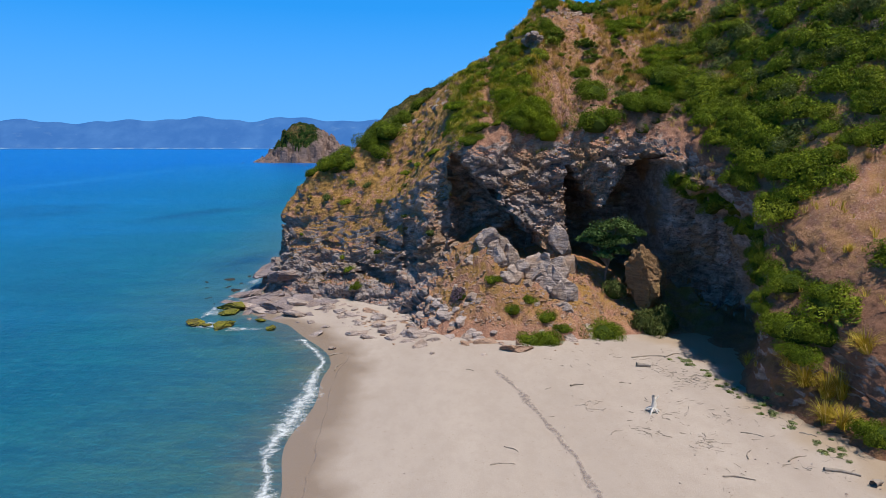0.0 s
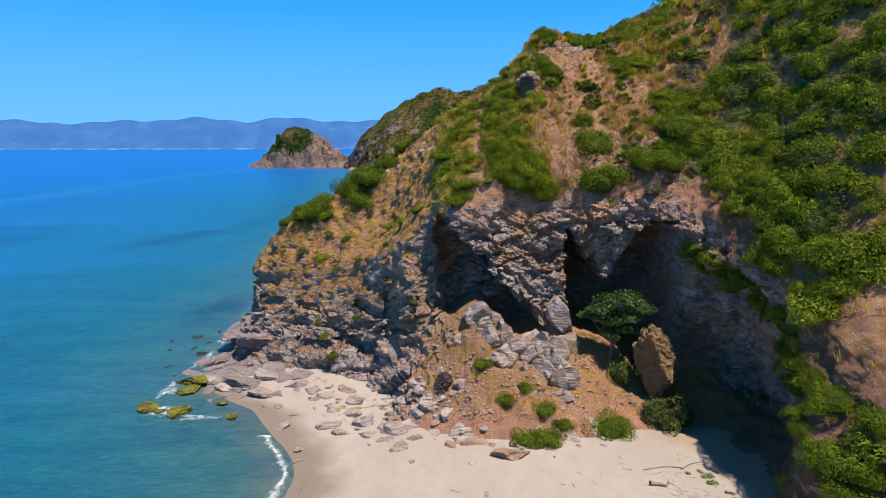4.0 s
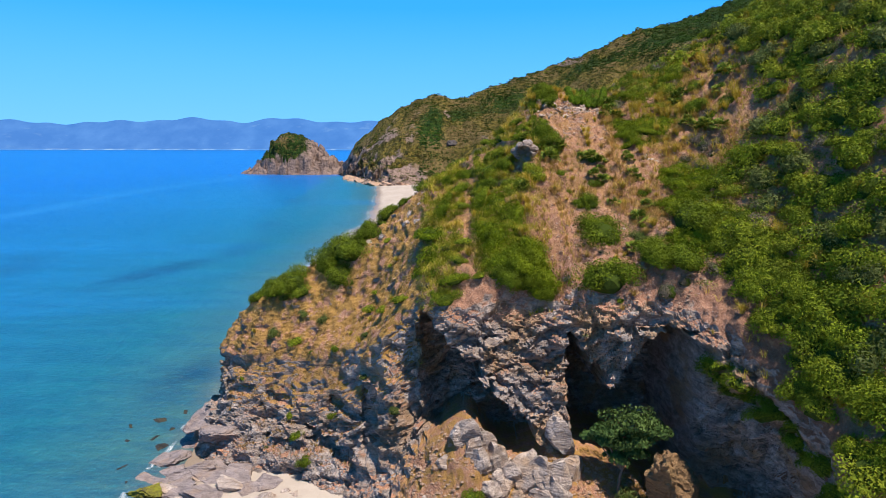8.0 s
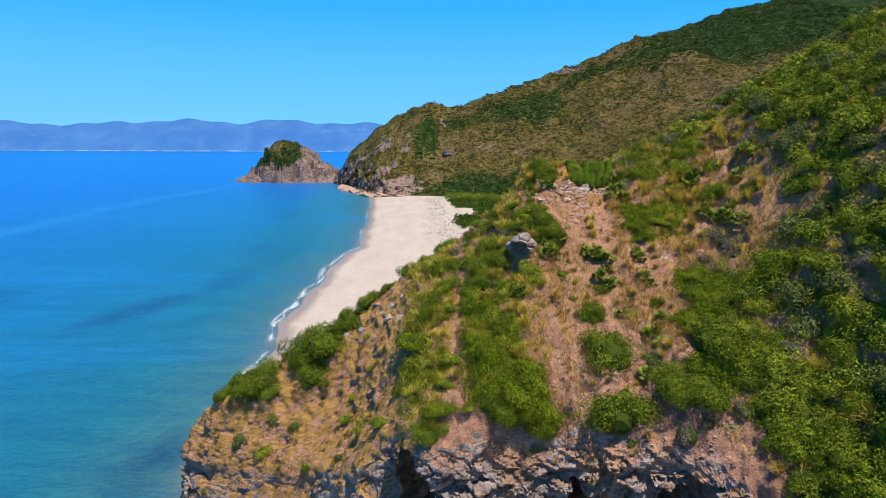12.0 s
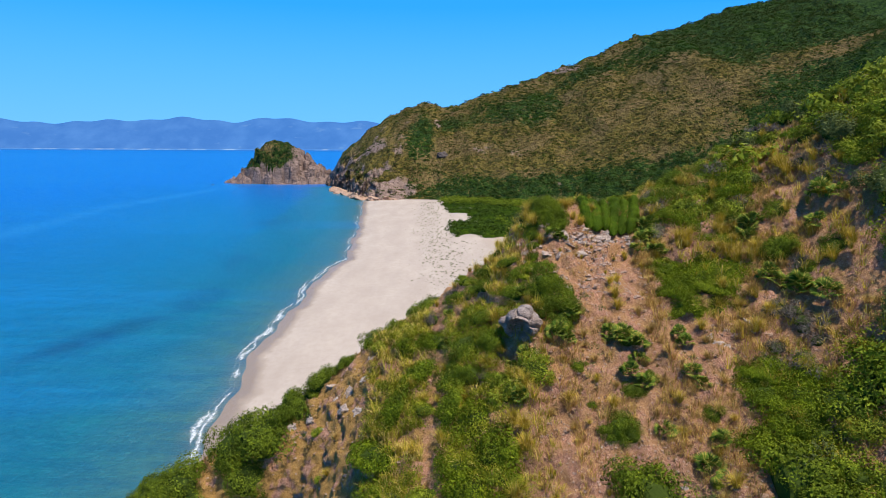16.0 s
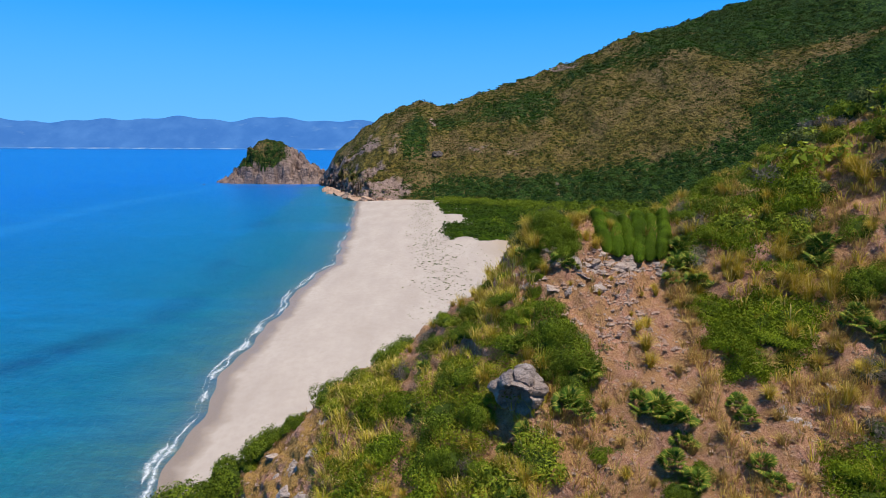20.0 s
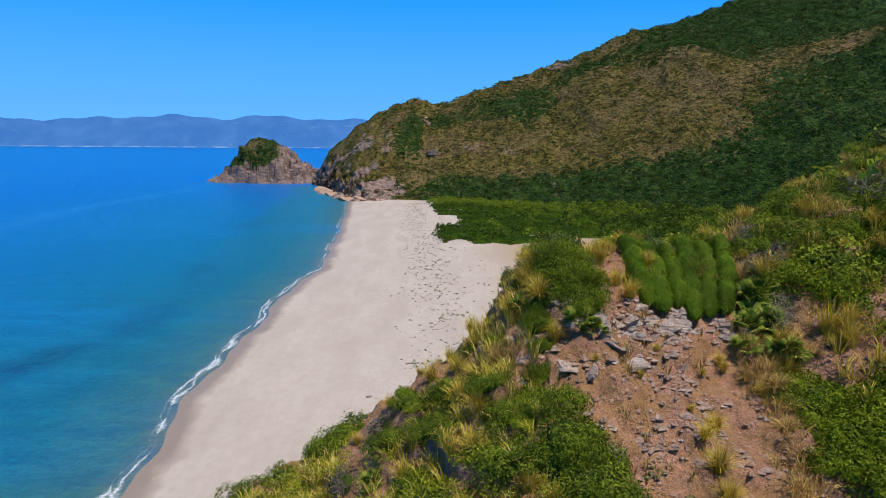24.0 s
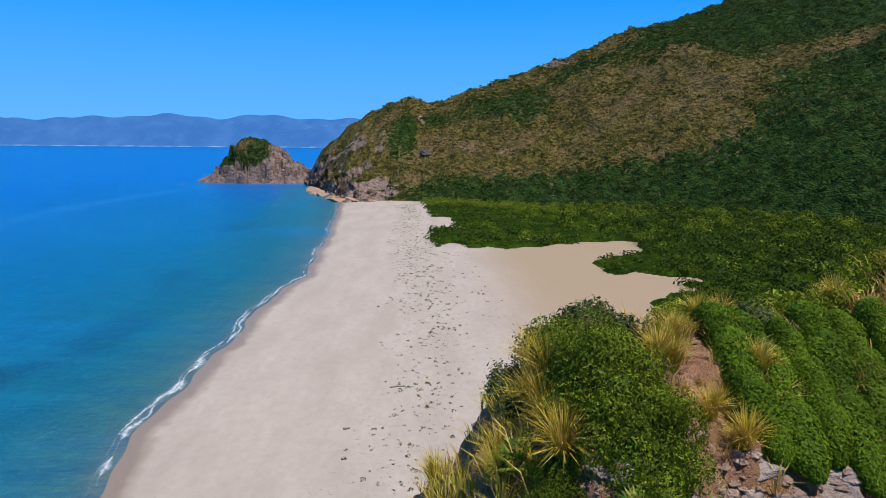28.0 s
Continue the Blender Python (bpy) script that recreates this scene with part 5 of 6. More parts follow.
def slope_spots(count, x0, x1, y0, y1, rule, rng):
    """Places on the headland where rule(x, y) holds, without spacing."""
    out = []
    for x, y in zip(rng.uniform(x0, x1, count), rng.uniform(y0, y1, count)):
        if rule(x, y):
            place, n = on_land(x, y)
            if place.z > 1.5 and n.z > 0.3:
                out.append(place)
    return np.array(out)


def blades(centres, sizes, per, width, rng):
    """Short bent blades in small sheaves."""
    k = len(centres)
    a = rng.uniform(0, 2 * math.pi, (k, per))
    out, up = rng.uniform(0.15, 0.8, (k, per)), rng.uniform(0.5, 1.0, (k, per))
    tip = np.stack([np.cos(a) * out, np.sin(a) * out, up], -1) * sizes[:, None, None]
    side = np.stack([-np.sin(a), np.cos(a), 0 * a], -1) * (width * sizes)[:, None, None]
    c = centres[:, None] + np.stack([np.cos(a), np.sin(a), 0 * a], -1) * 0.12 * sizes[:, None, None]
    mid, end = c + tip * (0.4, 0.4, 0.62), c + tip * (1, 1, 0.85)
    v = np.stack([c - side, c + side, mid + side * 0.8, mid - side * 0.8, end + side * 0.15, end - side * 0.15], 2).reshape(-1, 3)
    i = np.arange(k * per)[:, None] * 6
    return v, np.concatenate([i + [0, 1, 2, 3], i + [3, 2, 4, 5]])


def patchy(size, cut, seed):
    return lambda x, y: noise.fractal(Vector((x / size, y / size, seed)), 1.0, 2.0, 3) > cut


def green_strip(x, y):
    return 0.8 < x < 9.6 + 0.2 * math.sin(y) and 65.8 < y < (84 if x < 5 else 81.5) and not (3.9 + 0.05 * (y - 66) < x < 4.9 + 0.05 * (y - 66)) and not (abs(x - 9.6) < 1.0 and -1.9 < y - 75 < 1.2)


rng = np.random.default_rng(20)
strip = patchy(3.0, -0.12, 3.0)
c = slope_spots(2600, 0, 10, 64, 84, lambda x, y: green_strip(x, y) and strip(x, y), rng)
joined("undergrowth", STRIP_LEAF, [clumps(c, rng.uniform(0.25, 0.65, len(c)), 0.11, 120, rng)], "low green growth covering the slope", "scrub")
c = slope_spots(3200, -2, 11, 65, 85, lambda x, y: green_strip(x, y) or x > 9, rng)
joined("grass", STRIP_GRASS, [blades(c, rng.uniform(0.3, 0.85, len(c)), 14, 0.02, rng)], "yellow-green grass among the low growth", "grass")
dry = patchy(2.2, -0.12, 8.0)
golden = patchy(3.4, 0.1, 2.0)
c = slope_spots(11000, 11, 30, 65, 90, lambda x, y: golden(x, 0.6 * y) and not (12.4 < x < 14.6 and y < 82 and rng.random() < 0.75) and not thicket(x, y) and not rubble(x, y) and not (18.2 < x < 23 and 75.6 < y < 80.4) and not (20 < x < 24 and y < 72.5), rng)
joined("dry_grass", leaf_material("golden_grass", (0.46, 0.26, 0.08), (0.86, 0.56, 0.20), (0.62, 0.44, 0.11), 0.25), [blades(c, rng.uniform(0.25, 0.8, len(c)), 9, 0.02, rng)], "tall golden grass in patches on the slope", "grass")
c = slope_spots(5200, 9, 31, 64, 90, lambda x, y: dry(x, y) and not thicket(x, y) and (not rubble(x, y) or rng.random() < 0.25), rng)
joined("dry_grass", STRAW, [blades(c, rng.uniform(0.15, 0.6, len(c)), 10, 0.024, rng)], "short dry straw-coloured grass over the scree", "grass")
c = slope_spots(3600, -18, 2, 68, 86, lambda x, y: dry(x, y), rng)
joined("dry_grass", leaf_material("ochre_grass", (0.26, 0.14, 0.035), (0.52, 0.33, 0.10), (0.2, 0.11, 0.04), 0.2), [blades(c, rng.uniform(0.12, 0.4, len(c)), 14, 0.025, rng)], "short ochre grass over the headland's nose", "grass")
c = slope_spots(1500, 2, 20, 54, 62, lambda x, y: dry(x, y), rng)
joined("dry_grass", STRAW, [blades(c, rng.uniform(0.1, 0.3, len(c)), 12, 0.025, rng)], "short dry grass on the rubble cone", "grass")
c = slope_spots(2600, 20, 44, 34, 86, lambda x, y: y > 66 or rng.random() < 0.3, rng)
joined("grass", GRASS, [blades(c + (0, 0, 0.2), rng.uniform(0.4, 0.95, len(c)), 14, 0.02, rng)], "yellow-green grass between the bushes", "grass")


rag = patchy(1.6, 0.18, 15.0)
c = slope_spots(330, 10, 23, 63, 80, lambda x, y: rag(x, y) and not thicket(x, y), rng)
joined("undergrowth", OLIVE, [clumps(c, rng.uniform(0.12, 0.4, len(c)), 0.22, 34, rng)], "low dry green growth on the scree slope", "scrub")


def pebbles(centres, sizes, rng):
    """Small sharp stones of eight faces."""
    o = np.array([(1, 0, 0), (0, 1, 0), (-1, 0, 0), (0, -1, 0), (0, 0, 0.55), (0, 0, -0.6)])
    k = len(centres)
    v = o[None] * rng.uniform(0.5, 1.3, (k, 6, 1)) * sizes[:, None, None]
    a = rng.uniform(0, 6.3, k)
    v = np.stack([v[..., 0] * np.cos(a)[:, None] - v[..., 1] * np.sin(a)[:, None], v[..., 0] * np.sin(a)[:, None] + v[..., 1] * np.cos(a)[:, None], v[..., 2]], -1)
    f = np.array([(0, 1, 4), (1, 2, 4), (2, 3, 4), (3, 0, 4), (1, 0, 5), (2, 1, 5), (3, 2, 5), (0, 3, 5)])
    return (v + centres[:, None]).reshape(-1, 3), (f[None] + 6 * np.arange(k)[:, None, None]).reshape(-1, 3)


c = slope_spots(7000, 9, 26, 63, 86, lambda x, y: not thicket(x, y), rng)
joined("scree", RED_ROCK, [pebbles(c, 0.03 + 0.13 * rng.random(len(c)) ** 3, rng)], "loose red-brown scree on the slope", "scree")
c = slope_spots(4500, 10, 18, 77, 83.5, lambda x, y: rubble(x, y) and noise.fractal(Vector((x * 0.5, y * 0.9, 3)), 1.0, 2.0, 3) > -0.05, rng)
joined("scree", rock_material("pinkish_rubble", (0.58, 0.42, 0.34), (0.33, 0.205, 0.15), (0.46, 0.28, 0.19)), [pebbles(c, 0.02 + 0.2 * rng.random(len(c)) ** 5, rng)], "loose pinkish rubble under the broken ledge", "scree")
c = slope_spots(5000, -18, 3, 60, 86, lambda x, y: True, rng)
joined("scree", RED_ROCK, [pebbles(c, 0.03 + 0.15 * rng.random(len(c)) ** 4, rng)], "loose brown stones on the headland's nose", "scree")
c = slope_spots(9000, -3, 21, 54, 63, lambda x, y: noise.noise(Vector((x * 0.5, y * 0.5, 3))) > -0.25, rng)
joined("scree", RED_ROCK, [pebbles(c, 0.03 + 0.22 * rng.random(len(c)) ** 4, rng)], "loose rubble on the cone under the cliff", "scree")

# the back of the big hill's flank, past the scrub
rng = np.random.default_rng(21)
spots = headland_spots(1900, 20, 46, 40, 92, lambda a, b: thicket(a, b) and not earth_bank(a, b), 0.6, 24)
c = np.array([on_land(x, y)[0] for x, y in spots])
for part_of, leaf in ((c[c[:, 1] < 66], SCRUB_LEAF), (c[c[:, 1] >= 66], STRIP_LEAF)):
    joined("undergrowth", leaf, [clumps(part_of, rng.uniform(0.4, 1.0, len(part_of)), 0.12, 90, rng)], "low green undergrowth between the bushes", "scrub")
spots = headland_spots(420, 40, 75, 20, 100, lambda a, b: True, 1.2, 22)
spots += headland_spots(240, 26, 60, 84, 135, lambda a, b: True, 1.2, 23)
c = np.array([on_land(x, y)[0] for x, y in spots])
joined("scrub", YELLOW, [clumps(c, rng.uniform(0.9, 1.9, len(c)), 0.16, 110, rng)], "dense green scrub on the hill's flank", "scrub")

spots = headland_spots(420, 24, 74, -38, 40, lambda a, b: a > 27 + 0.1 * b, 1.6, 27)
c = np.array([on_land(x, y)[0] for x, y in spots])
joined("scrub", MASTIC, [clumps(c, rng.uniform(0.8, 1.8, len(c)), 0.2, 60, rng)], "dense green scrub on the near hillside", "scrub")

# scrub on the flat behind the beach
SCRUB_EDGE = [(8, 478), (11, 452), (18, 415), (25, 384), (15, 360), (12, 330), (16, 316), (41, 305), (72, 319), (92, 325), (84, 296), (62, 278), (60, 262), (80, 259), (83, 240), (62, 226), (60, 200), (48, 160), (40, 128), (330, 90), (330, 330), (170, 405), (60, 475)]


def inside(x, y, poly):
    hit = np.zeros(np.shape(x), bool)
    for (x1, y1), (x2, y2) in zip(poly, poly[1:] + poly[:1]):
        if y1 != y2:
            hit ^= ((y1 > y) != (y2 > y)) & (x < (x2 - x1) * (y - y1) / (y2 - y1) + x1)
    return hit


LOW = leaf_material("valley_scrub_leaves", (0.014, 0.034, 0.004), (0.096, 0.145, 0.011))


def scrub_height(x, y):
    bump = np.abs(np.sin(x * 0.9 + 1.3 * np.sin(y * 0.5))) * np.abs(np.sin(y * 0.8 + np.sin(x * 0.6)))
    return 0.35 + 0.5 * bump + step(x, 50, 130) * (1.2 + 1.6 * bump) + 0.5 * np.sin(x * 0.11 + 2) * np.sin(y * 0.09)


def carpet():
    """The closed canopy of the scrub: a bumpy sheet over the flat, down to the sand at its edge."""
    x, y = np.meshgrid(np.arange(8, 262, 1.6), np.arange(120, 482, 1.6))
    w = 2.5 * np.sin(x * 0.5) + 2.0 * np.sin(y * 0.37)
    full = inside(x + w, y + w, SCRUB_EDGE)
    deep = full.copy()
    for a in (-1, 1):
        deep &= np.roll(full, a, 0) & np.roll(full, a, 1)
    z = sand_z(x, y) + np.where(deep, scrub_height(x, y), -0.3)
    f = grid_faces(*x.shape)
    return mesh_of("valley_scrub", np.stack([x, y, z], -1).reshape(-1, 3), f[full.ravel()[f].any(1)], canopy_material(), True)


canopy = tagged(new("valley_scrub", carpet()), "closed green scrub on the flat behind the beach", "scrub", kind="stuff")
x, y = rng.uniform(5, 262, 30000), rng.uniform(110, 480, 30000)
wob = 2.5 * np.sin(x * 0.5) + 2.0 * np.sin(y * 0.37)
keep = inside(x + wob, y + wob, SCRUB_EDGE)
x, y = x[keep][:7500], y[keep][:7500]
c = np.stack([x, y, sand_z(x, y) + scrub_height(x, y) - 0.3], -1)
big = c[(x > 34) & (rng.random(len(c)) < 0.05 + 0.16 * step(x, 60, 140))] + (0, 0, 0.7)
dusky = rng.random(len(big)) < 0.35 + 0.3 * step(big[:, 1], 260, 400)
n = 520
bx = rng.uniform(12, 210, n)
by = np.interp(bx, [10, 25, 60, 110, 170, 230], [490, 482, 462, 436, 392, 322]) - rng.uniform(-6, 26, n) * (1 + 1.3 * step(bx, 40, 120))
belt = np.stack([bx, by, sand_z(bx, by) + 0.8], -1)
joined("tree_belt", SCRUB_LEAF, [clumps(belt, rng.uniform(1.6, 3.6, n), 0.15, 100, rng, 0.9)], "dark belt of low trees along the foot of the far hill", "trees")
for part_of, leaf in ((big[dusky], SCRUB_LEAF), (big[~dusky], LOW)):
    joined("valley_trees", leaf, [clumps(part_of, rng.uniform(1.6, 3.9, len(part_of)), 0.16, 100, rng, 0.9)], "rounded low trees among the scrub on the flat", "trees")
joined("valley_scrub", LOW, [clumps(c, (0.6 + 1.8 * rng.random(len(c)) ** 2) * (1 + 0.6 * step(x, 60, 130)), 0.28, 27, rng, 0.8)], "green scrub and low trees on the flat behind the beach", "scrub")

# scrub on the far hill and the islet
FAR_TREE = BVHTree.FromPolygons([v.co for o in ("far_hill", "islet") for v in bpy.data.objects[o].data.vertices],
                                [p.vertices for p in bpy.data.objects["far_hill"].data.polygons] + [[i + len(bpy.data.objects["far_hill"].data.vertices) for i in p.vertices] for p in bpy.data.objects["islet"].data.polygons])


HILL_WOOD = bpy.data.objects["far_hill"].data.attributes["wood"].data
HILL_FACES = [p.vertices[0] for p in bpy.data.objects["far_hill"].data.polygons] + [10 ** 9] * len(bpy.data.objects["islet"].data.polygons)


def far_spots(count, x0, x1, y0, y1, rule):
    out = []
    while len(out) < count:
        x, y = rng.uniform(x0, x1), rng.uniform(y0, y1)
        hit, n, face, _ = FAR_TREE.ray_cast(Vector((x, y, 400)), Vector((0, 0, -1)))
        if hit and hit.z > 1 and rule(hit, HILL_WOOD[min(HILL_FACES[face], len(HILL_WOOD) - 1)].value):
            out.append(hit)
    return np.array(out)


def wooded(p, wood):
    return 0.6 * noise.fractal(p * 0.02, 1.0, 2.0, 3) + 0.5 * noise.fractal(p * 0.055 + Vector((9, 4, 1)), 1.0, 2.0, 3) + wood


def patchy(points, size, shift):
    """Where one kind of plant has taken the slope: broad ragged patches."""
    return np.array([noise.fractal(Vector(p) / size + Vector((shift, 0, 0)), 0.8, 2.0, 4) for p in points]) + rng.normal(0, 0.12, len(points))


c = np.concatenate([far_spots(8500, -60, 300, 330, 660, lambda p, w: wooded(p, w) > 0.25 and (p.x > -22 or rng.random() < 0.4))])
fresh = patchy(c, 32, 3) > 0.18
for part_of, leaf, words in ((c[~fresh], leaf_material("hill_scrub_leaves", (0.010, 0.028, 0.005), (0.05, 0.085, 0.012)), "dark green scrub over the far hill"),
                             (c[fresh], leaf_material("fresh_scrub_leaves", (0.018, 0.05, 0.005), (0.066, 0.12, 0.012)), "fresh green scrub in patches on the far hill")):
    joined("hill_scrub", leaf, [clumps(part_of, 0.8 + 1.7 * rng.random(len(part_of)) ** 2, 0.34, 26, rng)], words, "scrub")
c = far_spots(8500, -60, 300, 330, 660, lambda p, w: wooded(p, w) < 0.35 and (p.x > -22 or rng.random() < 0.5) and noise.noise(p * 0.09) + 0.6 * noise.noise(p * 0.3) > rng.uniform(-0.7, 0.5))
joined("hill_scrub", leaf_material("sparse_scrub_leaves", (0.013, 0.032, 0.005), (0.06, 0.092, 0.012)), [clumps(c, 0.5 + 1.1 * rng.random(len(c)) ** 2, 0.42, 18, rng)], "scattered dark bushes on the dry slopes", "scrub")
c = far_spots(6000, -60, 320, 330, 660, lambda p, w: wooded(p, w) < 0.1 and p.x < 290 and (p.x > -22 or rng.random() < 0.45))
gold = patchy(c, 38, 7) > 0.1
for part_of, leaf, words in ((c[~gold], leaf_material("hill_grass_blades", (0.06, 0.043, 0.016), (0.185, 0.13, 0.045)), "dry brown grass clumps over the far hill"),
                             (c[gold], leaf_material("gold_grass_blades", (0.062, 0.056, 0.009), (0.2, 0.168, 0.02)), "yellow-green grass in patches on the far hill")):
    joined("hill_grass", leaf, [clumps(part_of, rng.uniform(0.4, 1.1, len(part_of)), 0.42, 16, rng)], words, "grass")
c = far_spots(800, -190, -100, 680, 760, lambda p, w: p.z > 11 and p.x < -128)
joined("islet_scrub", leaf_material("islet_scrub_leaves", (0.03, 0.045, 0.014), (0.10, 0.125, 0.035)), [clumps(c, rng.uniform(0.5, 1.3, len(c)), 0.6, 10, rng)], "grey-green scrub over the top of the islet", "scrub")
outcrop = tagged(new("rock_outcrop", stone_mesh(171, rock_material("dark_outcrop", (0.13, 0.11, 0.105), (0.05, 0.04, 0.04), (0.12, 0.08, 0.06)), 4, 1.0, 0.9, "rock_outcrop")), "dark jagged rock outcrop on the far hill", "rock")
outcrop.matrix_basis = pose(14, 548.6, 30.5, 10, 15, 30)
outcrop.scale = (5.5, 5.0, 6.0)
for x0, x1, y0, y1, r in ((20, 200, 640, 660, 1.4),):
    c = far_spots(60, x0, x1, y0, y1, lambda p, w: True)
    joined("ridge_bushes", MASTIC, [clumps(c + (0, 0, 0.8), rng.uniform(0.8, 2.0, len(c)), 0.4, 40, rng)], "bushes along the far ridge", "bush")


# ---- rocks at the cliff's foot ----
def drop(kind, spots, lean=0.3, sink=0.18, tall=1.0):
    for x, y, d, squash in spots:
        squash *= tall
        m, s = lean_pose(x, y, RNG.uniform(0, 360), d * 0.55, lean, sink * d * squash)
        kind.put(m @ pose(0, 0, 0, RNG.uniform(-18, 18), RNG.uniform(-18, 18), 0), s, squash)


drop(BOULDER, [(-12, 67.2, 3.7, 0.8), (-0.8, 51.8, 0.7, 0.8), (-1.8, 53.8, 2.0, 1.0), (-2.2, 56.6, 2.6, 0.9), (-7.3, 58.6, 2.8, 0.5), (-4.8, 58.2, 2.2, 0.9), (-7.7, 61.4, 2.6, 0.7), (-3.4, 57.4, 2.0, 1.0), (10.8, 55, 2.0, 0.7), (-0.9, 55.4, 1.5, 0.9), (0.3, 58.4, 1.9, 0.9), (-5.9, 60, 1.9, 0.8), (1.6, 57.4, 1.5, 0.9), (-9.8, 63.6, 1.7, 0.6), (-11, 60.8, 1.5, 0.4), (-12.6, 62.5, 1.4, 0.5), (-14.5, 66, 3.4, 0.4), (-15.5, 69.5, 3.8, 0.5), (-17.8, 71.5, 4.1, 0.5), (-18.5, 67.5, 3.8, 0.4), (-20.8, 69.8, 3.7, 0.4), (-10.3, 65.3, 2.0, 0.7), (-8.6, 64, 2.2, 0.8), (-6, 62.6, 2.0, 0.9), (-11.6, 58.3, 1.8, 0.35), (-9.2, 54.6, 1.2, 0.35), (-3, 60, 2.0, 0.9), (2.8, 58.8, 1.4, 0.9)], 0.3, 0.12, 1.45)
WASHED = Kind([tagged(new("shore_boulder", stone_mesh(260 + k, rock_material("washed_rock", (0.37, 0.30, 0.29), (0.19, 0.15, 0.148), (0.32, 0.22, 0.165)), 4, 0.55, 0.8, "shore_boulder")), "broad mauve-grey boulder washed by the sea", "boulder", "boulders by the sea") for k in range(5)])
drop(WASHED, [(-17, 71.5, 6.0, 0.4), (-19.5, 73, 6, 0.4), (-20.3, 69.5, 4.5, 0.32), (-18.8, 76.5, 5, 0.45), (-20.6, 79, 4.5, 0.45), (-21.4, 84, 4, 0.4), (-15.2, 70.5, 5, 0.45), (-14, 68.6, 4, 0.4), (-16.6, 68.2, 4.5, 0.35), (-12.9, 69.9, 3.4, 0.5), (-21.8, 72.5, 4, 0.3)], 0.3, 0.12)
BUTTRESS = Kind([tagged(new("boulder", stone_mesh(160 + k, rock_material("brown_grey_rock", (0.55, 0.445, 0.39), (0.22, 0.17, 0.15), (0.44, 0.28, 0.17)), 3, 0.8, 1.0, "boulder")), "jagged brown-grey rock on the rubble cone", "boulder", "rocks on the cone") for k in range(3)])
drop(BUTTRESS, [(4.0, 62.2, 2.2, 1.2), (4.7, 61.6, 2.2, 1.3), (5.2, 60.8, 2.2, 1.2), (5.9, 60.2, 2.0, 1.1), (6.8, 60.8, 2.2, 1.0), (7.8, 61.2, 2.2, 1.0), (8.8, 61.0, 2.4, 1.2), (9.7, 60.5, 2.6, 1.3), (10.6, 60.3, 2.6, 1.5), (11.2, 61.3, 2.4, 1.8), (10.6, 62.2, 2.4, 1.8), (11.3, 59.2, 2.2, 1.3), (10.7, 58.3, 2.2, 1.1), (9.8, 59.4, 1.8, 1.0), (2.4, 61.4, 1.4, 0.9), (1.2, 60.2, 1.3, 0.9), (3.2, 58.2, 1.2, 0.8), (0.2, 58.9, 1.5, 0.8)], 0.2, 0.14)
drop(BUTTRESS, [(4.4, 62.3, 2.4, 1.3), (5.4, 62.2, 2.6, 1.4), (6.4, 62.0, 2.7, 1.4), (7.3, 61.8, 2.7, 1.3), (8.3, 61.6, 2.8, 1.4), (9.2, 61.6, 2.8, 1.5), (10.0, 61.0, 2.8, 1.5), (10.5, 60.0, 2.6, 1.5), (10.7, 59.0, 2.4, 1.3), (9.6, 59.8, 2.2, 1.2), (10.9, 57.9, 1.8, 1.2), (6.2, 60.9, 1.8, 1.0), (7.6, 60.4, 1.8, 1.0)], 0.1, 0.12)
drop(BOULDER, [(-2.6, 58.8, 2.2, 1.0), (-1.2, 57.6, 1.9, 0.9), (0.6, 56.6, 1.7, 0.9), (2.2, 56.0, 1.5, 0.8), (-4.4, 56.6, 2.4, 0.8), (-3.2, 55.4, 2.0, 0.8), (-6.2, 57.2, 2.0, 0.6), (12.6, 56.3, 1.2, 0.8), (-0.4, 60.2, 2.2, 1.0)])
drop(WASHED, [(-19.4, 69.0, 4.4, 0.4), (-18.2, 65.6, 2.2, 0.4), (-16.4, 67.6, 2.6, 0.5), (-20.3, 66.9, 3.6, 0.4), (-22.4, 70.8, 4.6, 0.42), (-17.6, 66.9, 3.0, 0.5), (-15.1, 66.0, 2.4, 0.6), (-23.2, 75.0, 4.6, 0.5), (-22.6, 78.0, 4.0, 0.5), (-13.2, 64.9, 1.8, 0.7), (-16.3, 64.2, 1.3, 0.4), (-13.9, 62.8, 1.0, 0.4), (-18.9, 64.4, 1.4, 0.35), (-24.2, 72.4, 3.2, 0.4)], 0.2, 0.2)
AWASH = Kind([tagged(new("shore_rock", stone_mesh(96 + k, rock_material("wet_rock", (0.06, 0.055, 0.05), (0.02, 0.02, 0.02), (0.07, 0.06, 0.03)), 3, 0.6, 0.5, "shore_rock")), "dark wet rock awash off the headland", "rock", "rocks awash") for k in range(2)])
for x, y, d in ((-24.5, 77.5, 2.2), (-26, 79.5, 1.6), (-27.2, 84, 2.2), (-25.3, 86, 1.6), (-28.4, 79, 1.4), (-29.5, 82.5, 1.5), (-25, 81.6, 1.5), (-26.4, 73.4, 1.5), (-24.6, 70.6, 1.2)):
    AWASH.put(pose(x, y, -0.12, 0, 0, 40 * x), d * 0.55, 0.6)
drop(RED_BOULDER, [(3.7, 54.8, 3.0, 0.7), (5.9, 52.8, 3.2, 0.42), (-7, 65.2, 2.4, 0.8), (9.6, 53.9, 1.2, 0.9), (6.4, 54.3, 1.4, 0.6)], 0.3, 0.12, 1.4)
ALGAE = rock_material("algae_rock", (0.30, 0.265, 0.03), (0.07, 0.06, 0.035), (0.22, 0.22, 0.02))
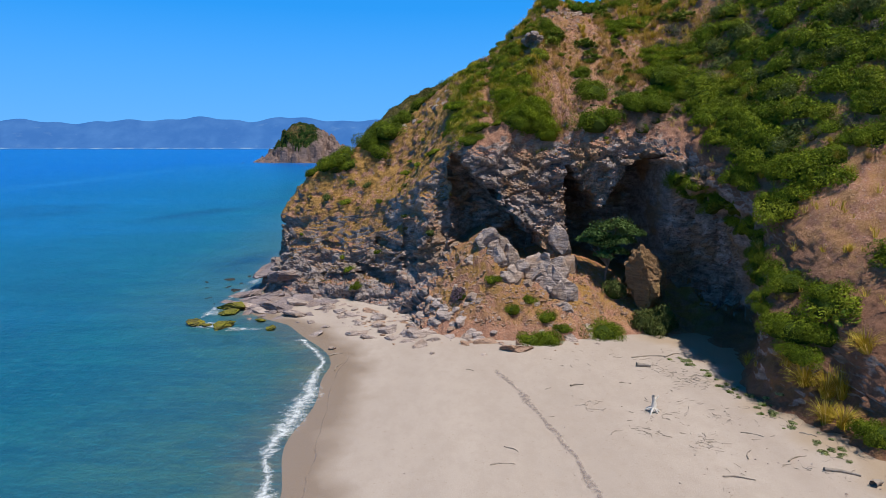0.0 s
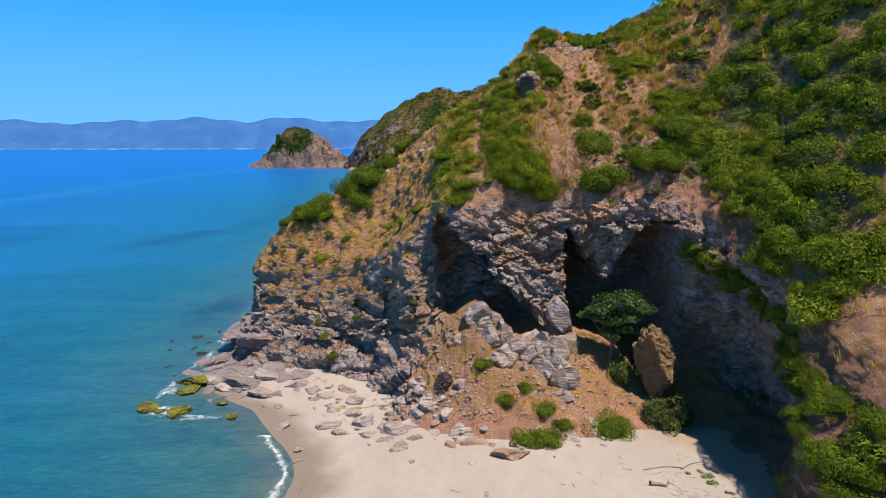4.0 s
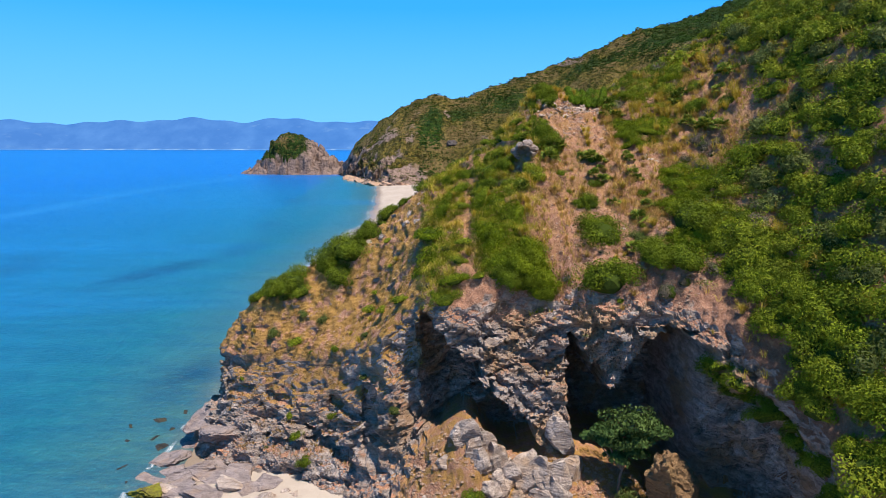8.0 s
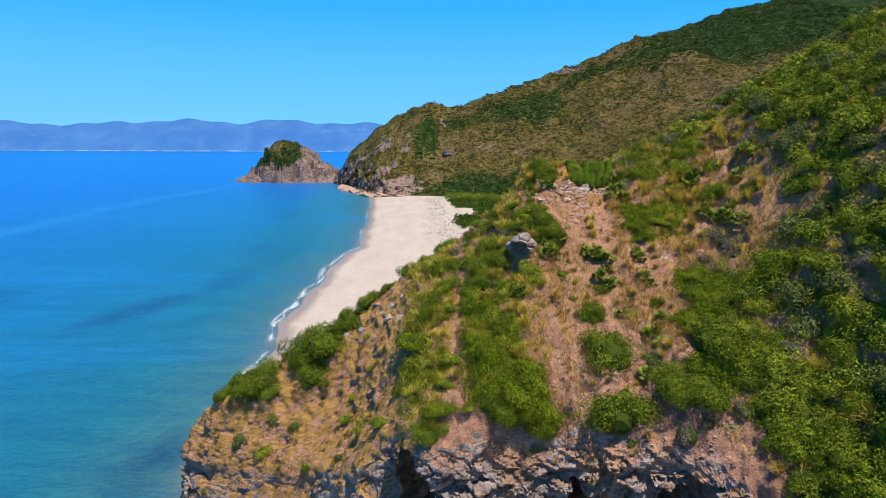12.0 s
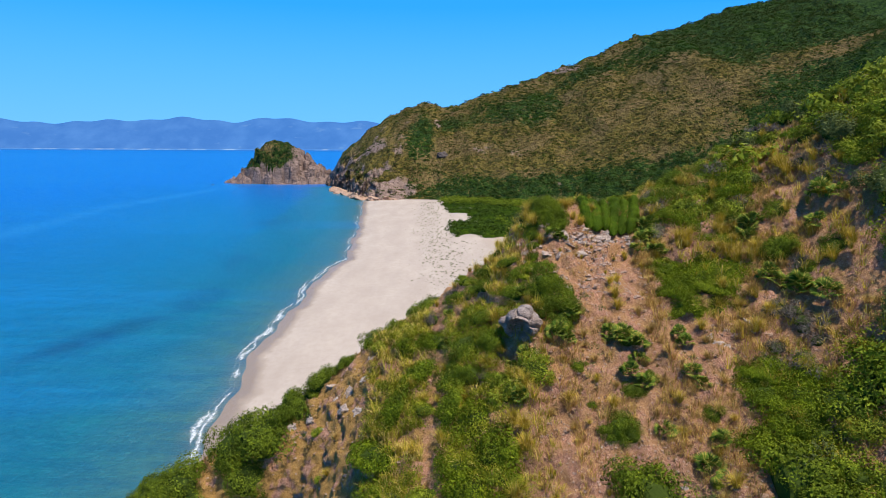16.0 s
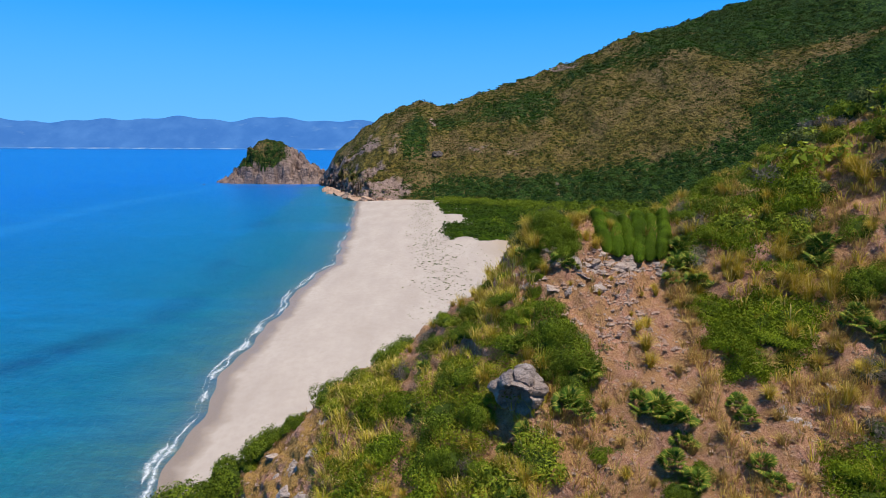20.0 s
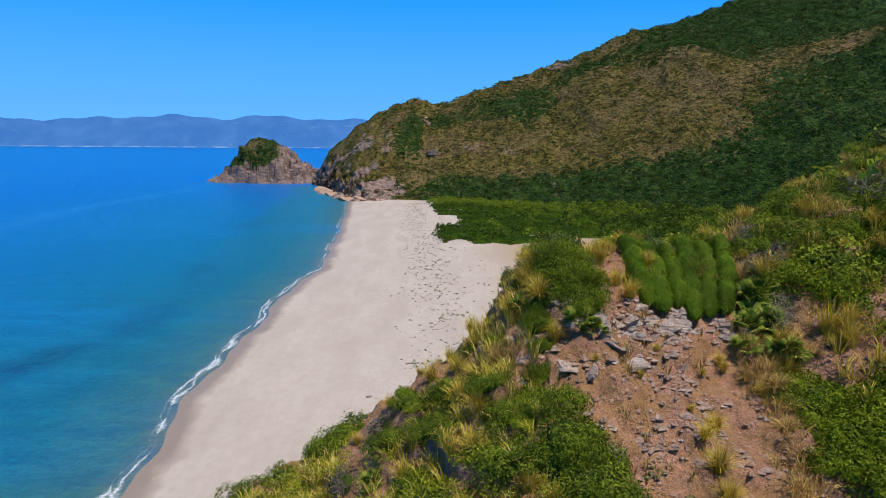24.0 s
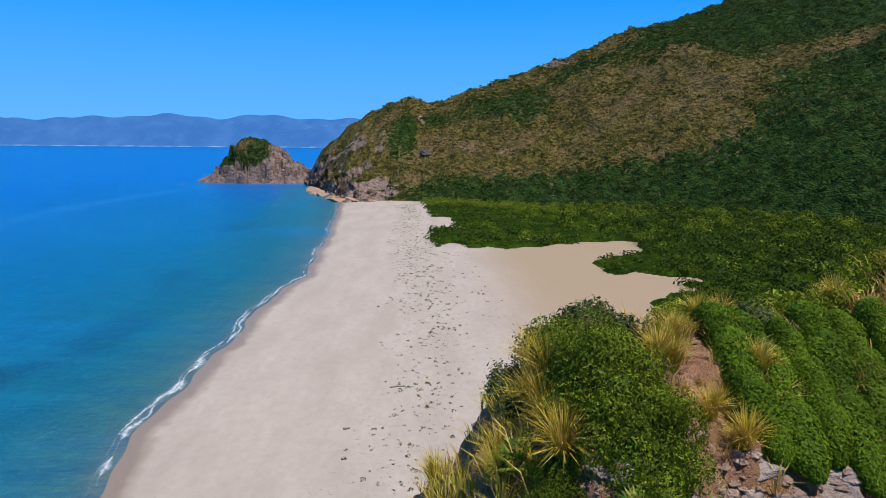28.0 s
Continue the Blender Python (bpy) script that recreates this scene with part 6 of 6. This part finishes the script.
ALGAE_ROCK = Kind([tagged(new("shore_rock", stone_mesh(90 + k, ALGAE, 4, 1.0, 0.6, "shore_rock")), "low wet rock covered in yellow-green algae", "rock", "algae rocks") for k in range(3)])
for x, y, d, squash in [(-20.6, 61.4, 2.8, 0.7), (-23.8, 62.4, 2.4, 0.65), (-15.9, 60.5, 1.6, 0.5), (-21.8, 68.6, 4.0, 0.6), (-21.6, 66.6, 2.8, 0.55), (-17.6, 63.2, 1.3, 0.5), (-22.4, 61.6, 1.4, 0.5)]:
    ALGAE_ROCK.put(pose(x, y, 0.12, 6, -5, 70 * x), d * 0.5, squash * 1.1)
pinnacle = tagged(new("earth_pinnacle", stone_mesh(133, rock_material("ochre_earth", (0.33, 0.2, 0.105), (0.2, 0.115, 0.06), (0.38, 0.24, 0.1)), 5, 1.0, 1.0, "earth_pinnacle")), "ochre earth pinnacle standing before the cave", "pinnacle")
pinnacle.matrix_basis = pose(18.2, 59.6, 5.3, 6, -12, 20)
pinnacle.scale = (2.3, 1.8, 4.7)
def lumpy_boulder():
    bm = bmesh.new()
    hollow = Matrix.Rotation(radians(-130), 3, "Z") @ Vector((-0.38, -0.82, -0.42)).normalized()          # it overhangs towards the sea
    bmesh.ops.create_icosphere(bm, subdivisions=5, radius=1)
    for v in bm.verts:
        q = v.co.normalized()
        d, _ = noise.voronoi(q * 1.1 + Vector((4.2, 1.1, 7.3)))
        e, _ = noise.voronoi(q * 3.4 + Vector((0.3, 5.1, 2.2)))
        crack = max(0.0, 0.22 - (d[1] - d[0])) / 0.22
        v.co = q * (1.05 + 0.22 * noise.noise(q * 1.3 + Vector((9, 2, 4))) - 0.28 * d[0] - 0.2 * crack ** 2 - 0.04 * e[0] + 0.05 * noise.noise(q * 9))
        a = q.dot(hollow)
        if a > 0.62:
            v.co -= hollow * 0.75 * min(1.0, (a - 0.62) / 0.16)
        if v.co.z < -0.1:
            v.co.x, v.co.y = v.co.x * (1 + 0.5 * (v.co.z + 0.1)), v.co.y * (1 + 0.5 * (v.co.z + 0.1))
    me = bpy.data.meshes.new("boulder")
    bm.to_mesh(me)
    bm.free()
    me.materials.append(rock_material("perched_rock", (0.45, 0.36, 0.32), (0.20, 0.15, 0.13), (0.38, 0.27, 0.21)))
    return me


hill_boulder = tagged(new("boulder", lumpy_boulder()), "rounded pale grey boulder perched on the green slope", "boulder")
hill_boulder.matrix_basis = pose(9.75, 75.5, 28.15, 8, 0, 130)
hill_boulder.scale = (1.2, 1.15, 1.05)
LEDGE = Kind([tagged(new("ledge_rock", stone_mesh(230 + k, rock_material("ledge_rock", (0.60, 0.475, 0.405), (0.32, 0.235, 0.195), (0.54, 0.37, 0.27)), 3, 0.9, 0.55, "ledge_rock")), "weathered pinkish-grey rock on the broken ledge", "rock", "rocks on the ledge") for k in range(5)])
drop(LEDGE, [(10.3, 74.5, 0.9, 0.8), (12.9, 81.5, 1.4, 0.6), (13.1, 81.2, 1.2, 0.6), (13.4, 80.8, 1.2, 0.6), (14.1, 80.4, 1.2, 0.7), (15.9, 81.8, 0.8, 0.7), (16.5, 82.1, 0.6, 0.7), (15.0, 82.0, 1.0, 0.6), (12.9, 77.7, 0.9, 0.4), (10.4, 82.0, 0.5, 0.7), (10.6, 80.2, 0.5, 0.5), (12.4, 79.6, 0.7, 0.5), (11.8, 79.9, 0.8, 0.5), (14.1, 79.9, 0.6, 0.5), (13.3, 81.4, 0.5, 0.5), (20.5, 75.0, 1.1, 0.5), (21.8, 74.8, 0.8, 0.6), (22.3, 74.8, 1.0, 0.6), (20.3, 74.0, 0.9, 0.5), (21.0, 74.6, 0.8, 0.5), (20.0, 74.3, 0.6, 0.5), (20.8, 73.9, 0.6, 0.5), (22.3, 74.3, 0.6, 0.5), (21.4, 74.2, 0.5, 0.5), (26.3, 63.6, 0.9, 0.8), (10.2, 81.0, 0.4, 0.7), (13.2, 79.8, 0.35, 0.6)], 0.7, 0.1)
for x, y, d in ((-42, 507, 12), (-53, 536, 13), (-34, 501, 10), (-48, 520, 12), (-63, 568, 14), (-25, 502, 9), (-57, 550, 12), (-70, 592, 14), (-20, 502, 5), (-15, 504, 4), (-26, 503, 6), (-30, 505, 7), (-9, 505, 4.5), (-36, 500, 5.5), (-31, 498, 4.5), (-27, 499, 3.6), (-42, 510, 6.5), (-46, 520, 7), (-50, 534, 6), (-39, 503, 4), (-23, 500, 3), (-55, 548, 6), (-34, 496, 3), (-44, 506, 3), (-61, 570, 6)):
    RED_BOULDER.put(pose(x, y, 0.3, 8, 5, 50 * x), d * 0.6, 0.75)
rng2 = np.random.default_rng(31)
for k in range(60):          # the broken ledge under the crest
    x = rng2.uniform(10.4, 18.4)
    drop(LEDGE, [(x, 81.25 + 0.22 * (x - 12.5) + rng2.normal() * 0.35, 0.25 + 0.85 * rng2.random() ** 1.7, rng2.uniform(0.5, 0.9))], 0.6, 0.12)
drop(LEDGE, [(-2.0, 83.0, 1.2, 0.8), (-3.4, 82.0, 1.0, 0.7), (-1.0, 80.0, 1.3, 0.8), (-4.4, 82.0, 1.0, 0.7), (0.1, 79.0, 1.2, 0.8), (1.2, 83.4, 1.0, 0.8), (-0.6, 80.8, 1.3, 0.7), (-1.6, 81.4, 0.9, 0.6), (0.5, 80.2, 0.8, 0.7), (-2.4, 80.6, 0.7, 0.6), (0.9, 81.8, 0.9, 0.7)], 0.6, 0.12)
for i in range(70):          # the heap between the cliff's foot and the sand
    k = rng2.random() ** 0.8
    drop(BOULDER if i % 4 else RED_BOULDER, [(-11 + 13.5 * k + rng2.normal() * 0.9, 67.5 - 11.2 * k + rng2.normal() * 1.1, 0.6 + 1.3 * rng2.random() ** 2, rng2.uniform(0.6, 1.1))], 0.4, 0.15)
for i in range(120):
    x = rng2.uniform(-10, 13)
    y = 57.6 - 0.32 * (x + 1) * (1 if x < 5 else 0.6) * (x < 2) + rng2.normal() * 1.5 - (2 if x > 2 else 0)
    drop(STONE if i % 3 else RED_STONE, [(x, y, rng2.uniform(0.25, 1.1), rng2.uniform(0.6, 1.1))], 0.5)
for x, y in headland_spots(110, 9, 24, 64, 84, lambda a, b: not thicket(a, b), 0.35, 33):
    drop(RED_STONE if rng2.random() < 0.85 else STONE, [(x, y, 0.12 + 0.4 * rng2.random() ** 2, rng2.uniform(0.5, 1))], 0.8, 0.05)
for x, y in headland_spots(60, -4, 20, 55.5, 62, lambda a, b: True, 0.35, 34):
    drop(STONE if rng2.random() < 0.5 else RED_STONE, [(x, y, 0.15 + 0.6 * rng2.random() ** 2, rng2.uniform(0.5, 1))], 0.8, 0.05)


# ---- the tree before the cave ----
def limb(path, r0, r1, sides=7):
    path = np.asarray(path, float)
    v = []
    for i, p in enumerate(path):
        t = path[min(i + 1, len(path) - 1)] - path[max(i - 1, 0)]
        q = Vector(t).to_track_quat("Z", "X").to_matrix()
        r = r0 + (r1 - r0) * i / (len(path) - 1)
        v += [p + np.array(q @ Vector((r * math.cos(a), r * math.sin(a), 0))) for a in np.linspace(0, 2 * math.pi, sides, endpoint=False)]
    f = [[i * sides + k, i * sides + (k + 1) % sides, (i + 1) * sides + (k + 1) % sides, (i + 1) * sides + k] for i in range(len(path) - 1) for k in range(sides)]
    return np.array(v), np.array(f)


def cave_tree():
    tree = tagged(new("fig_tree"), "small broad-leaved tree leaning out of the cave mouth", "tree")
    tree.location = (14.9, 61.0, 0)
    z0 = on_land(14.9, 61.0)[0].z
    trunk = limb([(0, 0, z0 - 0.3), (0.1, 0, z0 + 1.2), (0.4, 0.2, z0 + 2.2)], 0.16, 0.09)
    new("trunk", mesh_of("trunk", *trunk, BARK, True)).parent = tree
    rng = np.random.default_rng(5)
    for k, (dx, dz, r) in enumerate(((0.9, 9.8, 1.4), (-1.2, 9.0, 0.8), (1.9, 9.2, 1.1), (-0.3, 8.6, 1.0), (1.5, 8.4, 1.0), (-1.8, 8.4, 0.6), (0.3, 7.9, 0.8), (-0.9, 8.2, 0.6), (0.9, 7.3, 0.8), (0.0, 7.0, 0.7))):
        b = limb([(0.3, 0.1, z0 + 1.8), (dx * 0.5, 0.0, (z0 + 2 + dz) / 2), (dx, 0, dz)], 0.07, 0.025, 5)
        new("limb", mesh_of("limb", *b, BARK, True)).parent = tree
        p, n = dome_points(rng, 9, 1000, 0.8, 0.35)
        p = p * r * 1.5 + (dx, 0, dz - 0.4 * r)
        new("crown", mesh_of("crown", *leaf_quads(p, n, 0.17, 1.3, rng), leaf_material("fig_leaves", (0.035, 0.075, 0.02), (0.12, 0.19, 0.055)))).parent = tree


cave_tree()
m, s = lean_pose(18.6, 57.4, 0, 2.0, 0, 0)
for x, y, z, d in ((18.9, 57.6, 2.4, 3.6), (18.4, 57.0, 1.2, 3.0), (15.6, 60.6, 5.6, 2.6)):
    m, s = lean_pose(x, y, 40, d * 0.6, 0, 0, on_land(x, y)[0].z - 0.1)
    OLIVE_BUSH.put(m, s, 1.4)


# ---- the beach: driftwood, weed, plants and foam ----
WOOD = Nodes("driftwood", 0.9, 0.2)
WOOD = WOOD.done(WOOD.mix(WOOD.noise(6, 5, WOOD.place((1, 1, 1))), (0.16, 0.12, 0.09), (0.42, 0.36, 0.30)), bump=WOOD.noise(20, 4), dist=0.02)


def driftwood(x, y, length, turn, r, bend=0.1):
    z = float(sand_z(np.array(x), np.array(y)))
    rng = np.random.default_rng(int(x * 10 + y * 77) % 9999)
    n = 6
    path = [((k / n - 0.5) * length, bend * length * math.sin(k / n * 3.1) + rng.normal() * 0.02, r * 0.7 + rng.normal() * 0.015) for k in range(n + 1)]
    ob = new("driftwood", mesh_of("driftwood", *limb(path, r, r * 0.5), WOOD, True))
    ob.matrix_basis = pose(x, y, z, 0, 0, turn)
    return tagged(ob, "bleached driftwood branch lying on the sand", "driftwood", "driftwood")


for x, y, l, turn, r in ((14.9, 48, 1.0, -20, 0.16), (16, 50.2, 2.8, 5, 0.07), (18, 50.6, 2.0, 30, 0.06), (19.9, 31.4, 1.6, -25, 0.11), (20.6, 35.9, 0.9, -40, 0.05), (20.9, 30.2, 0.6, 20, 0.2), (2, 47.6, 0.6, -30, 0.04), (3.1, 32.7, 1.3, 2, 0.05), (3.7, 34.5, 0.9, -40, 0.04), (9.2, 44.2, 1.0, 15, 0.07), (-8.7, 52.7, 1.2, 30, 0.06), (-8, 49.6, 1.8, 80, 0.04), (17.5, 36, 1.2, -30, 0.04), (18.5, 33, 1.4, 25, 0.05), (16.2, 33.5, 1.1, 60, 0.04), (14.6, 31, 1.5, -15, 0.05), (5.7, 171, 2.2, 6, 0.16), (-0.4, 156, 0.8, 20, 0.2), (12.6, 44.5, 0.8, -20, 0.04), (9.8, 36.5, 0.7, 50, 0.03)):
    driftwood(x, y, l, turn, r)
def root_stump():
    """A bleached trunk end standing on its broken roots."""
    rng = np.random.default_rng(150)
    parts = [limb([(0, 0, 0.1), (0.05, 0.05, 0.45), (0.02, 0.14, 0.8), (-0.08, 0.16, 1.02)], 0.2, 0.1, 9)]
    for a in (20, 95, 150, 215, 290, 335):
        d, l = np.array([math.cos(radians(a)), math.sin(radians(a)), 0]), rng.uniform(0.35, 0.6)
        parts.append(limb([(0, 0, 0.3), d * l * 0.5 + (0, 0, 0.22), d * l + (0, 0, rng.uniform(-0.05, 0.12))], 0.1, 0.03, 6))
    parts.append(limb([(0.02, 0.1, 0.7), (0.22, 0.12, 0.92), (0.3, 0.1, 1.05)], 0.07, 0.025, 6))
    n, v, f = 0, [], []
    for pv, pf in parts:
        v.append(pv), f.append(pf + n)
        n += len(pv)
    pale = Nodes("bleached_wood", 0.8)
    pale = pale.done(pale.mix(pale.noise(14, 5, pale.place((1, 1, 0.25))), (0.42, 0.37, 0.31), (0.72, 0.67, 0.6)), bump=pale.noise(30, 4, pale.place((1, 1, 0.2))), dist=0.02)
    return mesh_of("tree_stump", np.concatenate(v), np.concatenate(f), pale, True)


stump = tagged(new("tree_stump", root_stump()), "bleached white root stump on the sand", "driftwood")
stump.matrix_basis = pose(12.9, 39.4, float(sand_z(np.array(12.9), np.array(39.4))), 8, 6, 25)


def sticks(spots, length, rng, material, name, label, category):
    v, f = [], []
    for x, y in spots:
        z = float(sand_z(np.array(x), np.array(y))) + 0.03
        a, l, w = rng.uniform(0, 6.3), length * rng.uniform(0.2, 1) ** 1.5, rng.uniform(0.004, 0.014)
        d, s = np.array([math.cos(a), math.sin(a), 0]) * l / 2, np.array([-math.sin(a), math.cos(a), 0]) * w
        b, c = len(v), np.array([x, y, z])
        v += [c - d - s, c - d + s, c + d + s, c + d - s, c - d + (0, 0, 2 * w), c + d + (0, 0, 2 * w)]
        f += [[b, b + 3, b + 5, b + 4], [b + 1, b + 4, b + 5, b + 2]]
    return tagged(new(name, mesh_of(name, v, f, material)), label, category, kind="stuff")


rng3 = np.random.default_rng(44)
drifts = np.stack([rng3.uniform(7, 21, 34), rng3.uniform(29, 51, 34)], -1)
drifts = drifts[rng3.random(34) < 0.3 + 0.7 * step(drifts[:, 0], 10, 18)]
spots = [tuple(d + rng3.normal(size=2) * rng3.uniform(0.3, 1.1)) for d in drifts for _ in range(rng3.integers(6, 40))]
spots += [(a, b) for a, b in zip(rng3.uniform(6, 21.5, 260), rng3.uniform(27, 52, 260)) if rng3.random() < 0.2 + 0.6 * step(a, 12, 20)]
sticks(spots, 0.6, rng3, WOOD, "twigs", "scattered driftwood twigs and litter on the sand", "debris")
spots = [(a, b) for a, b in zip(rng3.normal(2, 3.5, 260), rng3.uniform(120, 175, 260))]
sticks(spots, 0.7, rng3, WOOD, "twigs", "scattered twigs along the far beach", "debris")
k = 700
x, y = rng3.uniform(-2, 22, k), rng3.uniform(28, 53, k)
keep = rng3.random(k) < 0.12 + 0.9 * step(x, 8, 19)
c = np.stack([x, y, sand_z(x, y) + 0.01], -1)[keep]
joined("pebbles", ROCK, [pebbles(c, 0.02 + 0.07 * rng3.random(len(c)) ** 3, rng3)], "pebbles and litter scattered on the sand", "pebbles")
WEED = weed_material()


def weed_line(keys, width, seed):
    """A low wavy ribbon of dried weed on the sand."""
    t = np.linspace(0, len(keys) - 1, 120)
    mid = spline([(x, y, 0.0) for x, y in keys], t)
    q = np.stack([t * 0, mid[:, 1], t * 0], -1) + seed
    x = mid[:, 0] + 0.25 * fractal(q, 2.5, 3)
    w = width * np.clip(0.7 + 0.9 * fractal(q + 9, 3, 3), 0.15, 1.5)
    rows = [np.stack([x + k * w, mid[:, 1], sand_z(x + k * w, mid[:, 1]) + 0.03 + 0.05 * (1 - abs(k))], -1) for k in (-1, -0.4, 0.4, 1)]
    e = np.stack([np.full_like(t, 1 - abs(k)) for k in (-1, -0.4, 0.4, 1)])
    return tagged(new("seaweed", mesh_of("seaweed", np.stack(rows).reshape(-1, 3), grid_faces(4, len(t)), WEED, True, edge=e)), "dark line of dried seaweed on the sand", "seaweed", kind="stuff")


weed_line([(4.0, 47.5), (5.4, 42), (6.3, 37), (6.9, 33), (7.3, 29)], 0.42, 1)
weed_line([(-7.6, 52), (-7.9, 46), (-7.4, 40), (-6.9, 32), (-6.6, 24)], 0.06, 5)


x = np.concatenate([rng3.normal(0, 4.2, 2100) + 7, rng3.uniform(0, 25, 300)])
y = np.concatenate([rng3.uniform(118, 480, 2100), rng3.uniform(140, 300, 300)])
x = x + 5 * np.exp(-((y - 200) / 60) ** 2) - step(y, 300, 480) * 4
c = np.stack([x, y, sand_z(x, y)], -1)
joined("beach_plants", OLIVE, [clumps(c, 0.07 + 0.36 * rng3.random(len(c)) ** 2.5, 0.45, 14, rng3, 0.6)], "small grey-green plants dotted over the sand", "plants")
PALE = leaf_material("sea_rocket_leaves", (0.20, 0.22, 0.09), (0.40, 0.42, 0.20))
y = rng3.uniform(31, 50, 46)
x = np.interp(y, [31, 36, 42, 50], [21.3, 20.6, 19.8, 18]) + rng3.normal(size=46) * 0.5
SAND_PLANT = bush_kind("sea_rocket", "pale green seaside plant on the sand", PALE, 0.13, 300, 0.6, 0.3, 2, 2.0, 8, "seaside plants")
plant(SAND_PLANT, [(a, b, d) for a, b, d in zip(x, y, rng3.uniform(0.2, 0.6, 46))], 0, 1, 0.02)


def foam(y0, y1, width, shift, seed):
    y = np.arange(y0, y1, 0.35)
    q = np.stack([y * 0, y, y * 0], -1)
    w = width * np.interp(y, [60, 100, 130, 220, 480], [1.0, 1.0, 2.4, 1.1, 0.6]) * np.where(y < 60, np.clip(0.75 + 0.8 * fractal(q + seed, 6, 3), 0.25, 1.6), np.clip(0.4 + 1.5 * fractal(q + seed, 9, 3), 0.0, 1.8)) + 0.04
    mid = shore_x(y) - 0.6 - (0.6 * np.sin(y * 0.21) + 0.5 * np.sin(y * 0.083 + 1) + 0.25 * np.sin(y * 0.57)) + shift + 0.5 * fractal(q + seed + 20, 5, 3)
    rows = [np.stack([mid + k * w, y, np.full_like(y, 0.035) + 0.03 * (1 - abs(k))], -1) for k in (-1, -0.5, 0, 0.5, 1)]
    e = np.stack([np.full_like(y, 1 - abs(k)) for k in (-1, -0.5, 0, 0.5, 1)])
    return tagged(new("foam", mesh_of("foam", np.stack(rows).reshape(-1, 3), grid_faces(5, len(y)), FOAM, True, edge=e)), "white foam of small waves along the beach", "foam", kind="stuff")


foam(-40, 57, 1.3, 0.25, 3)
foam(112, 520, 0.8, 0.05, 8)
foam(120, 240, 0.5, -0.8, 15)


def foam_patch(x, y, rx, ry, seed):
    a = np.linspace(0, 2 * math.pi, 40)
    r = 1 + 0.3 * np.sin(3 * a + seed) + 0.2 * np.sin(5 * a + 2 * seed)
    rows = [np.stack([x + k * rx * r * np.cos(a), y + k * ry * r * np.sin(a), np.full_like(a, 0.05)], -1) for k in (0.02, 0.4, 0.7, 1.0)]
    e = np.stack([np.full_like(a, v) for v in (0.7, 0.75, 0.55, 0.0)])
    tagged(new("foam", mesh_of("foam", np.stack(rows).reshape(-1, 3), grid_faces(4, 40), FOAM, True, edge=e)), "white foam around the shore rocks", "foam", kind="stuff")


for k, (x, y, rx, ry) in enumerate(((-22.2, 62.0, 2.2, 1.4), (-18.8, 60.4, 1.9, 0.8), (-23.6, 66.8, 0.9, 2.4), (-23.4, 75, 0.8, 3.0), (-23.6, 83, 0.7, 2.6))):
    foam_patch(x, y, rx, ry, k)
